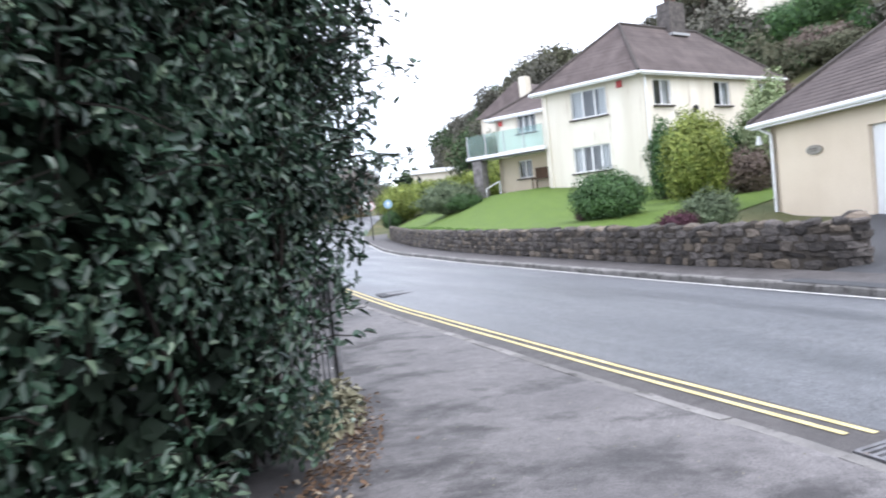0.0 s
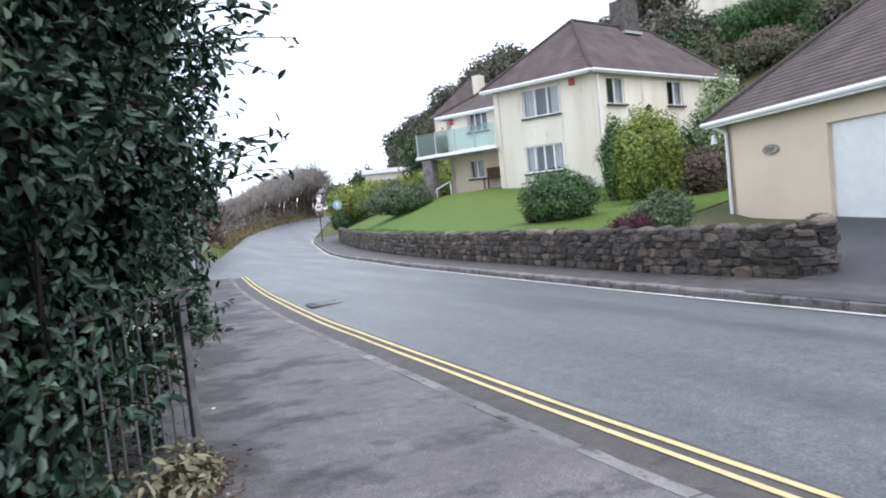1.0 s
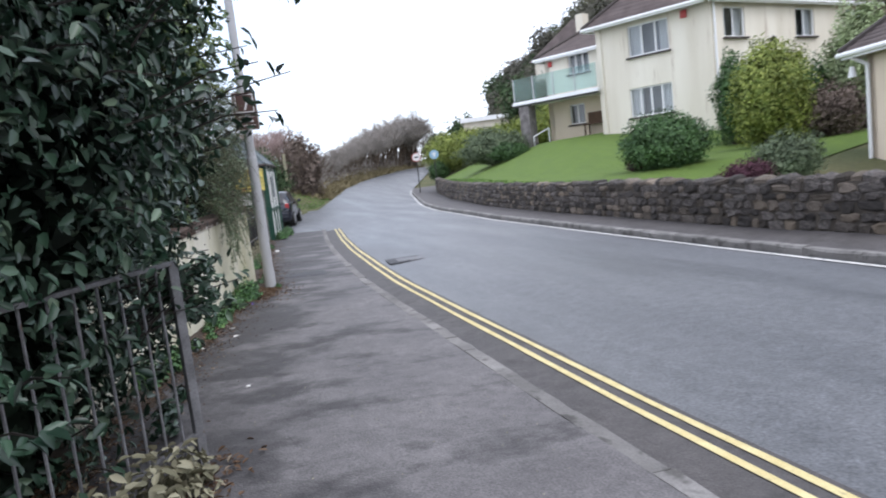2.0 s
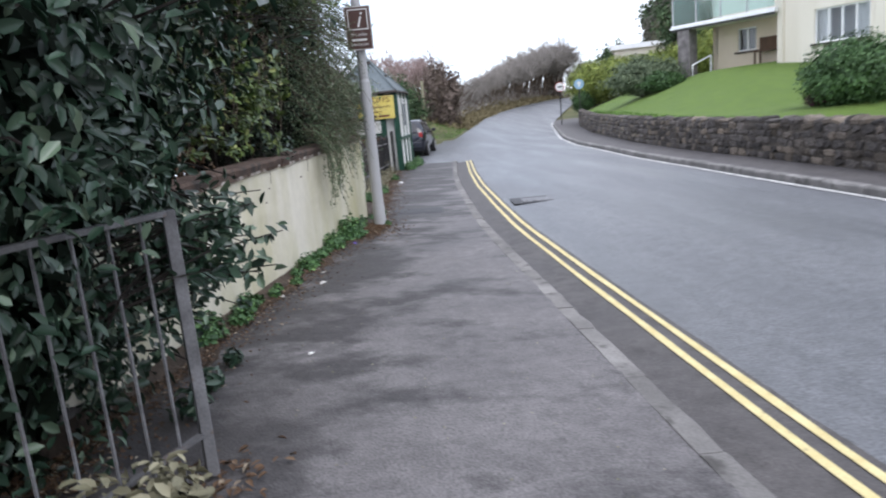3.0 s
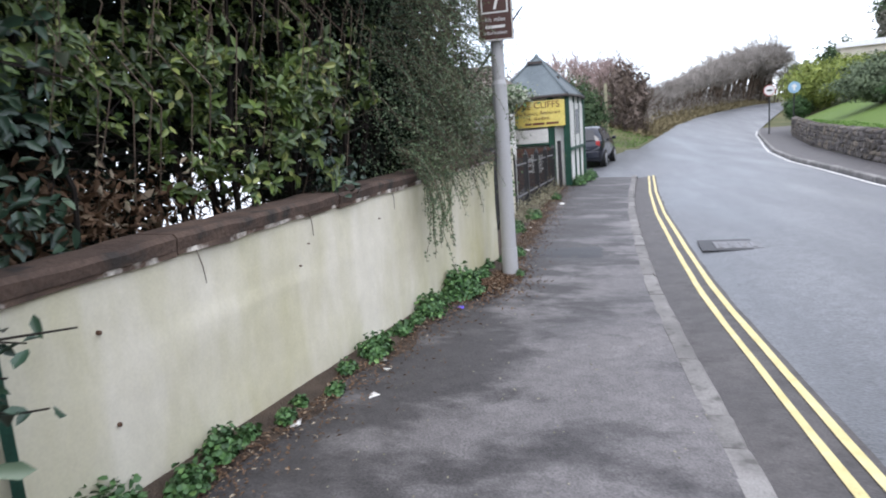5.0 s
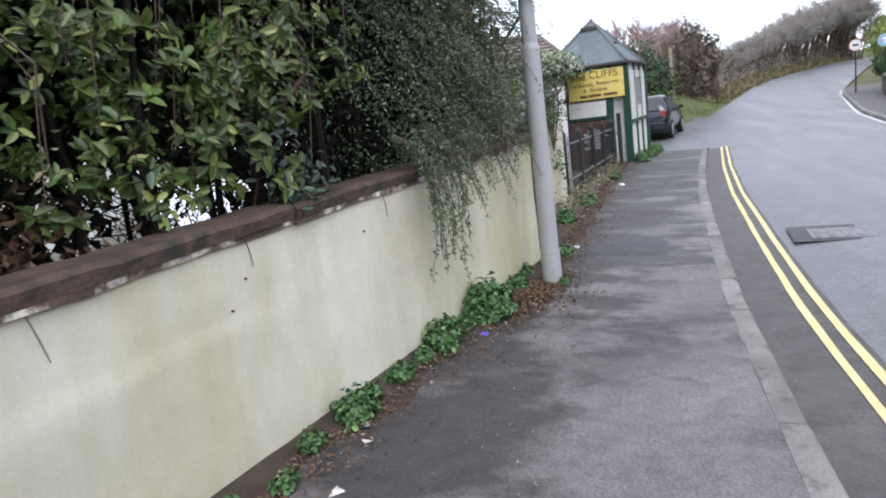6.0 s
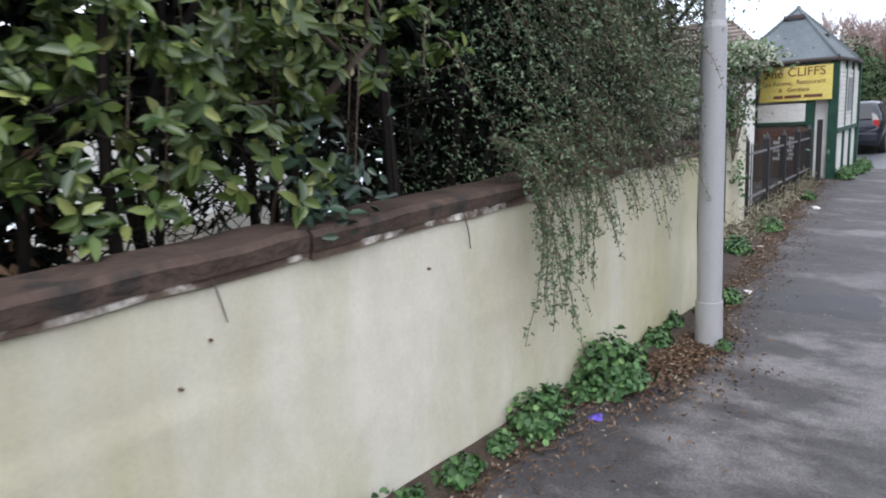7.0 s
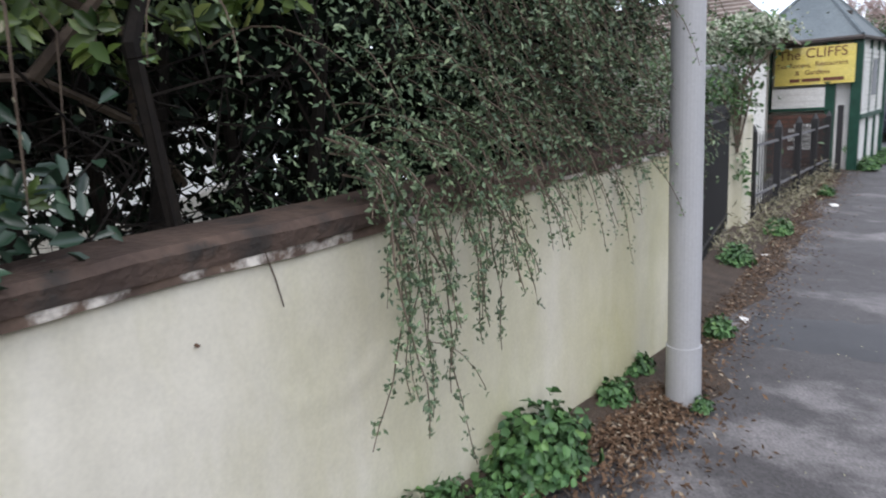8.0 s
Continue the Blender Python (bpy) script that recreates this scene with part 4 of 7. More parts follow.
def trowel(y, z):
    """A raised lap in the old render and the arcs of a float."""
    lap = 0.009 * min(max((0.735 + 0.02 * noise.noise(Vector((y * 3, 0, 0))) - z) / 0.03, 0), 1) * min(max((y - 7.75) / 0.15, 0), 1) * min(max((9.35 - y) / 0.5, 0), 1)
    lap *= min(max((z - 0.3) / 0.4, 0), 1)
    r = math.hypot(y - 10.45, (z - 0.82) * 1.25)
    arc = 0.006 * math.sin(r * 52) * max(0.0, 1 - abs(r - 0.27) / 0.2) if z < 0.84 else 0.0
    return lap + arc



for y in yy:
    x = WALL_X(y)
    for k in range(LV + 1):
        z = -0.3 + (top_z(y) + 0.3) * k / LV
        s.v.append((x + trowel(y, z) + 0.012 * noise.noise(Vector((0, y * 1.1, z * 1.6))) + 0.006 * noise.noise(Vector((0, y * 4, z * 4))), y, z))
    s.v.append((x - 0.24, y, top_z(y)))
    s.v.append((x - 0.24, y, -0.3))
R = LV + 3
s.f = [(j * R + k, (j + 1) * R + k, (j + 1) * R + k + 1, j * R + k + 1) for j in range(len(yy) - 1) for k in range(R - 1)]
s.f += [tuple(range(R)), tuple((len(yy) - 1) * R + k for k in range(R - 1, -1, -1))]
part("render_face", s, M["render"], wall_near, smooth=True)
rng = np.random.default_rng(5)
y = Y0
while y < Y1:
    ln = min(rng.uniform(1.1, 1.9), Y1 - y)
    a, b = y + 0.004, y + ln - 0.004
    yc = (a + b) / 2
    ang = math.atan2(1, 0.175)
    zt = top_z(yc)
    tilt = Matrix.Translation((WALL_X(yc) - 0.11, yc, zt + 0.064)) @ Matrix.Rotation(ang, 4, "Z") @ Matrix.Rotation(-0.022 + rng.uniform(-0.004, 0.004), 4, "Y")
    st = Shape()
    hx, n = (b - a) / 2 * 1.013, 13
    for i in range(n):
        xx = -hx + 2 * hx * i / (n - 1)
        w_ = 0.145 + rng.uniform(-0.006, 0.006)
        h_ = 0.036 + rng.uniform(-0.006, 0.007)
        st.v += [tuple(tilt @ Vector(p)) for p in ((xx, -w_ + 0.010, -0.038), (xx, -w_, h_ - 0.022), (xx, -w_ + 0.022, h_), (xx, 0.13, h_ + 0.004), (xx, 0.14, -0.038))]
    st.f = [(i * 5 + k, (i + 1) * 5 + k, (i + 1) * 5 + (k + 1) % 5, i * 5 + (k + 1) % 5) for i in range(n - 1) for k in range(5)]
    st.f += [(4, 3, 2, 1, 0), tuple((n - 1) * 5 + k for k in range(5))]
    part("coping_stone", st, M["cap"], wall_near)
    # thin course below, with flakes of old paint
    lip = Shape()
    for i in range(9):
        xx = -hx + 2 * hx * i / 8
        o = rng.uniform(0.0, 0.012)
        lip.v += [tuple(tilt @ Vector(p)) for p in ((xx, -0.122 - o, -0.038), (xx, -0.122 - o, -0.064 + rng.uniform(-0.010, 0.006)), (xx, 0.12, -0.068), (xx, 0.12, -0.038))]
    lip.f = [(i * 4 + k, (i + 1) * 4 + k, (i + 1) * 4 + (k + 1) % 4, i * 4 + (k + 1) % 4) for i in range(8) for k in range(4)] + [(3, 2, 1, 0), (32, 33, 34, 35)]
    part("flaking_course", lip, M["flake"], wall_near)
    y += ln

# lamp column with the information sign
pole = thing("street_lamp_post", "grey painted steel post beside the wall", "post", (2.345, 12.32, -0.02))
part("base_collar", Shape().tube([(0, 0, -0.05), (0, 0, 0.262)], [0.088, 0.086], 28), M["galv"], pole)
part("shaft", Shape().tube([(0, 0, 0.262), (0, 0, 2.0), (0, 0, 2.04), (-0.01, 0.03, 7.0)], [0.079, 0.077, 0.066, 0.058], 28), M["galv"], pole)
info = thing("information_sign", "brown tourist information sign fixed to the post", "sign", (2.352, 12.22, 2.70), rz=-2)
part("panel", Shape().box((0, 0, 0), (0.365, 0.012, 0.585)), M["brown_sign"], info, bevel=0.004)
s = Shape()
for a, b, c, d in ((0, 0.283, 0.345, 0.01), (0, -0.283, 0.345, 0.01), (-0.173, 0, 0.01, 0.566), (0.173, 0, 0.01, 0.566)):
    s.box((a, -0.008, b), (c, 0.003, d))
part("border", s, M["sign_white"], info)
s = Shape()
for a, b, c, d in ((0, 0.245, 0.275, 0.014), (0, -0.015, 0.275, 0.014), (-0.13, 0.115, 0.014, 0.26), (0.13, 0.115, 0.014, 0.26)):
    s.box((a, -0.008, b), (c, 0.003, d))
part("square", s, M["sign_white"], info)
for k in (0.12, -0.16):
    part("clamp", Shape().tube([(0, 0.1, k - 0.02), (0, 0.1, k + 0.02)], 0.085, 14).box((0, 0.012, k), (0.1, 0.02, 0.035)), M["galv"], info)


def lettering(text, size, parent, m, material, name="lettering", extrude=0.001, shear=0.0, align="CENTER"):
    cu = bpy.data.curves.new(name, "FONT")
    cu.body, cu.size, cu.extrude, cu.align_x, cu.align_y, cu.shear = text, size, extrude, align, "CENTER", shear
    tmp = bpy.data.objects.new(name, cu)
    scene.collection.objects.link(tmp)
    dg = bpy.context.evaluated_depsgraph_get()
    me = bpy.data.meshes.new_from_object(tmp.evaluated_get(dg))
    bpy.data.objects.remove(tmp)
    bpy.data.curves.remove(cu)
    me.materials.clear()
    me.materials.append(material)
    ob = new(name, me)
    ob.parent, ob.matrix_basis = parent, m
    return ob


lettering("i", 0.30, info, pose(0.0, -0.011, 0.105, 90, 0, 0), M["sign_white"], shear=0.3)
lettering("1½ miles", 0.058, info, pose(0, -0.011, -0.085, 90, 0, 0), M["sign_white"])
s = Shape()
s.box((0, -0.008, -0.155), (0.20, 0.003, 0.028))
part("bar", s, M["sign_white"], info)
lettering("information", 0.052, info, pose(0, -0.011, -0.215, 90, 0, 0), M["sign_white"])


# ---- the tall laurel hedge and its fence ----
rng = np.random.default_rng(11)
HEDGE = [(-3.0, -1.2), (-0.75, 1.3), (0.32, 2.66), (1.06, 3.68), (1.40, 4.38), (1.57, 5.28), (1.15, 6.3)]


def hedge_points(n, depth0, depth1, z0, z1, rng):
    pts = np.array(HEDGE)
    seg = np.linalg.norm(np.diff(pts, axis=0), axis=1)
    cum = np.concatenate(([0], np.cumsum(seg)))
    t = rng.uniform(0, cum[-1], n)
    x, y = np.interp(t, cum, pts[:, 0]), np.interp(t, cum, pts[:, 1])
    i = np.clip(np.searchsorted(cum, t) - 1, 0, len(seg) - 1)
    d = np.diff(pts, axis=0)[i] / seg[i][:, None]
    nx, ny = d[:, 1], -d[:, 0]
    z = rng.uniform(z0, z1, n)
    swell = np.array([0.35 * noise.noise(Vector((a * 0.9, b * 0.9, c * 0.9))) + 0.25 * noise.noise(Vector((a * 2.4, b * 2.4, c * 2.4 + 9))) for a, b, c in zip(x, y, z)])
    lean = 0.05 + (0.32 * np.clip(z - 1.0, 0, 0.9) + 0.13 * np.clip(z - 1.85, 0, 2)) * np.clip(0.35 + 0.3 * (y - 1.5), 0.35, 1.0) + 0.07 * np.clip(z - 1.5, 0, 1) * (y > 3.4)
    under = -0.35 * np.clip(0.5 - z, 0, 0.5) - 0.30 * np.clip(1.3 - z, 0, 1.0) * np.clip((3.0 - y) / 0.8, 0, 1) + 0.10 * np.exp(-((y - 3.9) / 0.6) ** 2)
    off = swell + lean + under - rng.uniform(depth0, depth1, n)
    return np.stack([x + nx * off, y + ny * off, z], 1), np.stack([nx, ny, np.clip(0.02 + 0.3 * z, 0, 0.42)], 1)


def clear_of_fence(p):
    """Points outside the bars of the fence and below its top rail fall away."""
    d = p[:, :2] - np.array([1.74, 5.28])
    u = np.array([-0.438, -0.899])
    run, out = d @ u, d @ np.array([0.899, -0.438])
    return ~((run > -0.05) & (run < 1.3) & (out > -0.05) & (p[:, 2] < 1.24))


hedge = thing("laurel_hedge", "tall dark glossy laurel hedge overhanging the footway", "hedge")
p, o = hedge_points(42000, 0.0, 0.42, 0.05, 4.2, rng)
# fewer low leaves, so the shade-coloured inner leaves darken the hedge foot
keep = np.array([noise.noise(Vector((a * 2.1, b * 2.1, c * 2.1 + 4))) > (0.05 if c < 1.0 and b < 5.2 else -0.08 if c < 1.6 and b < 3.3 else -0.28) for a, b, c in p])
keep &= clear_of_fence(p) | (rng.uniform(0, 1, len(p)) < 0.22)
part("foliage", leaves(p[keep], 0.070, rng, o[keep], 0.46, droop=0.5), M["laurel"], hedge)
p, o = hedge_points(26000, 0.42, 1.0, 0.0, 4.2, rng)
part("inner_foliage", leaves(p, 0.16, rng, o, 0.7, simple=True), M["laurel_shade"], hedge)
s = Shape()
for i in range(46):
    t = rng.uniform(0, 1)
    (p,), _ = hedge_points(1, 0.35, 0.8, 0.0, 0.1, rng)
    (q,), _ = hedge_points(1, 0.05, 0.5, 1.5, 4.0, rng)
    q[:2] = p[:2] + (q[:2] - p[:2]) * min(1, 0.8 / (np.linalg.norm(q[:2] - p[:2]) + 1e-6))
    mid = (p + q) / 2 + rng.normal(size=3) * 0.1
    s.tube([p, mid, q], [0.022, 0.014, 0.006], 5)
part("woody_growth", s, M["twig_shade"], hedge)

# sprays that stand out of the face
sp_pts, sp_out = [], []
s = Shape()
for a, m_, b in (((1.15, 5.95, 1.1), (1.5, 6.2, 1.12), (1.86, 6.55, 1.10)), ((1.15, 5.95, 1.0), (1.45, 6.15, 0.95), (1.78, 6.5, 0.90)), ((1.2, 5.9, 0.9), (1.45, 6.15, 0.8), (1.66, 6.45, 0.62)),
                 ((1.15, 6.0, 1.05), (1.35, 6.3, 0.95), (1.5, 6.7, 0.8)), ((1.2, 5.8, 0.8), (1.4, 6.1, 0.6), (1.5, 6.4, 0.5)), ((1.2, 6.0, 1.2), (1.35, 6.35, 1.15), (1.45, 6.8, 0.98))):
    a, m_, b = np.array(a), np.array(m_), np.array(b)
    s.tube([a, m_, b], [0.007, 0.005, 0.003], 5)
    for k in range(26):
        f = rng.uniform(0.15, 1)
        q = a * (1 - f) ** 2 + 2 * m_ * f * (1 - f) + b * f * f
        sp_pts.append(q + rng.normal(size=3) * 0.035)
        sp_out.append(np.array([0.3, -0.5, 0.8]))
for i in range(28):
    # boughs at the end of the hedge, leaning over the wall
    a = np.array([1.15 + rng.normal() * 0.1, 5.75 + rng.normal() * 0.15, rng.uniform(0.55, 1.75)])
    b = np.array([1.4 + 0.48 * rng.uniform(), rng.uniform(6.0, 6.5), a[2] + rng.uniform(-0.38, 0.05)])
    m_ = (a + b) / 2 + np.array([0.05, 0, 0.06])
    s.tube([a, m_, b], [0.007, 0.005, 0.003], 5)
    for k in range(20):
        f = rng.uniform(0.1, 1)
        sp_pts.append(a * (1 - f) ** 2 + 2 * m_ * f * (1 - f) + b * f * f + rng.normal(size=3) * 0.035)
        sp_out.append(np.array([0.3, -0.5, 0.8]))
for i in range(16):
    # low boughs past the fence post
    a = np.array([1.5, 5.15 + rng.normal() * 0.08, rng.uniform(0.75, 1.1)])
    b = np.array([rng.uniform(1.8, 2.12), rng.uniform(5.5, 6.1), rng.uniform(0.7, 1.15)])
    m_ = (a + b) / 2 + np.array([0.02, 0, 0.05])
    s.tube([a, m_, b], [0.007, 0.005, 0.003], 5)
    for k in range(20):
        f = rng.uniform(0.35, 1)
        sp_pts.append(a * (1 - f) ** 2 + 2 * m_ * f * (1 - f) + b * f * f + rng.normal(size=3) * 0.03)
        sp_out.append(np.array([0.3, -0.5, 0.8]))
for i in range(520):
    (p,), (o,) = hedge_points(1, -0.02, 0.25, 0.35 if i % 2 else 1.6, 4.2, rng)
    d = o / np.linalg.norm(o) + rng.normal(size=3) * 0.45 + np.array([0, 0, 0.25])
    d /= np.linalg.norm(d)
    L = rng.uniform(0.2, 0.45) * (1.5 if p[2] > 1.5 and p[1] > 3.2 else 1)
    q = p + d * L + np.array([0, 0, -0.06])
    s.tube([p, (p + q) / 2 + np.array([0, 0, 0.03]), q], [0.006, 0.005, 0.003], 4)
    for k in range(14):
        f = (k + 1) / 14
        sp_pts.append(p + (q - p) * f + rng.normal(size=3) * 0.03)
        sp_out.append(np.array([0, 0, 0.9]) + d * 0.5)
part("twig_growth", s, M["twig_shade"], hedge)
free = clear_of_fence(np.array(sp_pts)) | (rng.uniform(0, 1, len(sp_pts)) < 0.25)
part("sprays", leaves(np.array(sp_pts)[free], 0.078, rng, np.array(sp_out)[free], 0.42, droop=0.3), M["laurel"], hedge)

fence = thing("metal_fence", "weathered grey steel bar fence overgrown by laurel", "fence")
F0, F1 = np.array([1.74, 5.28]), np.array([1.17, 4.11])
fl = np.linalg.norm(F1 - F0)
fd = (F1 - F0) / fl
part("post", Shape().box((F0[0], F0[1], 0.58), (0.05, 0.05, 1.16), 0.46), M["fence"], fence, bevel=0.004)
mid = (F0 + F1) / 2
ang = math.atan2(fd[1], fd[0])
part("top_rail", Shape().box((mid[0], mid[1], 1.15), (fl - 0.06, 0.045, 0.022), ang), M["fence"], fence, bevel=0.003)
part("bottom_rail", Shape().box((mid[0], mid[1], 0.2), (fl - 0.06, 0.035, 0.015), ang), M["fence"], fence)
for k in range(1, 9):
    q = F0 + fd * fl * k / 8.6
    part("bar", Shape().tube([(q[0], q[1], 0.05), (q[0], q[1], 1.138)], 0.0075, 6), M["fence"], fence)

# green framed panel against the wall
gp = thing("green_frame", "dark green painted metal frame against the wall", "frame")
for (ya, za), (yb, zb) in (((6.98, 0.33), (6.98, 1.0)), ((6.98, 1.0), (6.3, 1.02)), ((6.98, 0.33), (6.3, 0.38))):
    xa, xb = WALL_X(ya) + 0.045, WALL_X(yb) + 0.045
    part("bar", Shape().tube([(xa, ya, za), (xb, yb, zb)], 0.028, 4), M["green_paint"], gp)
part("post", Shape().tube([(0.75, 6.95, -0.1), (0.78, 6.95, 2.2)], 0.035, 6), M["green_paint"], gp)


# ---- behind the wall ----
def cloud(n, lo, hi, rng, sparse=0.0, f=1.5):
    p = rng.uniform(lo, hi, (n, 3))
    if sparse > -1:
        k = np.array([noise.noise(Vector((a * f, b * f, c * f + 20))) > sparse for a, b, c in p])
        p = p[k]
    return p


def at_wall(p):
    """x is taken from the wall's face."""
    q = p.copy()
    q[:, 0] += 1.615 + 0.175 * (q[:, 1] - 10.07)
    return q


gold = thing("variegated_laurel", "yellow-green variegated shrub leaning over the wall", "shrub")
p = cloud(6400, (-1.6, 6.9, 1.68), (0.05, 10.7, 4.4), rng, -0.12)
edge = 0.4 * np.array([noise.noise(Vector((b * 1.3, c * 1.3, 2))) for a, b, c in p])
p = p[(p[:, 0] < -0.28 + edge + 0.13 * (p[:, 2] - 1.7))]
p = p[(p[:, 1] < 8.7) | (np.random.default_rng(3).uniform(0, 1, len(p)) < 0.6)]
part("foliage", rosettes(at_wall(p), 7, 0.074, rng, (0.75, -0.35, 0.5)), M["gold"], gold)
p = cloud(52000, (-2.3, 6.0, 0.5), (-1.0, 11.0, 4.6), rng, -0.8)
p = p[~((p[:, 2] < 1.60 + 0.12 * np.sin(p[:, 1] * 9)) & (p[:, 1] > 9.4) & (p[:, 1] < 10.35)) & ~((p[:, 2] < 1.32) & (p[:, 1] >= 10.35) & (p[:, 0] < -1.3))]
part("inner_foliage", leaves(at_wall(p), 0.10, rng, None, 0.7, simple=True), M["laurel_shade"], gold)
# unseen canopy added overhead to shade the leaves below
p = cloud(1500, (-1.5, 8.6, 2.9), (0.45, 11.6, 4.0), rng, -0.3)
part("foliage", rosettes(at_wall(p), 7, 0.09, rng, (0.5, -0.2, 0.8)), M["gold"], gold)
p = cloud(380, (-0.75, 8.5, 1.25), (0.12, 9.75, 2.1), rng, -0.1, 2.5)
p = p[p[:, 0] < 0.12 - 0.5 * np.abs(p[:, 1] - 9.35) + 0.1 * (p[:, 2] - 1.3)]
part("foliage", rosettes(at_wall(p), 7, 0.08, rng, (0.75, -0.35, 0.4)), M["gold"], gold)
s = Shape()
for i in range(11):
    y = rng.uniform(6.9, 10.6)
    if 8.3 < y < 9.0 and i % 4:
        continue
    x = WALL_X(y) - rng.uniform(0.4, 1.3)
    r = rng.uniform(0.012, 0.038)
    s.tube([(x, y, 0.4), (x + rng.normal() * 0.12, y + rng.normal() * 0.15, 1.4), (x + rng.normal() * 0.3, y + rng.normal() * 0.3, 2.6)], [r, r * 0.8, r * 0.4], 6)
part("woody_growth", s, M["twig_shade"], gold)
s = Shape()
lp, lo_ = [], []
for i in range(60):
    y = rng.uniform(7.2, 10.2)
    z = rng.uniform(1.9, 3.0)
    x = WALL_X(y) - rng.uniform(0.0, 0.4)
    L = rng.uniform(0.35, 0.8)
    a = (x, y, z)
    c = (x + rng.uniform(0.0, 0.12), y + rng.uniform(-0.1, 0.15), z - L)
    m_ = ((x + c[0]) / 2 + 0.1, (y + c[1]) / 2 + 0.04, z - L * 0.35)
    s.tube([a, m_, c], [0.005, 0.004, 0.0025], 4)
    for k in range(5):
        f = 0.45 + 0.55 * k / 4
        lp.append(np.array(m_) * (1 - f) + np.array(c) * f + rng.normal(size=3) * 0.02)
part("hanging_growth", s, M["twig"], gold)
part("bud_growth", leaves(np.array(lp), 0.035, rng, None, 0.35, simple=True), M["pale_leaf"], gold)
low = thing("low_laurel", "dark green leafy shoots on the wall top", "shrub")
p = np.concatenate([rng.normal((-0.06, 9.6, 1.22), (0.07, 0.10, 0.08), (110, 3)), rng.normal((-0.2, 9.75, 1.4), (0.08, 0.12, 0.08), (50, 3))])
p = p[p[:, 2] > 1.13]
part("foliage", leaves(at_wall(p), 0.07, rng, np.tile([0.8, -0.3, 0.6], (len(p), 1)), 0.45), M["laurel"], low)
s = Shape()
for i in range(9):
    q = at_wall(p)[i * 11]
    s.tube([(q[0] - 0.25, q[1] + 0.1, 1.0), (q[0] - 0.1, q[1] + 0.03, q[2] - 0.02), tuple(q)], [0.006, 0.005, 0.003], 4)
part("woody_growth", s, M["twig"], low)
# laurel that grows on behind the wall
lb = thing("wall_laurel", "dark glossy laurel rising behind the wall", "shrub")
p = cloud(6000, (-1.1, 6.2, 1.1), (0.12, 7.75, 3.6), rng, -0.25, 2.0)
p = p[p[:, 0] < 0.10 - 0.45 * np.clip(p[:, 1] - 6.9, 0, 1) + 0.12 * np.clip(p[:, 2] - 1.4, 0, 1)]
part("foliage", leaves(at_wall(p), 0.085, rng, np.tile([0.7, -0.5, 0.5], (len(p), 1)), 0.44, droop=0.5), M["laurel"], lb)
s = Shape()
for i in range(8):
    q = at_wall(np.array([[rng.uniform(-0.9, -0.4), rng.uniform(6.4, 7.5), 0.5]]))[0]
    s.tube([tuple(q), (q[0] + 0.1, q[1], 1.6), (q[0] + rng.normal() * 0.2, q[1] + rng.normal() * 0.2, 3.0)], [0.025, 0.018, 0.008], 6)
part("woody_growth", s, M["twig_shade"], lb)

twigs = thing("dead_twigs", "tangle of bare brown twigs behind the wall", "twigs")
s = Shape()
for i in range(420):
    y = rng.uniform(6.8, 10.4)
    x = WALL_X(y) - rng.uniform(0.15, 1.5)
    z = rng.uniform(1.05, 1.75)
    d = rng.normal(size=3) * (0.5, 0.6, 0.35)
    d = d / np.linalg.norm(d) * rng.uniform(0.15, 0.5)
    if x + max(d[0], 0) > WALL_X(y + d[1]) - 0.3 and z + min(d[2], 0) < 1.3:
        continue
    k_ = rng.normal(size=3) * 0.06
    s.tube([(x, y, z), (x + d[0] / 2 + k_[0], y + d[1] / 2 + k_[1], z + d[2] / 2 + k_[2]), (x + d[0], y + d[1], z + d[2])], [0.0035, 0.0025, 0.0015], 3, cap=False)
for i in range(420):
    # finer lattice in the gap between the shrubs
    y = rng.uniform(9.2, 11.2)
    x = WALL_X(y) - rng.uniform(0.3, 1.6)
    z = rng.uniform(1.0, 1.75)
    d = rng.normal(size=3) * (0.4, 0.5, 0.6)
    d = d / np.linalg.norm(d) * rng.uniform(0.2, 0.6)
    if x + max(d[0], 0) > WALL_X(y + d[1]) - 0.3 and z + min(d[2], 0) < 1.3:
        continue
    s.tube([(x, y, z), (x + d[0] / 2 + rng.normal() * 0.04, y + d[1] / 2, z + d[2] / 2 + rng.normal() * 0.04), (x + d[0], y + d[1], z + d[2])], [0.006, 0.004, 0.002], 3, cap=False)
part("tangle", s, M["twig_shade"], twigs)
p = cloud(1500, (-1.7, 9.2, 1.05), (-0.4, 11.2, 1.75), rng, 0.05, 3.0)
part("leaves", leaves(at_wall(p), 0.06, rng, None, 0.5, simple=True), M["laurel_shade"], twigs)
p = rng.normal((-0.6, 7.9, 1.22), (0.25, 0.45, 0.14), (1900, 3))
p = p[(p[:, 0] < -0.3) & (p[:, 2] > 1.08)]
part("leaves", leaves(at_wall(p), 0.07, rng, None, 0.4, simple=True), M["dead"], twigs)

# small-leaved shrub that spills over the wall
cot = thing("cotoneaster", "fine-leaved dark shrub spilling over the wall", "shrub")
pts, outs = [], []
p = cloud(40000, (-1.2, 10.5, 1.12), (0.45, 13.4, 3.6), rng, -0.15, 2.2)
yc = (p[:, 1] - 11.9) / 1.5
lim = 0.46 * np.sqrt(np.clip(1 - yc ** 2, 0, 1)) - 0.16 * np.clip(p[:, 2] - 1.9, 0, 2) - 0.12 + 0.22 * np.array([noise.noise(Vector((b * 2, c * 2, 7))) for a, b, c in p])
p = at_wall(p[p[:, 0] < lim])
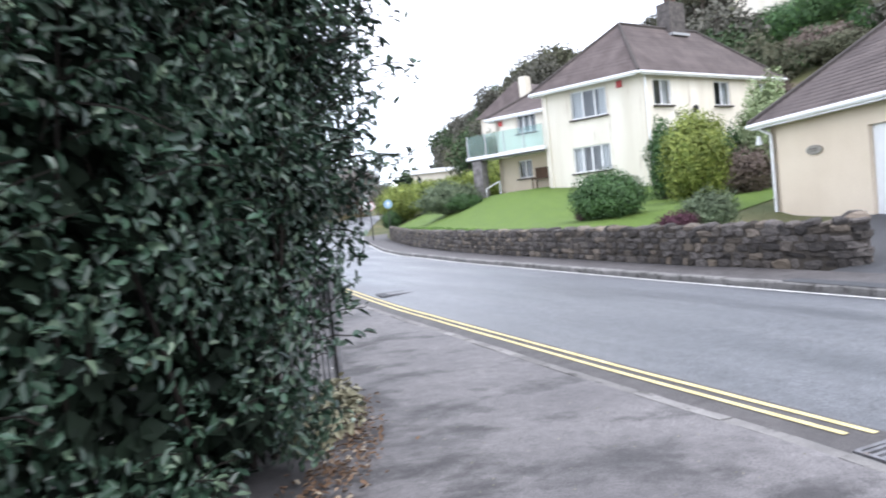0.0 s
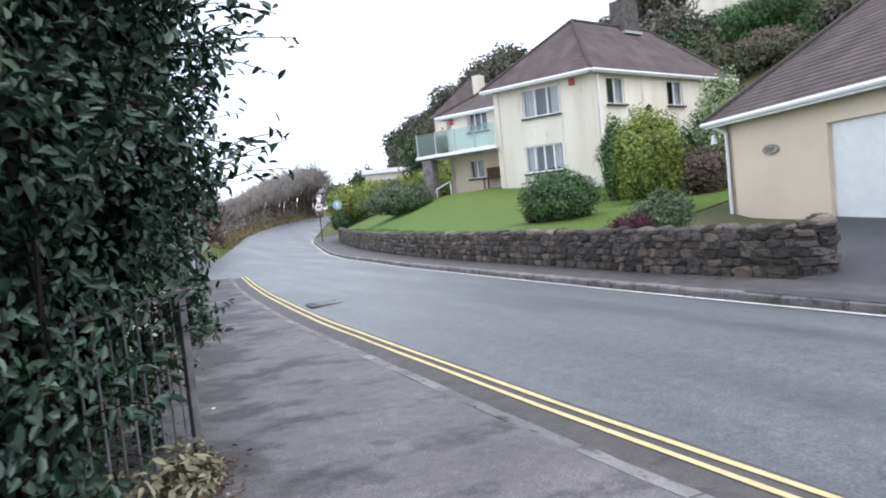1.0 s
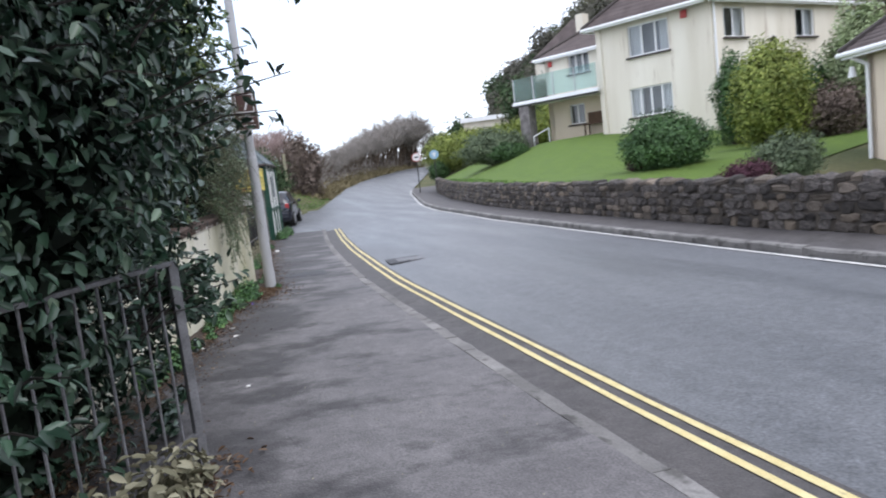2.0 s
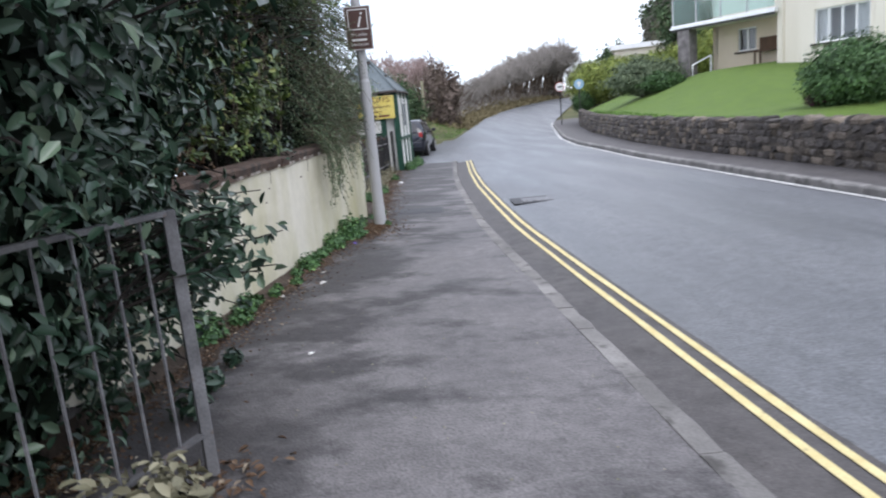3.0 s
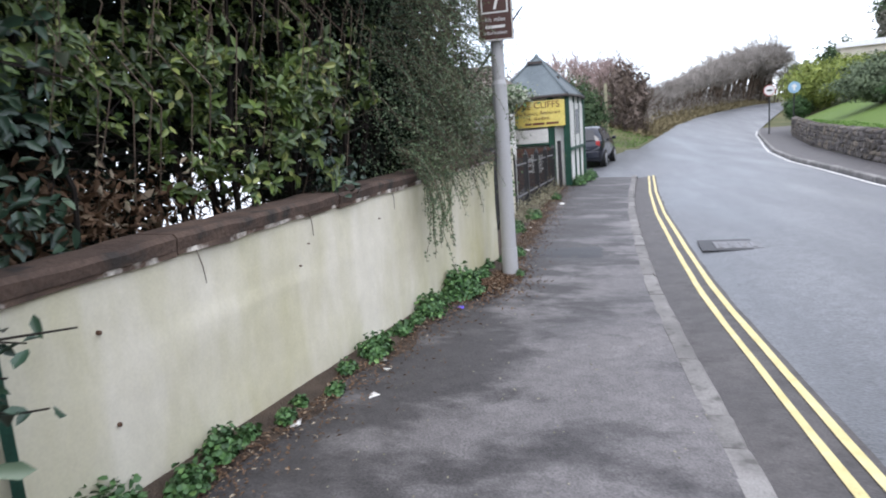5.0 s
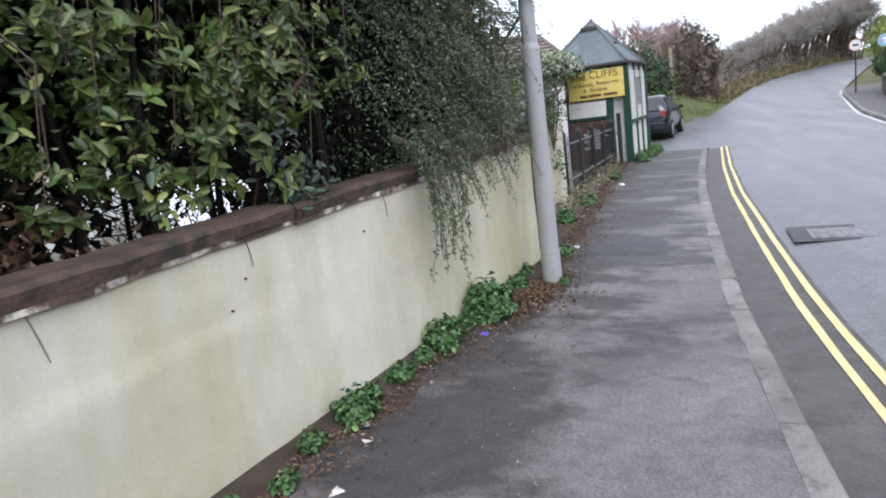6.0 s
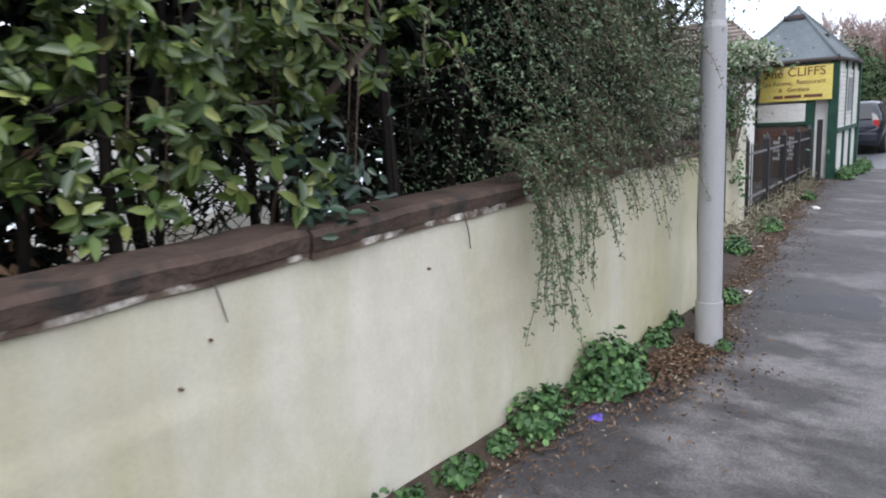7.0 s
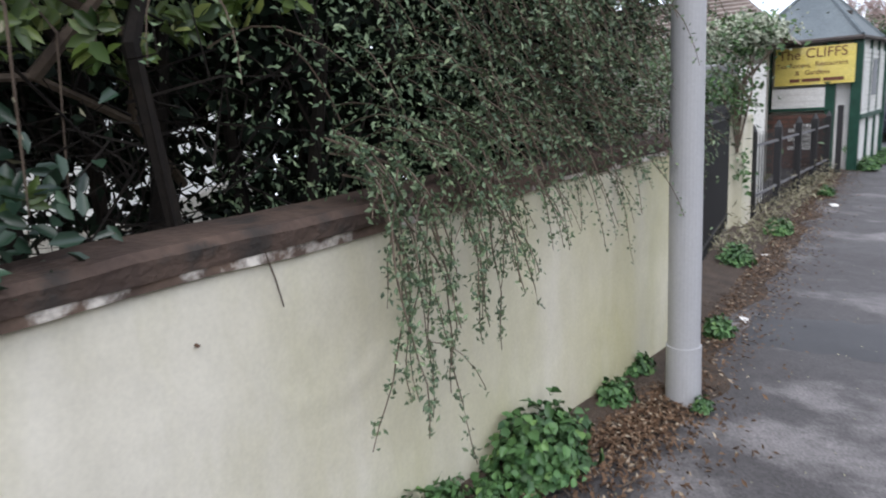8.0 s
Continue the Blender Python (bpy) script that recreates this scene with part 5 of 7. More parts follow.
part("foliage", leaves(p, 0.028, rng, np.tile([0.7, -0.2, 0.4], (len(p), 1)), 0.42, simple=True, droop=0.6), M["coton"], cot)
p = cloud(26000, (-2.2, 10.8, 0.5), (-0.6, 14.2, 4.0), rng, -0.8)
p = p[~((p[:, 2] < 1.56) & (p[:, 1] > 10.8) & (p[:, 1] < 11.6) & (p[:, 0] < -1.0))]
part("inner_foliage", leaves(at_wall(p), 0.11, rng, None, 0.7, simple=True), M["laurel_shade"], cot)
s, lp = Shape(), []


def strand(a, d0, L, sag, r, rng, leaf_gap, wob=0.03):
    """A thin stem that leans out and then hangs; its points."""
    p = np.array(a, float)
    d = np.array(d0, float)
    out = [p.copy()]
    n = max(int(L / 0.07), 4)
    for k in range(n):
        d = d + np.array([0, 0, -sag]) + rng.normal(size=3) * wob
        d /= np.linalg.norm(d)
        p = p + d * L / n
        wx = WALL_X(p[1]) + 0.012
        if p[2] < top_z(p[1]) and p[0] < wx:
            p[0] = wx + rng.uniform(0, 0.02)
        if p[2] < 0.04:
            break
        out.append(p.copy())
    return out


for i in range(16, 74):
    y = rng.choice([10.56, 10.62, 10.70, 10.79, 10.89, 11.0, 11.1]) + rng.normal() * 0.02 if i < 46 else rng.uniform(11.2, 12.7)
    L = rng.uniform(0.55, 1.2) * (1.0 if y < 10.95 else 0.8) if i < 46 else rng.uniform(0.15, 0.42)
    a = (WALL_X(y) - 0.05, y, top_z(y) + rng.uniform(0.18, 0.35))
    path = strand(a, (0.9, rng.uniform(-0.16, 0.16), 0.2), L, 0.42 if i < 46 else 0.12, 0.003, rng, 0.03, 0.18)
    if i % 2 and len(path) > 6:
        k0 = rng.integers(3, len(path) - 2)
        side = strand(path[k0], (0.2, rng.choice([-1.0, 1.0]), -0.3), rng.uniform(0.12, 0.35), 0.3, 0.002, rng, 0.03, 0.15)
        s.tube(side, 0.0018, 3)
        for q_ in side:
            for j in range(4):
                lp.append(q_ + rng.normal(size=3) * 0.012)
    s.tube(path, [0.0045 - 0.003 * k / len(path) for k in range(len(path))], 4)
    for k in range(len(path) - 1):
        a_, b_ = path[k], path[k + 1]
        knot = rng.uniform(0.1, 0.9)
        for j in range(rng.integers(5, 17) if i < 46 else 3):
            lp.append(a_ + (b_ - a_) * (knot + rng.normal() * 0.16) + rng.normal(size=3) * 0.011)
for i in range(600):
    y = 11.85 + 0.65 * rng.normal()
    z = rng.uniform(1.3, 3.1)
    a = (WALL_X(y) - rng.uniform(0.0, 0.35), y, z)
    path = strand(a, (0.8, rng.uniform(-0.6, 0.6), rng.uniform(-0.2, 0.6)), rng.uniform(0.3, 0.75), 0.24, 0.003, rng, 0.03, 0.08)
    s.tube(path, [0.004 - 0.003 * k / len(path) for k in range(len(path))], 3)
    for k in range(len(path) - 1):
        for j in range(5):
            lp.append(path[k] + (path[k + 1] - path[k]) * rng.uniform() + rng.normal(size=3) * 0.014)
part("trailing_growth", s, M["twig"], cot)
part("trailing_leaves", leaves(np.array(lp), 0.023, rng, None, 0.5, simple=True), M["coton"], cot)
s = Shape()
for i in range(16):
    y = rng.uniform(10.3, 13.0)
    x = WALL_X(y) - rng.uniform(0.35, 1.0)
    s.tube([(x, y, 0.6), (x + rng.normal() * 0.15, y + rng.normal() * 0.2, 1.7), (x + rng.normal() * 0.4, y + rng.normal() * 0.4, 2.9)], [0.035, 0.025, 0.01], 6)
part("woody_growth", s, M["twig_shade"], cot)
# a big bare branch with pale leaves
br = thing("bare_branch", "grey bare branch with pale leaf clusters over the wall", "branch")
s = Shape()
B0 = np.array([WALL_X(10.3) - 0.9, 10.7, 1.25])
for pth in ([(0, 0, 0), (0.25, -0.35, 0.25), (0.45, -0.75, 0.38), (0.5, -1.3, 0.36)], [(0.25, -0.35, 0.25), (0.45, -0.45, 0.5), (0.4, -0.85, 0.72)], [(0.45, -0.75, 0.38), (0.6, -0.6, 0.6), (0.5, -0.5, 0.9)]):
    s.tube([B0 + np.array(q) for q in pth], [0.02 - 0.004 * k for k in range(len(pth))], 6)
part("limb_growth", s, M["twig"], br)
p = np.concatenate([B0 + np.array(q) + rng.normal(size=(40, 3)) * 0.07 for q in ((0.5, -1.3, 0.36), (0.4, -0.85, 0.72), (0.5, -0.5, 0.9), (0.5, -1.0, 0.4))])
part("foliage", leaves(p, 0.07, rng, np.tile([0.6, -0.4, 0.8], (len(p), 1)), 0.42), M["gold"], br)


# ---- weeds, soil and litter along the wall ----
s = Shape()
yy = list(np.arange(5.4, 27, 0.12))
l_ = [((WALL_X(y) - 0.02) if y < 13 else 1.7 + 0.03 * (y - 13), y, 0) for y in yy]
r_ = [(WALL_X(min(y, 13.3)) + 0.24 + 0.2 * noise.noise(Vector((y * 1.7, 0, 0))) + (0.22 * math.exp(-((y - 12.2) / 0.5) ** 2)) + (0.03 * (y - 13.3) if y > 13.3 else 0), y, 0) for y in yy]
mid_ = [((a[0] + b[0]) / 2, a[1], 0) for a, b in zip(l_, r_)]
zz = lambda p, h: (p[0], p[1], foot_z(p[0], p[1]) + h)
s.strip([zz(p, 0.05) for p in l_], [zz(p, 0.03 + 0.012 * noise.noise(Vector((p[1] * 5, 0, 0)))) for p in mid_])
s.strip([zz(p, 0.03 + 0.012 * noise.noise(Vector((p[1] * 5, 0, 0)))) for p in mid_], [zz(p, -0.006) for p in r_])
tagged(part("soil_strip", s, M["soil"], smooth=True), "dark soil and leaf litter along the wall foot", "soil", kind="structure")
n = 14000
y = 5.2 + 20.8 * rng.uniform(0, 1, n) ** 1.5
x = np.array([WALL_X(min(v, 13.3)) + (0.03 * (v - 13.3) if v > 13.3 else 0) for v in y]) + np.abs(rng.normal(0.10, 0.20, n))
z = np.array([foot_z(a, b) + 0.022 for a, b in zip(x, y)])
tagged(part("leaf_litter", leaves(np.stack([x, y, z], 1), 0.030, rng, np.tile([0, 0, 1.5], (n, 1)), 0.4, simple=True, spread=0.5), M["dead"]),
       "dry brown fallen leaves along the wall foot", "leaf litter", kind="stuff")
n = 700
t = rng.uniform(0, 1, n)
x = np.interp(t, [0, 0.5, 1], [0.9, 1.5, 1.75]) + rng.normal(0.06, 0.12, n)
y = np.interp(t, [0, 0.5, 1], [3.0, 4.1, 5.4]) + rng.normal(0, 0.1, n)
z = np.array([foot_z(a, b) + 0.02 for a, b in zip(x, y)])
tagged(part("leaf_litter", leaves(np.stack([x, y, z], 1), 0.05, rng, np.tile([0, 0, 1.5], (n, 1)), 0.42, spread=0.6), M["dead"]), "fallen laurel leaves below the hedge", "leaf litter", kind="stuff")

n = 2600
x = 2.22 + np.abs(rng.normal(0, 0.20, n)) * rng.choice([-1.0, 1.0], n) * np.where(rng.uniform(0, 1, n) < 0.5, 1, 0.6)
y = 11.95 + rng.normal(0, 0.42, n)
ok = np.array([a > WALL_X(min(b, 13.0)) + 0.02 and math.hypot(a - 2.345, b - 12.32) > 0.1 for a, b in zip(x, y)])
z = np.array([foot_z(a, b) + 0.03 for a, b in zip(x, y)])
tagged(part("leaf_litter", leaves(np.stack([x, y, z], 1)[ok], 0.034, rng, np.tile([0, 0, 1.0], (int(ok.sum()), 1)), 0.4, simple=True, spread=0.8), M["dead"]), "red-brown dry leaves round the foot of the post", "leaf litter", kind="stuff")
WEEDS = [(1.18, 7.25, 0.17), (1.36, 7.62, 0.10), (1.33, 7.95, 0.11), (1.49, 8.36, 0.06), (1.62, 8.8, 0.06), (1.66, 9.5, 0.13), (1.72, 10.0, 0.09),
         (1.82, 10.62, 0.16), (1.97, 11.36, 0.225), (2.06, 12.1, 0.10), (1.9, 11.05, 0.07), (1.38, 8.15, 0.06), (1.47, 8.58, 0.05), (1.57, 9.15, 0.07), (1.64, 9.75, 0.06), (1.76, 10.32, 0.07), (1.75, 10.9, 0.10), (2.05, 12.5, 0.10), (2.46, 12.22, 0.05), (2.12, 15.4, 0.16), (2.33, 13.4, 0.10), (2.3, 17.0, 0.15), (2.6, 20.3, 0.12), (3.1, 24.2, 0.22), (3.35, 25.6, 0.2), (3.45, 26.6, 0.22), (2.2, 12.9, 0.07)]
for wx, wy, r in WEEDS:
    w = thing("weed", "leafy green weed clump at the wall foot", "weed", (wx, wy, foot_z(wx, wy)), "weeds along the wall")
    k = int(480 * (r / 0.12) ** 1.6) + 30
    d = rng.normal(size=(k, 3))
    d[:, 2] = np.abs(d[:, 2]) * 0.9
    d /= np.linalg.norm(d, axis=1)[:, None]
    p = d * rng.uniform(0.45, 1.0, (k, 1)) * (1 + 0.5 * rng.normal(size=(k, 1)).clip(-1, 1) * 0.5) * np.array([r * 0.9, r * 1.35, r * 1.05]) + np.array([0, 0, 0.02])
    part("leaves", leaves(p, 0.048 if r > 0.2 else 0.038 if r > 0.08 else 0.03, rng, d + np.array([0, 0, 0.6]), 0.75, droop=0.1), M["weed"], w)
    s = Shape()
    for i in range(8):
        q = p[rng.integers(0, k)]
        s.tube([(0, 0, -0.01), (q[0] * 0.6, q[1] * 0.6, q[2] * 0.7), tuple(q)], [0.003, 0.0025, 0.0015], 4)
    part("stalks", s, M["weed"], w)
for sx_, sy_, r in ((1.52, 4.55, 0.30), (1.30, 4.25, 0.28), (1.66, 4.92, 0.20), (1.48, 5.9, 0.12), (1.46, 6.3, 0.10), (1.50, 6.7, 0.07)):
    w = thing("undergrowth", "pale dusty leaves at the hedge foot", "weed", (sx_, sy_, foot_z(sx_, sy_)), "undergrowth at the hedge foot")
    k = 240 if sy_ < 5.5 else 60
    d = rng.normal(size=(k, 3))
    d[:, 2] = np.abs(d[:, 2])
    d /= np.linalg.norm(d, axis=1)[:, None]
    p = d * rng.uniform(0.3, 1.0, (k, 1)) * np.array([r, r, r * 1.35]) + np.array([0, 0, 0.02])
    part("leaves", leaves(p, 0.075, rng, d + np.array([0, 0, 0.5]), 0.42), M["pale_leaf"] if sy_ < 5.5 else M["laurel"], w)
for lx, ly, sz, mt in ((1.85, 8.8, 0.03, "litter"), (2.43, 13.8, 0.09, "litter"), (2.75, 19.3, 0.10, "litter"), (1.55, 8.35, 0.06, "litter"), (2.3, 15.9, 0.07, "litter"), (2.02, 10.88, 0.06, "purple_foil"), (1.73, 9.42, 0.06, "pebble"), (1.82, 9.25, 0.04, "litter"), (1.98, 6.8, 0.03, "litter")):
    q = rng.normal(size=(10, 3)) * (sz * 0.5, sz * 0.5, sz * 0.16)
    bm = bmesh.new()
    for v in q:
        bm.verts.new(v)
    bmesh.ops.convex_hull(bm, input=bm.verts)
    me = bpy.data.meshes.new("litter")
    bm.to_mesh(me)
    bm.free()
    me.materials.append(M[mt])
    nm, lb = {"litter": ("litter", "scrap of white litter on the footway"), "purple_foil": ("wrapper", "crumpled blue-purple wrapper on the soil"), "pebble": ("stone", "pale loose stone on the soil")}[mt]
    ob = tagged(new(nm, me), lb, nm)
    ob.location = (lx, ly, foot_z(lx, ly) + sz * 0.2)

# marks on the render
for (my, mz, r, nm, lb, mt) in ((7.475, 0.40, 0.010, "rusty_bolt", "rusty bolt head in the wall", "hinge"), (7.45, 0.815, 0.010, "bolt_hole", "dark bolt hole in the wall", "hinge"),
                                (10.03, 0.915, 0.005, "bolt_hole", "small dark hole in the wall", "hinge"), (9.04, 0.90, 0.005, "bolt_hole", "small dark hole in the wall", "hinge"), (8.93, 0.78, 0.005, "bolt_hole", "small dark hole in the wall", "hinge")):
    b = thing(nm, lb, "bolt", (WALL_X(my) + 0.008, my, mz), rz=-10)
    part("head", Shape().tube([(-0.02, 0, 0), (0.006, 0, 0), (0.008, 0, 0)], [r, r, r * 0.6], 10), M[mt], b)
for k, (wy, wz) in enumerate(((9.05, 1.09), (8.05, 1.02), (10.25, 1.1))):
    tw = thing("dead_twig", "thin dead stem hanging on the wall", "twig")
    part("stem", Shape().tube([(WALL_X(wy) + 0.02, wy, wz + 0.03), (WALL_X(wy) + 0.03, wy + 0.02, wz - 0.06), (WALL_X(wy) + 0.02, wy + 0.05, wz - 0.15)], [0.003, 0.003, 0.002], 5), M["twig"], tw)

# twigs and pale specks strewn on the footway
s = Shape()
for i in range(260):
    y = 5.6 + 9 * rng.uniform() ** 1.3
    x = WALL_X(min(y, 13)) + abs(rng.normal(0.12, 0.13))
    a = rng.uniform(0, 3.1)
    L = rng.uniform(0.03, 0.14)
    z = foot_z(x, y) + 0.022
    s.tube([(x, y, z), (x + L / 2 * math.cos(a), y + L / 2 * math.sin(a), z + rng.uniform(0, 0.02)), (x + L * math.cos(a + 0.3), y + L * math.sin(a + 0.3), z)], [0.003, 0.0025, 0.0015], 4)
tagged(part("fallen_twigs", s, M["twig"]), "small fallen twigs along the wall foot", "twigs", kind="stuff")
n = 420
y = rng.uniform(2, 16, n)
x = 1.9 + 1.9 * rng.uniform(0, 1, n) ** 1.6
z = np.array([foot_z(a, b) + 0.012 for a, b in zip(x, y)])
tagged(part("grit", leaves(np.stack([x, y, z], 1), 0.014, rng, np.tile([0, 0, 3.0], (n, 1)), 0.8, simple=True, spread=0.4), M["pale_leaf"]), "pale grit and scraps on the footway", "grit", kind="stuff")


# ---- garden across the road ----
rng = np.random.default_rng(23)
s = Shape()
ly = list(np.arange(7.4, 47, 0.35))
LC = 26
for y in ly:
    a = lerp(STONE_X, y) + 0.2 + max(0, 0.9 - (y - 7.4)) * 0.6
    b = min(13.4, 10.7 + (y - 7.2) / 0.75) if y < 14 else min(22.0, 13.4 + 3.4 * (y - 14))
    for i in range(LC):
        x = a + (b - a) * (i / (LC - 1)) ** 1.2
        s.v.append((x, y, land_z(x, y) + 0.03 + 0.008 * noise.noise(Vector((x * 0.5, y * 0.5, 0)))))
s.f = [(j * LC + i, j * LC + i + 1, (j + 1) * LC + i + 1, (j + 1) * LC + i) for j in range(len(ly) - 1) for i in range(LC - 1)]
tagged(part("lawn", s, M["lawn"], smooth=True), "bright green mown lawn above the stone wall", "lawn", kind="structure")


def put(x, y):
    return (x, y, land_z(x, y))


bush("round_shrub", "dense dark green rounded evergreen shrub on the lawn", "shrub", (13.05, 17.2, land_z(13.05, 17.2) - 0.12), (1.3, 1.15, 1.6), 5600, 0.085, M["shrub"], rng, 0.16)
bush("heather", "purple flowering heather beside the wall", "shrub", put(12.1, 13.1), (0.62, 0.5, 0.72), 2300, 0.05, M["purple"], rng, 0.22)
bush("heather", "low purple heather behind the coping", "shrub", put(12.6, 17.6), (0.5, 0.45, 0.35), 900, 0.05, M["purple"], rng, 0.22)
bush("grey_shrub", "grey-green spreading shrub beside the wall", "shrub", put(13.4, 13.3), (0.82, 0.7, 1.1), 2900, 0.06, M["olive"], rng, 0.3)
bush("yellow_shrub", "tall yellow-green variegated shrub beside the house", "shrub", put(17.3, 18.0), (1.15, 1.15, 3.2), 6000, 0.10, M["yellow_shrub"], rng, 0.22)
bush("dark_shrub", "dark climbing evergreen against the house wall", "shrub", put(18.2, 20.6), (0.75, 0.7, 3.1), 3600, 0.09, M["shrub"], rng, 0.2)
bush("dark_shrub", "dark evergreen shrub behind the yellow one", "shrub", put(20.3, 19.5), (1.2, 1.2, 2.6), 3600, 0.09, M["shrub"], rng, 0.25)
bush("brown_shrub", "russet winter shrub between house and garage", "shrub", put(18.9, 17.4), (1.1, 1.0, 1.6), 2600, 0.08, M["brown_leaf"], rng, 0.3)
bush("weeping_shrub", "pale green weeping shrub beside the garage", "shrub", put(20.75, 17.9), (0.98, 0.95, 3.8), 6800, 0.13, M["pale_shrub"], rng, 0.35)
bush("spreading_shrub", "large grey-green spreading shrub on the lawn", "shrub", put(14.1, 32.6), (1.85, 1.4, 1.75), 4200, 0.11, M["olive"], rng, 0.22)
bush("spreading_shrub", "dark green spreading shrub beside the stone column", "shrub", put(14.15, 30.8), (0.95, 0.6, 0.8), 2600, 0.10, M["shrub"], rng, 0.22)
bush("small_shrub", "small dark shrub behind the road signs", "shrub", put(15.75, 48.6), (0.75, 0.7, 1.35), 1300, 0.12, M["shrub"], rng, 0.25)
for k, (hx, hy) in enumerate(((17.2, 50.5), (18.3, 47.3), (19.4, 44.2), (20.4, 41.2), (21.2, 38.4))):
    bush("hedge_shrub", "yellow-green clipped hedge along the garden edge", "hedge", put(hx, hy), (2.1, 2.1, (3.2, 2.5, 2.0, 2.2, 2.6)[k]), 3000, 0.15, M["yellow_shrub"], rng, 0.15, group="garden hedge")
n = 1500
t = rng.uniform(8, 40, n)
x = np.array([lerp(STONE_X, v) for v in t]) + rng.uniform(0.25, 0.6, n)
z = np.array([land_z(a, b) + 0.07 for a, b in zip(x, t)])
tagged(part("grass_edge", leaves(np.stack([x, t, z], 1), 0.12, rng, rng.normal(size=(n, 3)) * (1, 1, 0.1), 0.14, simple=True), M["grass"]), "uncut grass along the top of the wall", "grass", kind="stuff")

# white roofed building up the road, white house on the hill
far_b = thing("far_building", "low white building beyond the hedge", "building")
part("wall", Shape().box((25.4, 61.6, 3.2), (5.6, 4.0, 4.5), -0.35), M["house_render"], far_b)
part("roof", Shape().box((25.4, 61.6, 5.64), (6.2, 4.6, 0.4), -0.35), M["upvc"], far_b)
part("window", Shape().box((24.4, 59.9, 4.4), (1.6, 0.1, 0.8), -0.35), M["sky_backing"], far_b)
hill_h = thing("hill_house", "white house among trees on the hillside", "house")
hx, hy = 52.1, 43.0
hz = land_z(hx, hy)
part("wall", Shape().box((hx, hy, hz + 2.5), (9, 7, 8.0), 0.5), M["house_render"], hill_h)
s = Shape()
for w_, d_, z0, z1 in ((5.2, 4.2, hz + 6.5, hz + 8.6),):
    ca, sa = math.cos(0.5), math.sin(0.5)
    rot = lambda x, y: (hx + x * ca - y * sa, hy + x * sa + y * ca)
    pts = [(*rot(-w_, -d_), z0), (*rot(w_, -d_), z0), (*rot(w_, d_), z0), (*rot(-w_, d_), z0), (*rot(-w_ + 3, 0), z1), (*rot(w_ - 3, 0), z1)]
    s.add(pts, [(0, 1, 5, 4), (1, 2, 5), (2, 3, 4, 5), (3, 0, 4), (3, 2, 1, 0)])
part("roof", s, M["brown_tile"], hill_h)
for k in (-2, 1.5):
    q = rot(k, -3.52)
    part("window", Shape().box((*q, hz + 4.6), (1.5, 0.08, 1.2), 0.5), M["sky_backing"], hill_h)
gable = thing("neighbour_house", "neighbouring house with white chimney behind", "house")
part("wall", Shape().box((33.1, 56.3, 5.4), (7, 7, 9.2), 0.5), M["house_render"], gable)
s = Shape()
ca, sa = math.cos(0.5), math.sin(0.5)
rot2 = lambda x, y: (33.1 + x * ca - y * sa, 56.3 + x * sa + y * ca)
s.add([(*rot2(-3.9, -3.9), 9.9), (*rot2(3.9, -3.9), 9.9), (*rot2(3.9, 3.9), 9.9), (*rot2(-3.9, 3.9), 9.9), (*rot2(-2.4, 0), 12.9), (*rot2(2.0, 0), 12.9)], [(0, 1, 5, 4), (1, 2, 5), (2, 3, 4, 5), (3, 0, 4), (3, 2, 1, 0)])
part("roof", s, M["brown_tile"], gable)
part("chimney", Shape().box((*rot2(-3.2, -1.5), 11.4), (0.9, 0.7, 3.0), 0.5), M["house_render"], gable)

# ---- stone retaining wall ----
WALL_LINE = [(11.5, 7.85), (11.2, 7.55), (10.85, 7.2), (10.6, 7.08), (10.32, 7.32), (10.02, 8.2), (9.86, 10.0), (9.83, 12.0), (9.85, 18.0), (10.35, 24.0), (12.0, 34.0), (14.7, 46.0), (15.2, 47.6)]
wl_pts = np.array(WALL_LINE)
wl_cum = np.concatenate(([0], np.cumsum(np.linalg.norm(np.diff(wl_pts, axis=0), axis=1))))


def along(t):
    x, y = np.interp(t, wl_cum, wl_pts[:, 0]), np.interp(t, wl_cum, wl_pts[:, 1])
    x2, y2 = np.interp(t + 0.05, wl_cum, wl_pts[:, 0]), np.interp(t + 0.05, wl_cum, wl_pts[:, 1])
    x1, y1 = np.interp(t - 0.05, wl_cum, wl_pts[:, 0]), np.interp(t - 0.05, wl_cum, wl_pts[:, 1])
    a = math.atan2(y2 - y1, x2 - x1)
    return float(x), float(y), a


def stone_base(x, y):
    return road_z(99, y) + 0.13 + 0.05 * max(x - 10.2, 0)


HW = 0.74
stone_wall = tagged(new("wall_stone"), "dark rubble stone retaining wall with rough coping", "wall", kind="structure")
s = Shape()
tt = list(np.arange(0, wl_cum[-1], 0.4)) + [wl_cum[-1]]
for t in tt:
    x, y, a = along(t)
    nx, ny = math.sin(a), -math.cos(a)
    b = stone_base(x, y)
    zt = max(b, road_z(99, y) + 0.13) + HW - 0.02
    # the face looks to the left of the line's way here
    s.v += [(x + nx * 0.0, y + ny * 0.0, b - 0.3), (x, y, zt), (x + nx * 0.4, y + ny * 0.4, zt), (x + nx * 0.4, y + ny * 0.4, b - 0.3)]
s.f = [(i * 4 + k, i * 4 + (k + 1) % 4, (i + 1) * 4 + (k + 1) % 4, (i + 1) * 4 + k) for i in range(len(tt) - 1) for k in range(4)] + [(0, 3, 2, 1), tuple((len(tt) - 1) * 4 + k for k in range(4))]
part("mortar_core", s, M["mortar"], stone_wall)
stone_meshes = []
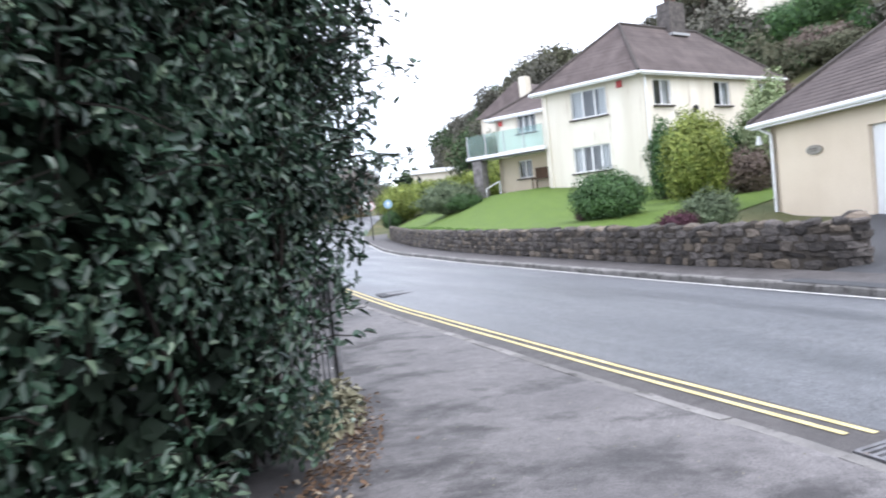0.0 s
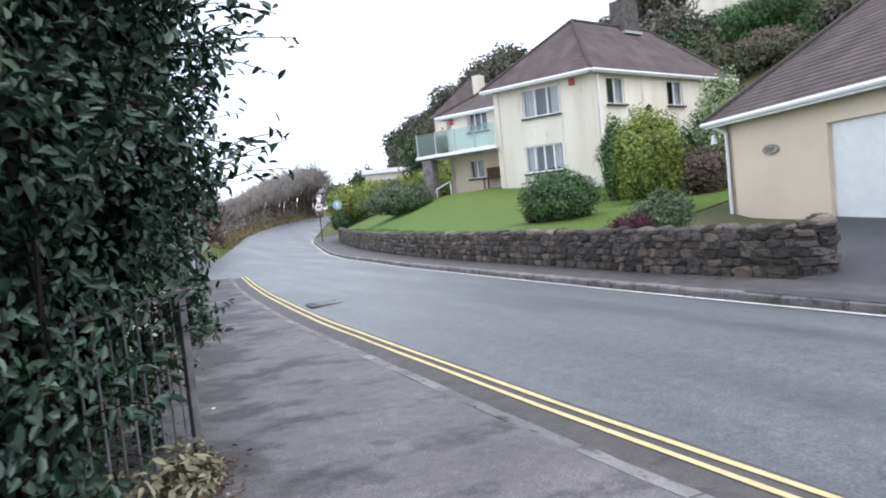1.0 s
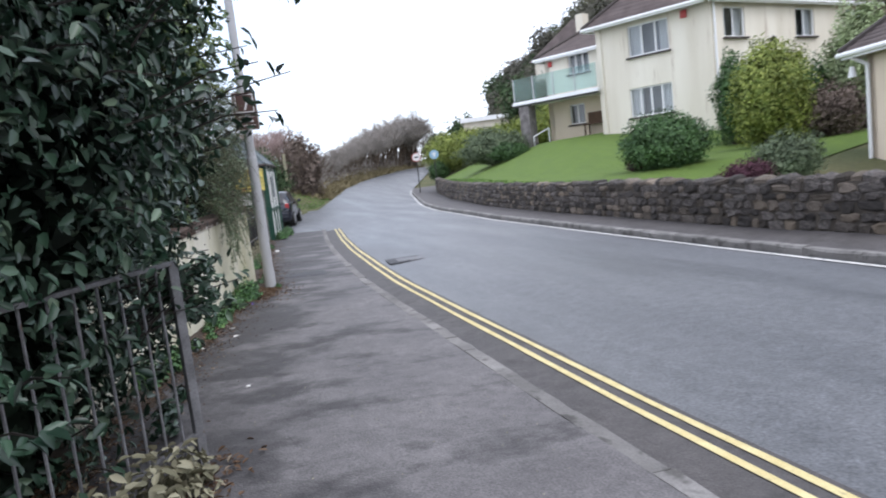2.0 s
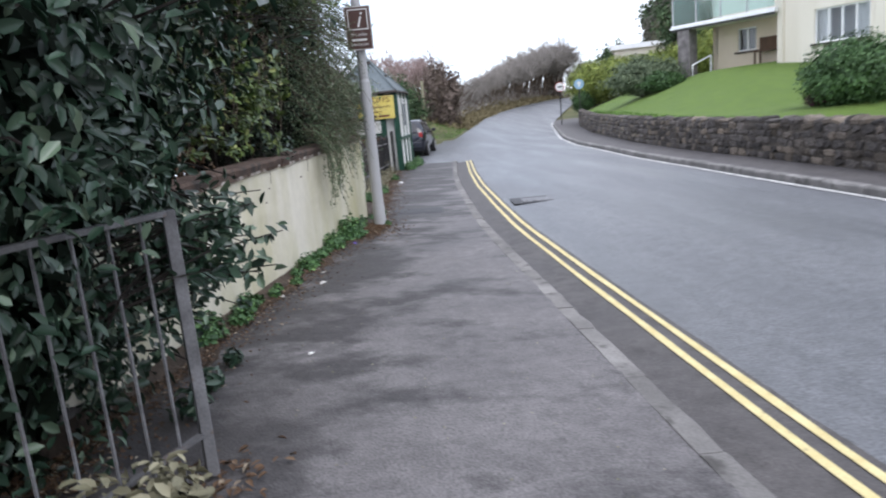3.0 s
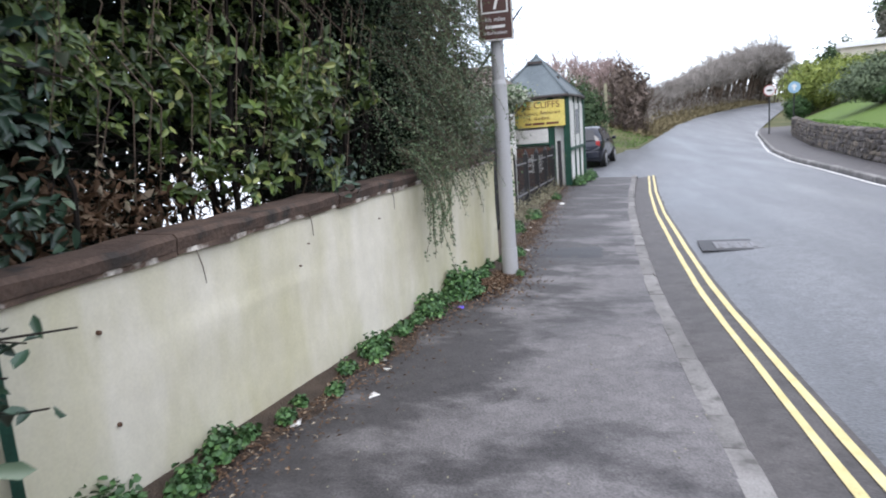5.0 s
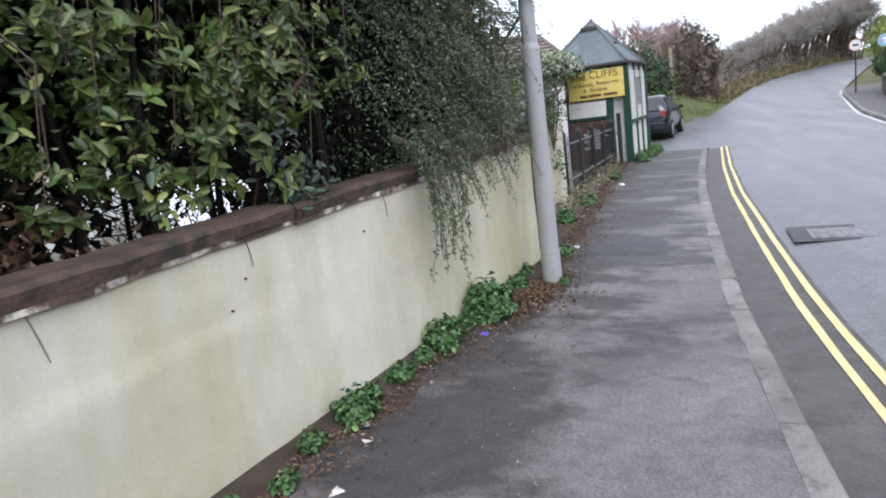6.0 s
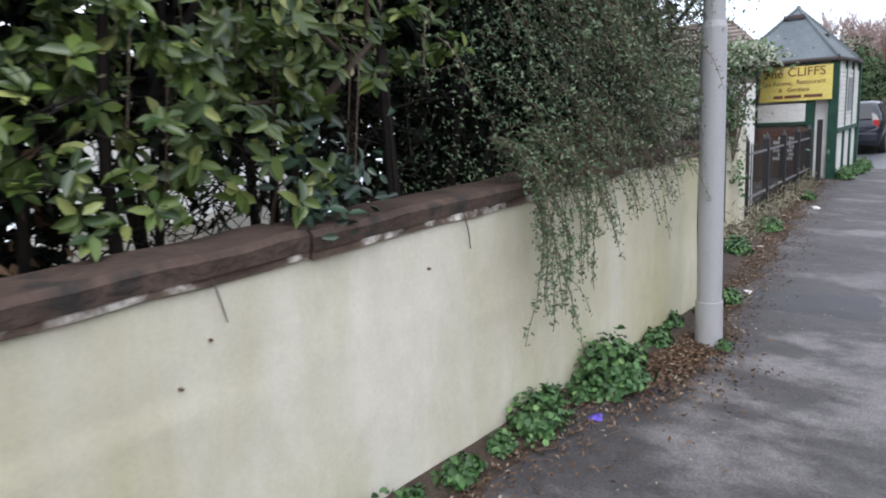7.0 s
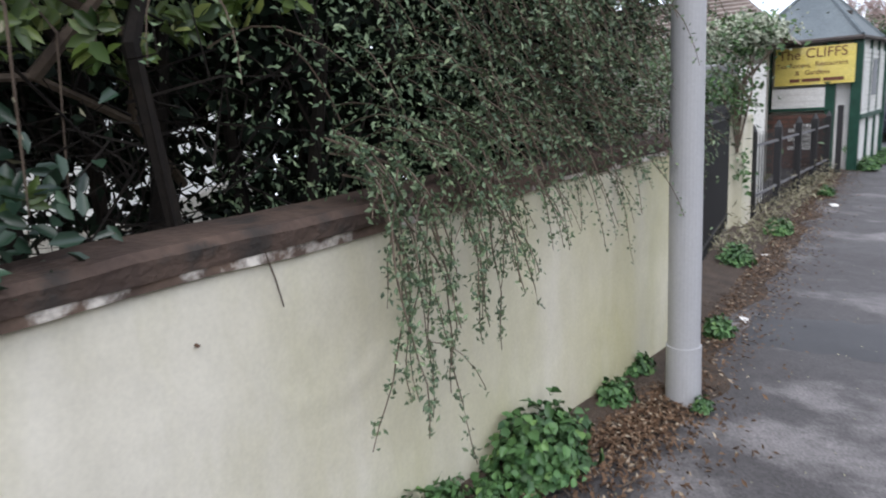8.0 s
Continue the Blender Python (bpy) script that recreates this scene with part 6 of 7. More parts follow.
for k in range(9):
    r2 = np.random.default_rng(100 + k)
    j = lambda a: r2.uniform(-a, a)
    ring = [(-0.5, -0.28), (-0.3, -0.5), (0.28, -0.5), (0.5, -0.3), (0.5, 0.26), (0.3, 0.5), (-0.26, 0.5), (-0.5, 0.3)]
    ring = [(a + j(0.09), b + j(0.10)) for a, b in ring]
    v = [(a, 0.5, b) for a, b in ring] + [(a * 1.02, -0.1 + j(0.1), b * 1.02) for a, b in ring] + [(a * 0.66 + j(0.04), -0.5 + j(0.14), b * 0.62 + j(0.04)) for a, b in ring]
    f = [(o + i, o + (i + 1) % 8, o + 8 + (i + 1) % 8, o + 8 + i) for o in (0, 8) for i in range(8)] + [tuple(range(16, 24))]
    me = bpy.data.meshes.new("stone")
    me.from_pydata(v, [], f)
    me.materials.append(M["stone"])
    me.update()
    stone_meshes.append((me, v, f))

rest = Shape()
count = 0
ROWS_H = [0.165, 0.13, 0.155, 0.12, 0.15]
for row, h in enumerate(ROWS_H):
    t = rng.uniform(0.1, 0.3)
    zrow = sum(ROWS_H[:row])
    while t < wl_cum[-1] - 0.2:
        near = t < 17
        ln = rng.uniform(0.13, 0.40) if near else rng.uniform(0.2, 0.6)
        x, y, a = along(t + ln / 2)
        nx, ny = math.sin(a), -math.cos(a)
        z = stone_base(x, y) + zrow + h / 2 + rng.uniform(-0.016, 0.016) + 0.035 * noise.noise(Vector((t * 1.1, row * 0.4, 0)))
        dep = rng.uniform(0.10, 0.15)
        hh = (h + 0.012) * rng.uniform(0.72, 1.22)
        m = Matrix.Translation((x + nx * 0.03, y + ny * 0.03, z)) @ Matrix.Rotation(a + math.pi, 4, "Z") @ Matrix.Rotation(rng.uniform(-0.13, 0.13), 4, "Y") @ Matrix.Diagonal((ln * rng.uniform(0.94, 1.06), dep, hh, 1))
        me, v, f = stone_meshes[rng.integers(0, 9)]
        if near and count < 300:
            ob = new("stone", me)
            ob.parent, ob.matrix_basis = stone_wall, m
            count += 1
        else:
            rest.add([m @ Vector(p) for p in v], f)
        t += ln
t = 0.5
while t < wl_cum[-1] - 0.3:
    ln = rng.uniform(0.14, 0.34)
    x, y, a = along(t + ln / 2)
    nx, ny = math.sin(a), -math.cos(a)
    hh = rng.uniform(0.06, 0.13) * (1.0 if t < 9 else 0.8)
    z = stone_base(x, y) + HW - 0.03 + hh / 2
    m = Matrix.Translation((x + nx * 0.16, y + ny * 0.16, z)) @ Matrix.Rotation(a + math.pi, 4, "Z") @ Matrix.Rotation(rng.uniform(-0.3, 0.3), 4, "Y") @ Matrix.Diagonal((ln - 0.01, 0.34, hh, 1)) @ Matrix.Rotation(math.pi / 2, 4, "X")
    m = m @ Matrix.Rotation(math.pi, 4, "X")
    me, v, f = stone_meshes[rng.integers(0, 9)]
    if t < 20:
        ob = new("coping_stone", me)
        ob.parent, ob.matrix_basis = stone_wall, m
    else:
        rest.add([m @ Vector(p) for p in v], f)
    t += ln
tagged(part("far_stones", rest, M["stone_far"], stone_wall), kind="stuff")


# ---- kerbs ----
def kerb_run(parent, x_of, z_of, y0, y1, width, up, rng, side, name="kerb_stone", broken=()):
    y = y0
    while y < y1 - 0.1:
        ln = min(rng.uniform(0.86, 0.95), y1 - y)
        for b0, b1 in broken:
            if b0 <= y < b1:
                ln = rng.uniform(0.38, 0.62)
        a, b = y + 0.006, y + ln - 0.006
        s = Shape()
        j = lambda q=0.007: rng.uniform(-q, q)
        rows = []
        for i in range(4):
            yy = a + (b - a) * i / 3
            x = x_of(yy)
            zt = z_of(x, yy) + up + j(0.005)
            zb = zt - 0.3
            e = 0.022 + j(0.012)
            rows.append([(x, yy, zb), (x + j(0.006), yy, zt - e), (x - side * e, yy, zt), (x - side * width, yy, zt + 0.004), (x - side * width, yy, zb)])
        k = 5
        s.v = [p for r in rows for p in r]
        s.f = [(i * k + q, i * k + (q + 1) % k, (i + 1) * k + (q + 1) % k, (i + 1) * k + q) for i in range(3) for q in range(k)] + [(4, 3, 2, 1, 0), tuple(3 * k + q for q in range(k))]
        part(name, s, M["kerb"], parent)
        y += ln


kerb_near = tagged(new("kerb_near"), "worn concrete kerb stones along the footway", "kerb", kind="structure")
kerb_run(kerb_near, lambda y: lerp(ROAD_L, y), road_z, -14, 27.7, 0.14, 0.085, rng, 1, broken=((6.9, 8.7),))
kerb_far = tagged(new("kerb_far"), "concrete kerb stones along the far verge", "kerb", kind="structure")
kerb_run(kerb_far, lambda y: lerp(ROAD_R, y), road_z, -14, 58, 0.13, 0.115, rng, -1)

# iron covers
grate = thing("drain_grate", "slotted iron drain grate beside the kerb", "drain", (4.42, 2.28, road_z(4.4, 2.3) + 0.004))
s = Shape().box((-0.21, 0, 0.006), (0.03, 0.44, 0.02)).box((0.21, 0, 0.006), (0.03, 0.44, 0.02)).box((0, -0.21, 0.006), (0.39, 0.03, 0.02)).box((0, 0.21, 0.006), (0.39, 0.03, 0.02))
part("frame", s, M["fence"], grate)
# flat black sheet under the bars in place of a deep shaded pit
part("pit_shade", Shape().box((0, 0, -0.0), (0.39, 0.39, 0.004)), M["rubber"], grate)
for k in range(7):
    part("bar", Shape().box((0, -0.165 + k * 0.055, 0.008), (0.39, 0.026, 0.016)), M["fence"], grate)
cover = thing("manhole_cover", "rectangular iron cover set in dark asphalt", "manhole cover", (5.05, 14.2, road_z(5.05, 14.2) + 0.005), rz=-4)
part("surround", Shape().box((0, 0, 0.0), (0.86, 0.76, 0.006)), M["patch"], cover)
part("lid", Shape().box((0.02, -0.05, 0.007), (0.55, 0.5, 0.012)), M["fence"], cover, bevel=0.003)
s = Shape()
for i in range(4):
    s.box((-0.18 + i * 0.125, -0.05, 0.015), (0.05, 0.4, 0.006))
part("ribs", s, M["fence"], cover)
patch = thing("asphalt_patch", "darker square repair in the footway", "patch", kind="structure")
s = Shape()
for i in range(9):
    for k in range(7):
        x = 2.42 + 0.95 * i / 8 + 0.05 * noise.noise(Vector((k * 0.9, 1, i * 0.2)))
        y = 13.3 + 0.75 * k / 6 + 0.12 * i / 8 + 0.06 * noise.noise(Vector((i * 0.9, 5, k * 0.2)))
        s.v.append((x, y, foot_z(x, y) + (0.010 if 0 < i < 8 and 0 < k < 6 else -0.006)))
s.f = [(i * 7 + k, (i + 1) * 7 + k, (i + 1) * 7 + k + 1, i * 7 + k + 1) for i in range(8) for k in range(6)]
part("surface", s, M["patch"], patch, smooth=True)
# asphalt beyond the end of the footway
s = Shape()
ly2 = list(np.arange(27.4, 40.5, 0.65))
for y in ly2:
    b = lerp(ROAD_L, y) + 0.05
    for i in range(8):
        x = 0.6 + (b - 0.6) * i / 7
        s.v.append((x, y, road_z(b, y) + 0.006 + 0.05 * max(0, 28.2 - y) + 0.01 * (7 - i) / 7))
s.f = [(j * 8 + i, j * 8 + i + 1, (j + 1) * 8 + i + 1, (j + 1) * 8 + i) for j in range(len(ly2) - 1) for i in range(7)]
tagged(part("forecourt", s, M["asphalt"], smooth=True), "worn asphalt lay-by where the car is parked", "forecourt", kind="structure")

# ---- road signs up the bend ----
for nm, lb, (px, py), mt, hh in (("road_sign", "round pale blue road sign on a dark post", (15.05, 46.9), "sign_blue", 2.58), ("road_sign", "round white road sign with red border", (14.6, 50.2), "sign_white", 2.6)):
    z0 = stone_base(px, py) - 0.1
    sg = thing(nm, lb, "road sign", (px, py, z0), rz=-14)
    part("post", Shape().tube([(0, 0, -0.1), (0, 0, hh - z0 + 0.25)], 0.04, 8), M["black_iron"], sg)
    part("disc", Shape().tube([(0, -0.05, hh - z0), (0, -0.07, hh - z0)], 0.32, 28), M[mt], sg)
    if mt == "sign_white":
        rim = Shape()
        a = [(0.33 * math.cos(k * math.pi / 14), -0.075, hh - z0 + 0.33 * math.sin(k * math.pi / 14)) for k in range(29)]
        b = [(0.29 * math.cos(k * math.pi / 14), -0.075, hh - z0 + 0.29 * math.sin(k * math.pi / 14)) for k in range(29)]
        rim.strip(a, b)
        part("border", rim, M["red"], sg, "red border ring")
        part("emblem", Shape().box((0, -0.078, hh - z0), (0.3, 0.005, 0.1)), M["black_iron"], sg)
    else:
        part("emblem", Shape().box((0.0, -0.075, hh - z0), (0.1, 0.005, 0.34)).box((0.0, -0.076, hh - z0 + 0.06), (0.26, 0.005, 0.1)), M["sign_white"], sg)

# ---- gate, pier, railings ----
gate = thing("iron_gate", "black iron bar gate between wall and pier", "gate", (0, 0, 0))
gy0, gy1 = 13.12, 17.0
gx_ = lambda y: 2.0 - 0.06 * (y - 13.1)
for z in (0.12, 1.2):
    part("rail", Shape().tube([(gx_(gy0), gy0, z), (gx_(gy1), gy1, z)], 0.02, 4), M["black_iron"], gate)
for k in range(31):
    y = gy0 + (gy1 - gy0) * k / 30
    part("bar", Shape().tube([(gx_(y), y, 0.0), (gx_(y), y, 1.3), (gx_(y), y, 1.36)], [0.011, 0.011, 0.002], 5), M["black_iron"], gate)
pier = thing("gate_pier", "cream rendered gate pier with climbing ivy", "pier", (1.78, 17.3, -0.2))
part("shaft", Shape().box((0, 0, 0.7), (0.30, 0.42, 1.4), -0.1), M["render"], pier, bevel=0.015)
part("letter_box", Shape().box((-0.2, -0.15, 1.72), (0.42, 0.3, 0.5), -0.1), M["galv"], pier, "grey metal box", bevel=0.02)
pier2 = thing("side_wall", "cream rendered wall end behind the pier", "wall", (1.45, 19.3, -0.1))
part("body", Shape().box((0.1, 0, 0.95), (0.6, 0.25, 1.9), 0.1), M["white_paint"], pier2)
ivy = thing("climber", "pale variegated climber over the pier top", "climber")
p = np.concatenate([rng.normal((2.02, 17.1, 2.07), (0.17, 0.28, 0.085), (1900, 3)), rng.normal((1.78, 17.1, 1.45), (0.13, 0.2, 0.15), (900, 3)), rng.normal((1.3, 17.6, 1.85), (0.35, 0.5, 0.2), (900, 3)), rng.normal((2.0, 17.05, 0.6), (0.05, 0.06, 0.12), (50, 3))])
p[:, 0] -= 0.08
pick = rng.uniform(0, 1, len(p)) < np.where(p[:, 2] > 1.92, 0.82, 0.15)
part("foliage", leaves(p[pick], 0.062, rng, np.tile([0.4, -0.6, 0.8], (int(pick.sum()), 1)), 0.5, simple=True), M["variegated"], ivy)
part("inner_foliage", leaves(p[~pick], 0.075, rng, np.tile([0.4, -0.6, 0.6], (int((~pick).sum()), 1)), 0.6, simple=True), M["shrub"], ivy)
s = Shape()
for k in range(9):
    q = p[rng.integers(0, 1300)]
    s.tube([(1.85, 17.05, 0.8), (1.85 + rng.normal() * 0.1, 17.0, 1.5), tuple(q)], [0.012, 0.01, 0.004], 5)
part("woody_growth", s, M["twig"], ivy)
sh2 = thing("garden_shrubs", "tangled dark shrubs behind the gate", "shrub")
p = np.concatenate([rng.normal((0.7, 13.9, 1.6), (0.6, 0.7, 0.55), (5200, 3)), rng.normal((0.3, 15.8, 1.5), (0.5, 0.9, 0.5), (3400, 3))])
part("foliage", leaves(p, 0.05, rng, None, 0.45, simple=True), M["coton"], sh2)

rails = thing("iron_railing", "old black iron railings on the boundary", "railing")
ra, rb = Vector((1.93, 17.65, 0)), Vector((2.46, 22.9, 0))
n_post = 5
for k in range(n_post):
    q = ra.lerp(rb, k / (n_post - 1))
    g = foot_z(q.x, q.y)
    part("post", Shape().box((q.x, q.y, g + 0.52), (0.09, 0.09, 1.1)).tube([(q.x, q.y, g + 1.07), (q.x, q.y, g + 1.16)], [0.05, 0.01], 6), M["black_iron"], rails)
for z in (0.3, 0.9):
    part("rail", Shape().tube([(ra.x, ra.y, foot_z(ra.x, ra.y) + z), (rb.x, rb.y, foot_z(rb.x, rb.y) + z)], 0.022, 4), M["fence"], rails)
for k in range(40):
    q = ra.lerp(rb, (k + 0.5) / 40)
    g = foot_z(q.x, q.y)
    part("bar", Shape().tube([(q.x, q.y, g + 0.05), (q.x, q.y, g + 1.0), (q.x, q.y, g + 1.06)], [0.008, 0.008, 0.002], 5), M["black_iron"], rails)
n = 1500
t = rng.uniform(0, 1, n)
x = 1.98 + 0.48 * t + rng.normal(0.02, 0.12, n)
y = 15.4 + 7.6 * t
z = np.array([foot_z(a, b) for a, b in zip(x, y)]) + np.abs(rng.normal(0, 0.14, n))
tagged(part("dry_weeds", leaves(np.stack([x, y, z], 1), 0.09, rng, None, 0.16, simple=True), M["pale_leaf"]), "dry straggling weeds along the railings", "weeds", kind="stuff")
board = thing("plank", "dark weathered upright post beside the railings", "board", (2.62, 23.4, foot_z(2.62, 23.4)))
part("board", Shape().box((0, 0, 0.62), (0.1, 0.1, 1.25)), M["black_iron"], board)

# ---- kiosk ----
KZ = -0.28
kiosk = thing("kiosk", "small hexagonal-roofed kiosk with green timber frame", "kiosk", (2.93, 24.0, KZ), rz=-7)
KW, KD, KH = 1.66, 3.1, 2.6
part("wall", Shape().box((-KW / 2, KD / 2, KH / 2), (KW - 0.1, KD - 0.1, KH)), M["white_paint"], kiosk)
for x, y in ((-0.10, 0), (-KW, 0), (-0.06, KD), (-KW, KD), (-0.52, -0.03)):
    part("corner_post", Shape().box((x, y, KH / 2), (0.17, 0.12, KH), 0), M["green_paint"], kiosk, "dark green timber post")
for k in range(14):
    part("weatherboard", Shape().box((-0.045, KD / 2, 1.2 + k * 0.088), (0.05, KD - 0.16, 0.078)), M["white_paint"], kiosk)
for k in (1, 2):
    part("side_post", Shape().box((-0.035, KD * k / 3, KH / 2), (0.06, 0.07, KH)), M["green_paint"], kiosk)
part("side_rail", Shape().box((-0.03, KD / 2, 1.12), (0.07, KD, 0.09)), M["green_paint"], kiosk)
part("side_window", Shape().box((-0.012, KD * 0.5, 1.85), (0.03, 0.5, 0.7)), M["sky_backing"], kiosk)
s = Shape()
ov = 0.2
rc = [(-KW - 0.42, -0.16), (-0.03, -0.16), (0.10, KD * 0.5), (0.0, KD + ov), (-KW - 0.42, KD + ov)]
apex = (-KW / 2 - 0.28, KD / 2, KH + 1.22)
s.add([(x, y, KH) for x, y in rc] + [apex], [(i, (i + 1) % 5, 5) for i in range(5)] + [(4, 3, 2, 1, 0)])
rf = part("roof", s, M["slate"], kiosk, "grey-green felted pyramid roof")
for i in range(5):
    part("hip", Shape().tube([(rc[i][0], rc[i][1], KH + 0.02), (apex[0], apex[1], apex[2] + 0.01)], 0.035, 5), M["slate"], rf)
    x, y = rc[i]
    x2, y2 = rc[(i + 1) % 5]
    part("gutter", Shape().tube([(x, y, KH - 0.03), (x2, y2, KH - 0.03)], 0.045, 6), M["ridge"], rf)
part("finial", Shape().tube([(apex[0], apex[1], apex[2] - 0.1), (apex[0], apex[1], apex[2] + 0.06)], [0.12, 0.03], 6), M["slate"], rf)
part("vent", Shape().box((apex[0] + 0.0, apex[1] - 0.42, KH + 1.0), (0.42, 0.1, 0.07)), M["ridge"], rf)
part("vent", Shape().box((apex[0] + 0.62, apex[1] - 0.5, KH + 0.52), (0.18, 0.14, 0.07)), M["ridge"], rf)
sign = thing("tea_room_sign", "faded yellow painted tea room sign on the kiosk", "sign", (2.93, 24.0, KZ), rz=-7)
part("panel", Shape().box((-0.80, -0.14, 2.12), (1.36, 0.03, 0.70)), M["yellow_sign"], sign, bevel=0.004)
for word, size, wx_, wz_ in (("The", 0.25, -1.23, 2.33), ("CLIFFS", 0.25, -0.60, 2.35), ("Tea Rooms,", 0.125, -1.15, 2.135), ("Restaurant", 0.125, -0.51, 2.15),
                             ("&", 0.125, -1.08, 1.995), ("Gardens", 0.125, -0.74, 2.0)):
    lettering(word, size, sign, pose(wx_, -0.160, wz_, 90, 0, 0), M["sign_ink"])
for wx_, ww_ in ((-1.12, 0.18), (-0.84, 0.32), (-0.46, 0.34)):
    part("bar", Shape().box((wx_, -0.159, 1.86), (ww_, 0.004, 0.06)), M["sign_ink"], sign)
panel = thing("notice_panel", "white painted boarded panel below the sign", "panel", (2.93, 24.0, KZ), rz=-7)
for k in range(3):
    part("board", Shape().box((-1.06, -0.11, 1.40 + k * 0.125), (0.92, 0.03, 0.12)), M["white_paint"], panel)
part("frame", Shape().box((-1.06, -0.12, 1.31), (1.0, 0.05, 0.05)), M["green_paint"], panel)
brickw = thing("brick_panel", "red brick plinth with peeling white paint", "plinth", (2.93, 24.0, KZ), rz=-7)
part("base", Shape().box((-1.08, -0.1, 0.62), (0.98, 0.06, 1.24)), M["mortar"], brickw)
for r in range(14):
    for c in range(5):
        part("brick", Shape().box((-1.5 + c * 0.2 + (0.1 if r % 2 else 0), -0.135, 0.06 + r * 0.085), (0.185, 0.02, 0.07)), M["white_paint"] if (c in (2, 3) and 5 < r < 12) else M["brick"], brickw)
roof2 = thing("outbuilding", "low brown-tiled outbuilding behind the garden", "building")
part("wall", Shape().box((-0.1, 21.4, 0.95), (3.0, 4.2, 2.5)), M["pebble"], roof2)
s = Shape()
NC = 9
for i in range(NC):
    t0, t1 = i / NC, (i + 1) / NC
    right = lambda t: 1.92 - 0.75 * t
    level = lambda t: 2.22 + 0.80 * t
    depth = lambda t: 19.0 + 2.6 * t
    s.add([(-2.0, depth(t0), level(t0) + 0.035), (right(t0), depth(t0), level(t0) + 0.035), (right(t1), depth(t1), level(t1)), (-2.0, depth(t1), level(t1))], [(0, 1, 2, 3)])
    s.add([(-2.0, depth(t0), level(t0)), (right(t0), depth(t0), level(t0)), (right(t0), depth(t0), level(t0) + 0.035), (-2.0, depth(t0), level(t0) + 0.035)], [(0, 1, 2, 3)])
s.add([(1.92, 19.0, 2.22), (1.92, 24.2, 2.22), (1.17, 21.6, 3.02)], [(0, 1, 2)])
s.add([(-2.0, 21.6, 3.02), (1.17, 21.6, 3.02), (1.92, 24.2, 2.22), (-2.0, 24.2, 2.22)], [(0, 1, 2, 3)])
part("roof", s, M["old_tile"], roof2)
white_b = thing("white_outhouse", "white painted outhouse behind the hedge", "building", (-6.5, 15.5, -2.1), rz=35)
part("wall", Shape().box((0, 0, 2.0), (2.0, 7.5, 4.0)), M["white_paint"], white_b)
part("plinth", Shape().box((0.2, 0, 1.3), (1.9, 7.6, 2.6)), M["pebble"], white_b)
part("roof", Shape().box((0, 0, 4.05), (2.4, 7.9, 0.12)), M["slate"], white_b)

# ---- parked car ----
car = thing("parked_car", "dark blue hatchback parked beyond the kiosk", "car", (3.48, 34.4, road_z(5.0, 34.4) - 0.01), rz=-10)
sec = [  # y back to front: half-width, floor, belt, roof half-width, roof height
    (-2.02, 0.74, 0.36, 0.80, 0.70, 0.82), (-1.95, 0.82, 0.24, 0.92, 0.74, 0.96), (-1.72, 0.86, 0.22, 0.95, 0.64, 1.38), (-1.2, 0.87, 0.2, 0.95, 0.62, 1.47), (-0.3, 0.87, 0.2, 0.94, 0.62, 1.49),
    (0.35, 0.87, 0.2, 0.93, 0.60, 1.40), (0.95, 0.86, 0.2, 0.92, 0.70, 1.00), (1.6, 0.84, 0.22, 0.84, 0.66, 0.88), (2.0, 0.74, 0.28, 0.66, 0.55, 0.68), (2.08, 0.60, 0.34, 0.55, 0.45, 0.56)]
s = Shape()
for y, hw, fl_, be, rw, rh in sec:
    s.v += [(-hw * 0.92, y, fl_), (-hw, y, (fl_ + be) / 2), (-hw * 0.97, y, be), (-rw, y, rh - 0.03), (-rw * 0.7, y, rh), (rw * 0.7, y, rh), (rw, y, rh - 0.03), (hw * 0.97, y, be), (hw, y, (fl_ + be) / 2), (hw * 0.92, y, fl_)]
k = 10
s.f = [(i * k + q, i * k + (q + 1) % k, (i + 1) * k + (q + 1) % k, (i + 1) * k + q) for i in range(len(sec) - 1) for q in range(k)] + [tuple(range(k - 1, -1, -1)), tuple((len(sec) - 1) * k + q for q in range(k))]
car.scale = (1.07, 1.07, 1.09)
part("body", s, M["car"], car, smooth=True)
part("rear_window", Shape().add([(-0.60, -1.98, 0.99), (0.60, -1.98, 0.99), (0.52, -1.765, 1.36), (-0.52, -1.765, 1.36)], [(0, 1, 2, 3)]), M["car_glass"], car)
for sd in (-1, 1):
    part("side_window", Shape().add([(sd * 0.83, -1.55, 0.99), (sd * 0.83, 0.5, 0.98), (sd * 0.645, 0.2, 1.38), (sd * 0.655, -1.45, 1.41)], [(0, 1, 2, 3) if sd > 0 else (3, 2, 1, 0)]), M["car_glass"], car)
    part("tail_lamp", Shape().box((sd * 0.70, -1.97, 0.86), (0.15, 0.09, 0.2)), M["lamp_red"], car, bevel=0.02)
    part("mirror", Shape().box((sd * 0.96, 0.55, 0.99), (0.16, 0.1, 0.12)), M["car"], car, bevel=0.02)
    for y in (-1.25, 1.3):
        wh = part("wheel", Shape().tube([(sd * 0.68, y, 0.31), (sd * 0.885, y, 0.31)], 0.31, 20), M["rubber"], car)
        part("rim", Shape().tube([(sd * 0.86, y, 0.31), (sd * 0.895, y, 0.31)], [0.21, 0.19], 12), M["alloy"], wh)
part("bumper", Shape().box((0, -2.02, 0.48), (1.5, 0.14, 0.26)), M["car"], car, bevel=0.04)
part("plate", Shape().box((0, -2.10, 0.62), (0.5, 0.012, 0.11)), M["yellow_sign"], car, "plain number plate bar")


# ---- trees ----
rng = np.random.default_rng(77)


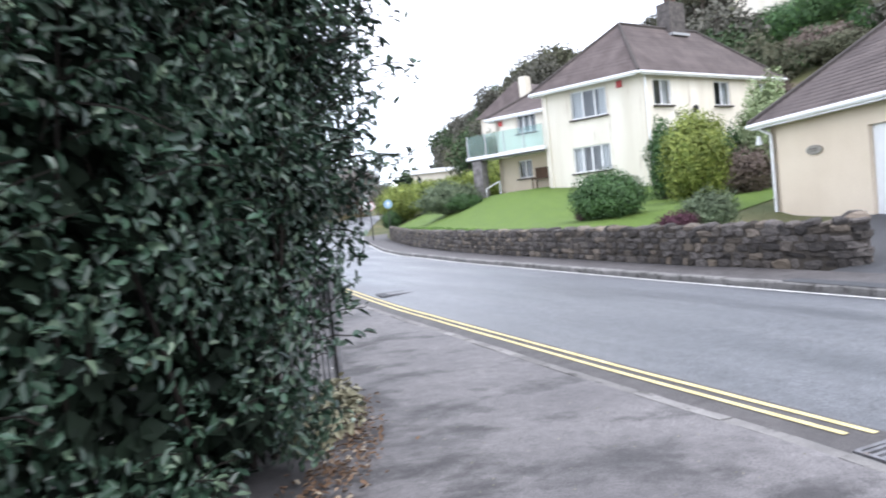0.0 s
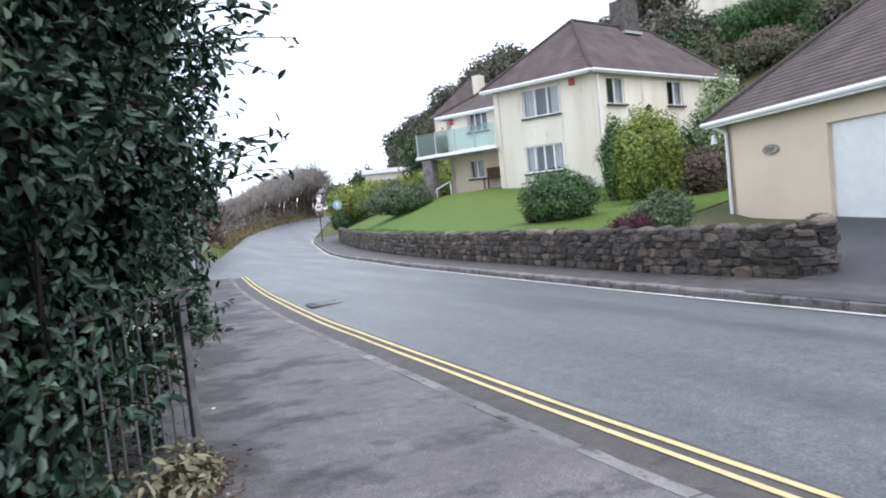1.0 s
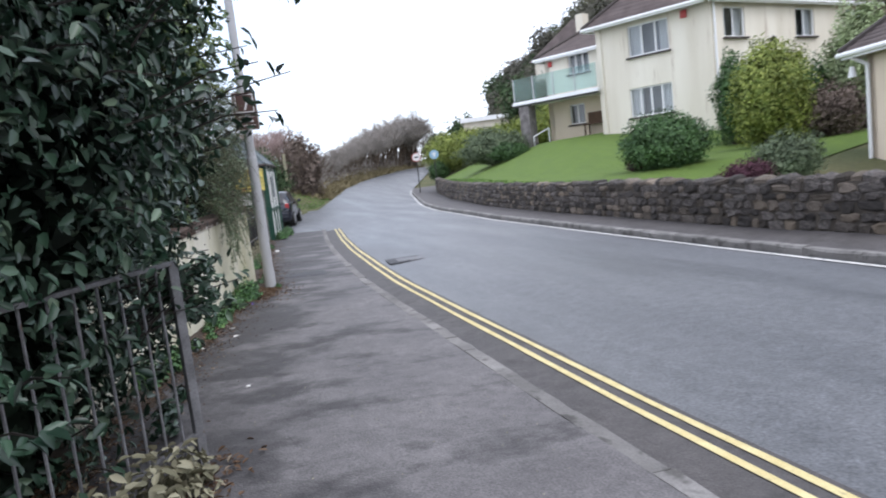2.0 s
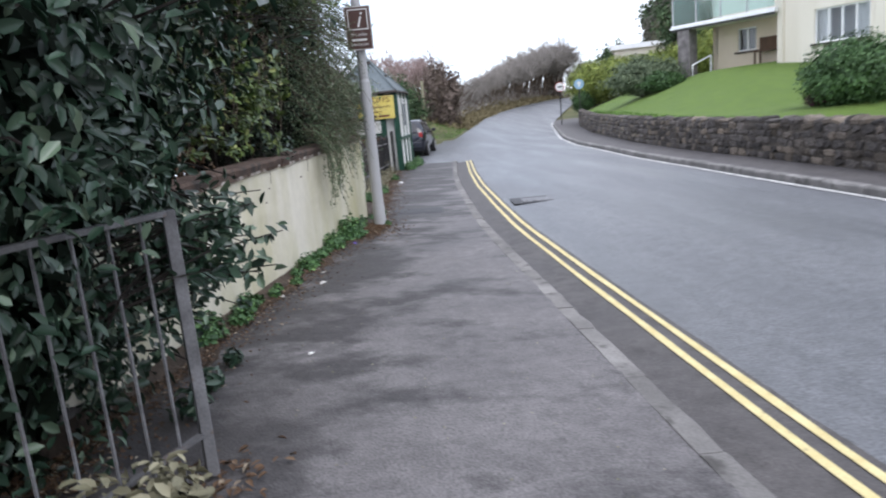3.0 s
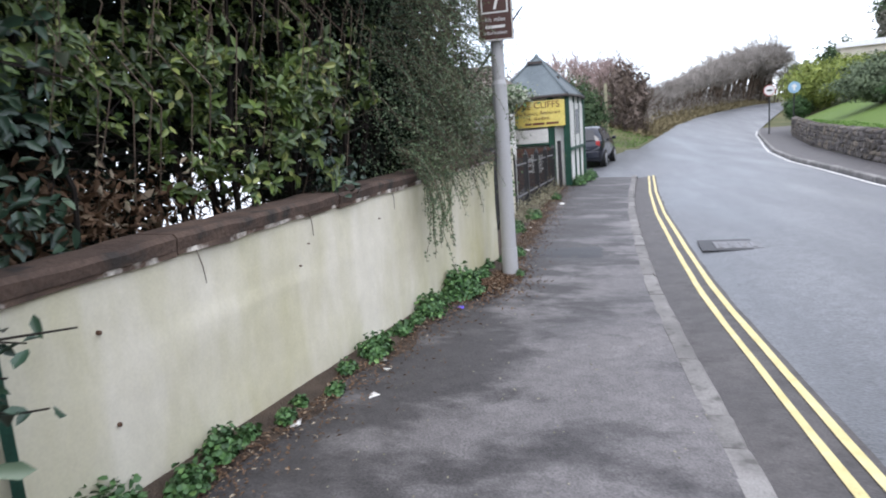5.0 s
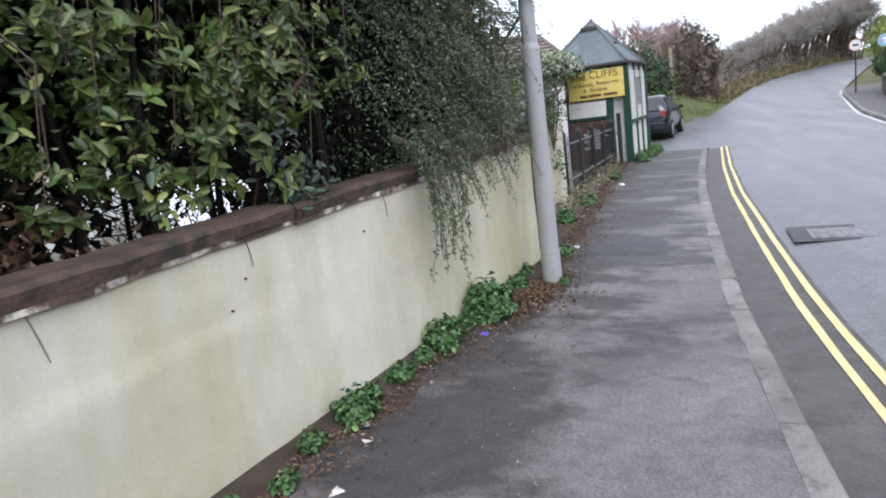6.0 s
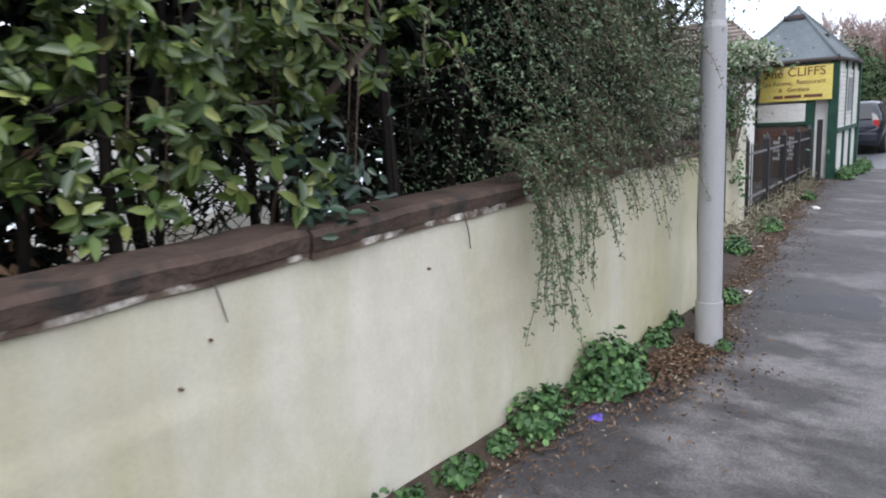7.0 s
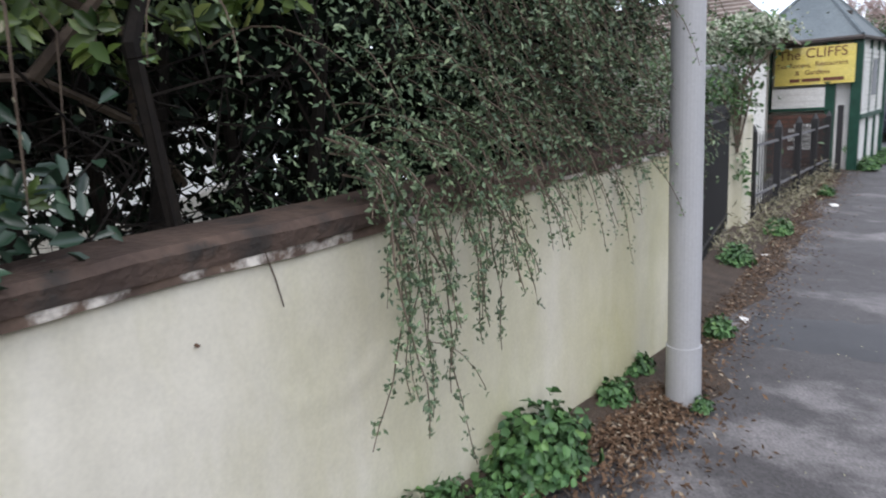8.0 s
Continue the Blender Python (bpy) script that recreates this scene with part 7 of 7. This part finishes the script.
def limb(s, p, d, L, r, depth, rng, up=0.25, spread=0.6, tips=None):
    """A tapered limb that forks on."""
    q = p + d * L
    m = (p + q) / 2 + rng.normal(size=3) * L * 0.07
    s.tube([p, m, q], [r, r * 0.82, r * 0.62], 5 if depth > 2 else 3, cap=False)
    if depth == 0:
        if tips is not None:
            tips.append(q)
        return
    for _ in range(3 if depth > 1 else 4):
        e = d + rng.normal(size=3) * spread + np.array([0, 0, up])
        e /= np.linalg.norm(e)
        limb(s, p + (q - p) * rng.uniform(0.55, 1.0), e, L * rng.uniform(0.55, 0.8), r * 0.66, depth - 1, rng, up, spread, tips)


def bare_tree(label, at, height, material, lean, rng, depth=4, name="bare_tree", group="", thick=0.013):
    t = thing(name, label, "tree", at, group)
    trunk, s = Shape(), Shape()
    d = np.array([lean[0], lean[1], 1.0])
    d /= np.linalg.norm(d)
    p1 = d * height * 0.33
    trunk.tube([(0, 0, -0.4), tuple(p1 * 0.5), tuple(p1)], [height * 0.022, height * 0.018, height * 0.015], 7)
    for k in range(4):
        e = d + rng.normal(size=3) * 0.45
        e /= np.linalg.norm(e)
        limb(s, p1 * rng.uniform(0.7, 1.0), e, height * 0.24, height * thick, depth, rng, 0.2)
    part("trunk", trunk, M["twig_haze"], t)
    part("branchwork", s, material, t)
    return t


def wind_tree(label, at, rng, height=7.0):
    """A bare tree on a windy bank: several stems and a dense flat crown of fine twigs swept one way."""
    t = thing("bare_tree", label, "tree", at, "bare trees on the bank")
    trunk, s = Shape(), Shape()
    for k in range(3):
        b = np.array([rng.normal() * 0.35, rng.normal() * 0.5, -0.4])
        m = b + np.array([0.25 + rng.normal() * 0.15, rng.normal() * 0.2, height * 0.3])
        e = b + np.array([0.8 + rng.normal() * 0.3, rng.normal() * 0.5, height * 0.55])
        trunk.tube([b, m, e], [0.13, 0.10, 0.06], 5)
        for q in range(7):
            f = rng.uniform(0.25, 1.0)
            p = m * (1 - f) + e * f
            d = np.array([0.35 + rng.normal() * 0.5, rng.normal() * 0.6, 0.75])
            limb(s, p, d / np.linalg.norm(d), height * rng.uniform(0.14, 0.19), 0.045, 3, rng, 0.12, 0.5)
    for i_, v in enumerate(s.v):
        top = height * (0.90 + 0.07 * math.sin(v[0] * 1.3 + v[1] * 0.8))
        if v[2] > top:
            s.v[i_] = (v[0] + 0.4 * (v[2] - top), v[1], top + 0.55 * (v[2] - top))
    part("trunk", trunk, M["twig"], t)
    part("branchwork", s, M["twig_haze"], t)
    return t


models = [wind_tree("wind-bent bare tree on the roadside bank", (24.5 + 3.0 * k, 103.0 + 3.5 * k, land_z(24.5 + 3.0 * k, 103.0 + 3.5 * k) - 0.2), rng) for k in range(4)]
for k in range(104):
    f = (k + rng.uniform(0, 0.8)) / 104
    y = 52 + 62 * f
    x = lerp(ROAD_L, y) - rng.uniform(2.0, 5.0)
    sc = rng.uniform(0.90, 1.08) * (0.20 + 0.90 * f + 0.48 * f * f)
    copy_thing(models[k % 4], Matrix.Translation((x, y, land_z(x, y) - 0.2)) @ Matrix.Rotation(rng.uniform(0, 0.7) - 0.35, 4, "Z") @ Matrix.Scale(sc, 4))

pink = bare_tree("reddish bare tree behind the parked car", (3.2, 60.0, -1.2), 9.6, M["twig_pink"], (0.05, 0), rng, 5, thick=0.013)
copy_thing(pink, Matrix.Translation((0.6, 57.0, -1.5)) @ Matrix.Rotation(1.9, 4, "Z"))
for k, (x, y) in enumerate(((5.6, 64.0), (4.2, 66.0))):
    copy_thing(pink, Matrix.Translation((x, y, -0.6)) @ Matrix.Rotation(4.0 + k, 4, "Z") @ Matrix.Scale(0.95 + 0.05 * k, 4))
rus = bush("russet_bush", "large russet leafless bush beside the road", "bush", (6.0, 48.5, -0.5), (1.6, 2.0, 6.2), 9000, 0.13, M["brown_leaf"], rng, 0.3, shell=0.4, aspect=0.18)
s = Shape()
for k in range(16):
    d = rng.normal(size=3) * (0.3, 0.3, 0) + np.array([0, 0, 1])
    limb(s, np.array([rng.normal() * 0.4, rng.normal() * 0.4, 0.0]), d / np.linalg.norm(d), 2.2, 0.05, 3, rng, 0.3, 0.35)
part("branchwork", s, M["twig"], rus)
bush("evergreen_shrub", "dark green evergreen shrub behind the car", "shrub", (3.0, 40.0, -0.4), (1.7, 1.5, 4.2), 4200, 0.14, M["conifer"], rng, 0.25)
bush("evergreen_shrub", "green shrub beside the kiosk wall", "shrub", (1.0, 38.0, -0.6), (1.9, 1.6, 3.6), 3200, 0.14, M["shrub"], rng, 0.25)
post = thing("timber_post", "pale upright timber post among shrubs", "post", (4.6, 42.0, -0.4))
part("shaft", Shape().box((0, 0, 1.9), (0.14, 0.14, 3.9)), M["pale_leaf"], post)

# grass on the verge and the dry bank
n = 9000
y = rng.uniform(40.5, 110, n)
x = np.array([lerp(ROAD_L, v) for v in y]) - np.abs(rng.normal(0.2, 2.2, n)) - 0.1
z = np.array([land_z(a, b) for a, b in zip(x, y)]) + 0.10
green = y < 47
blades = lambda k, sz: leaves(np.stack([x, y, z], 1)[k], sz, rng, rng.normal(size=(int(k.sum()), 3)) * (1, 1, 0.15), 0.2, simple=True)
tagged(part("verge_grass", blades(green, 0.14), M["grass"]), "green verge grass beyond the parked car", "grass", kind="stuff")
tagged(part("bank_grass", blades(~green, 0.75), M["dry_grass"]), "dry straw-coloured grass on the bank", "grass", kind="stuff")
scrub_n = 17000
y = rng.uniform(52, 120, scrub_n)
x = np.array([lerp(ROAD_L, v) for v in y]) - rng.uniform(1.2, 9.0, scrub_n)
z = np.array([land_z(a, b) for a, b in zip(x, y)]) + np.abs(rng.normal(0.3, 1.0, scrub_n)) * (0.35 + 0.9 * (y - 52) / 68)
tagged(part("bank_scrub", leaves(np.stack([x, y, z], 1), 0.34, rng, None, 0.16, simple=True), M["twig_haze"]), "low brown scrub under the bare trees", "scrub", kind="stuff")


# woods on the hill
def wood_tree(label, material, rng, r, h, n, size):
    t = thing("hill_tree", label, "tree", (60, 200, land_z(60, 200)), "trees on the hillside")
    packs = []
    for k in range(7):
        c = np.array([rng.normal() * r * 0.45, rng.normal() * r * 0.45, h * rng.uniform(0.45, 0.85)])
        p, d = lump(rng, n // 7, c, (r * 0.6, r * 0.6, h * 0.24), 0.6, 0.4, False, k * 5.0)
        packs.append(leaves(p, size, rng, d, 0.6, simple=True))
    part("crown", merge(*packs), material, t)
    s = Shape()
    s.tube([(0, 0, -1.0), (0.1, 0, h * 0.4), (0, 0.1, h * 0.75)], [0.22, 0.16, 0.06], 6)
    for k in range(5):
        s.tube([(0, 0, h * 0.35), (rng.normal() * r * 0.5, rng.normal() * r * 0.5, h * 0.75)], [0.1, 0.03], 4)
    part("trunk", s, M["bark"], t)
    return t


kinds = [wood_tree("dark evergreen tree on the wooded hillside", M["conifer"], rng, 3.0, 7.5, 1900, 0.5),
         wood_tree("brown-green winter tree on the wooded hillside", M["wood_leaf"], rng, 3.2, 7.0, 1700, 0.5),
         wood_tree("bare brownish tree on the wooded hillside", M["haze_wood"], rng, 3.0, 6.8, 1700, 0.42),
         wood_tree("olive-green tree on the wooded hillside", M["haze_wood"], rng, 3.6, 8.0, 2100, 0.5)]
placed = 0
tries = 0
while placed < 330 and tries < 6000:
    tries += 1
    a, r = rng.uniform(0.30, 1.12), rng.uniform(44, 135)
    x, y = 1.5 + r * math.sin(a), 0.7 + r * math.cos(a)
    if x - 0.3 * y < 7 or (abs(x - 52.1) < 8 and abs(y - 43) < 9) or (abs(x - 33.1) < 6 and abs(y - 56.3) < 6) or (abs(x - 25.4) < 6 and abs(y - 61.6) < 6):
        continue
    if r < 64 and 0.81 < a < 1.0:
        continue
    low = math.atan2(x - 3.0, y - 3.8)
    near_roof = r < 68 and 0.455 < math.atan2(x - 1.0, y - 0.2) < 0.56
    if low < 0.352:
        continue
    z = land_z(x, y)
    sc = rng.uniform(0.6, 1.0) * (0.75 if x < 40 else 1.0) * (0.5 if 0.57 < a < 0.745 else 1.0) * (0.6 if low < 0.385 else 1.0) * (0.55 if near_roof else 1.0)
    copy_thing(kinds[rng.integers(0, 4)], Matrix.Translation((x, y, z - 0.3)) @ Matrix.Rotation(rng.uniform(0, 6.2), 4, "Z") @ Matrix.Scale(sc, 4))
    placed += 1
# dark trees beyond the crest of the road
for x, y, sc, k in ((27.9, 85.1, 0.62, 0), (29.6, 84.6, 0.74, 0), (26.4, 86.0, 0.5, 3)):
    copy_thing(kinds[k], Matrix.Translation((x, y, land_z(x, y) - 0.3)) @ Matrix.Scale(sc, 4))
copy_thing(models[1], Matrix.Translation((30.6, 84.3, land_z(30.6, 84.3) - 0.2)) @ Matrix.Scale(0.72, 4))
# clipped hedge on the slope above the garage, conifers beside it
for k in range(9):
    x, y = 44.0 + 1.3 * k, 40.5 - 1.0 * k
    bush("slope_hedge", "green clipped hedge climbing the slope", "hedge", (x, y, land_z(x, y) - 0.3), (2.1, 1.9, 3.0), 2000, 0.16, M["weed"] if k % 3 else M["shrub"], rng, 0.2, group="hedge on the slope")
for k in range(7):
    a, r = 0.745 + 0.011 * k + rng.uniform(-0.02, 0.02), rng.uniform(44, 60)
    x, y = 1.5 + r * math.sin(a), 0.7 + r * math.cos(a)
    bush("hill_shrub", "dark green shrub on the hillside behind the house", "shrub", (x, y, land_z(x, y) - 0.4), (2.4, 2.2, 4.0), 1700, 0.22, M["conifer"] if k % 2 else M["wood_leaf"], rng, 0.3, group="hillside shrubs")

for k in range(16):
    a, r = 0.80 + 0.013 * k + rng.uniform(-0.01, 0.01), rng.uniform(44, 55)
    x, y = 1.5 + r * math.sin(a), 0.7 + r * math.cos(a)
    bush("slope_shrub", "low brown-green shrub on the slope above the garage", "shrub", (x, y, land_z(x, y) - 0.4), (2.2, 2.0, rng.uniform(1.6, 2.3)), 1300, 0.2, M["brown_leaf"] if k % 3 == 0 else M["wood_leaf"] if k % 3 == 1 else M["shrub"], rng, 0.3, group="shrubs on the slope")
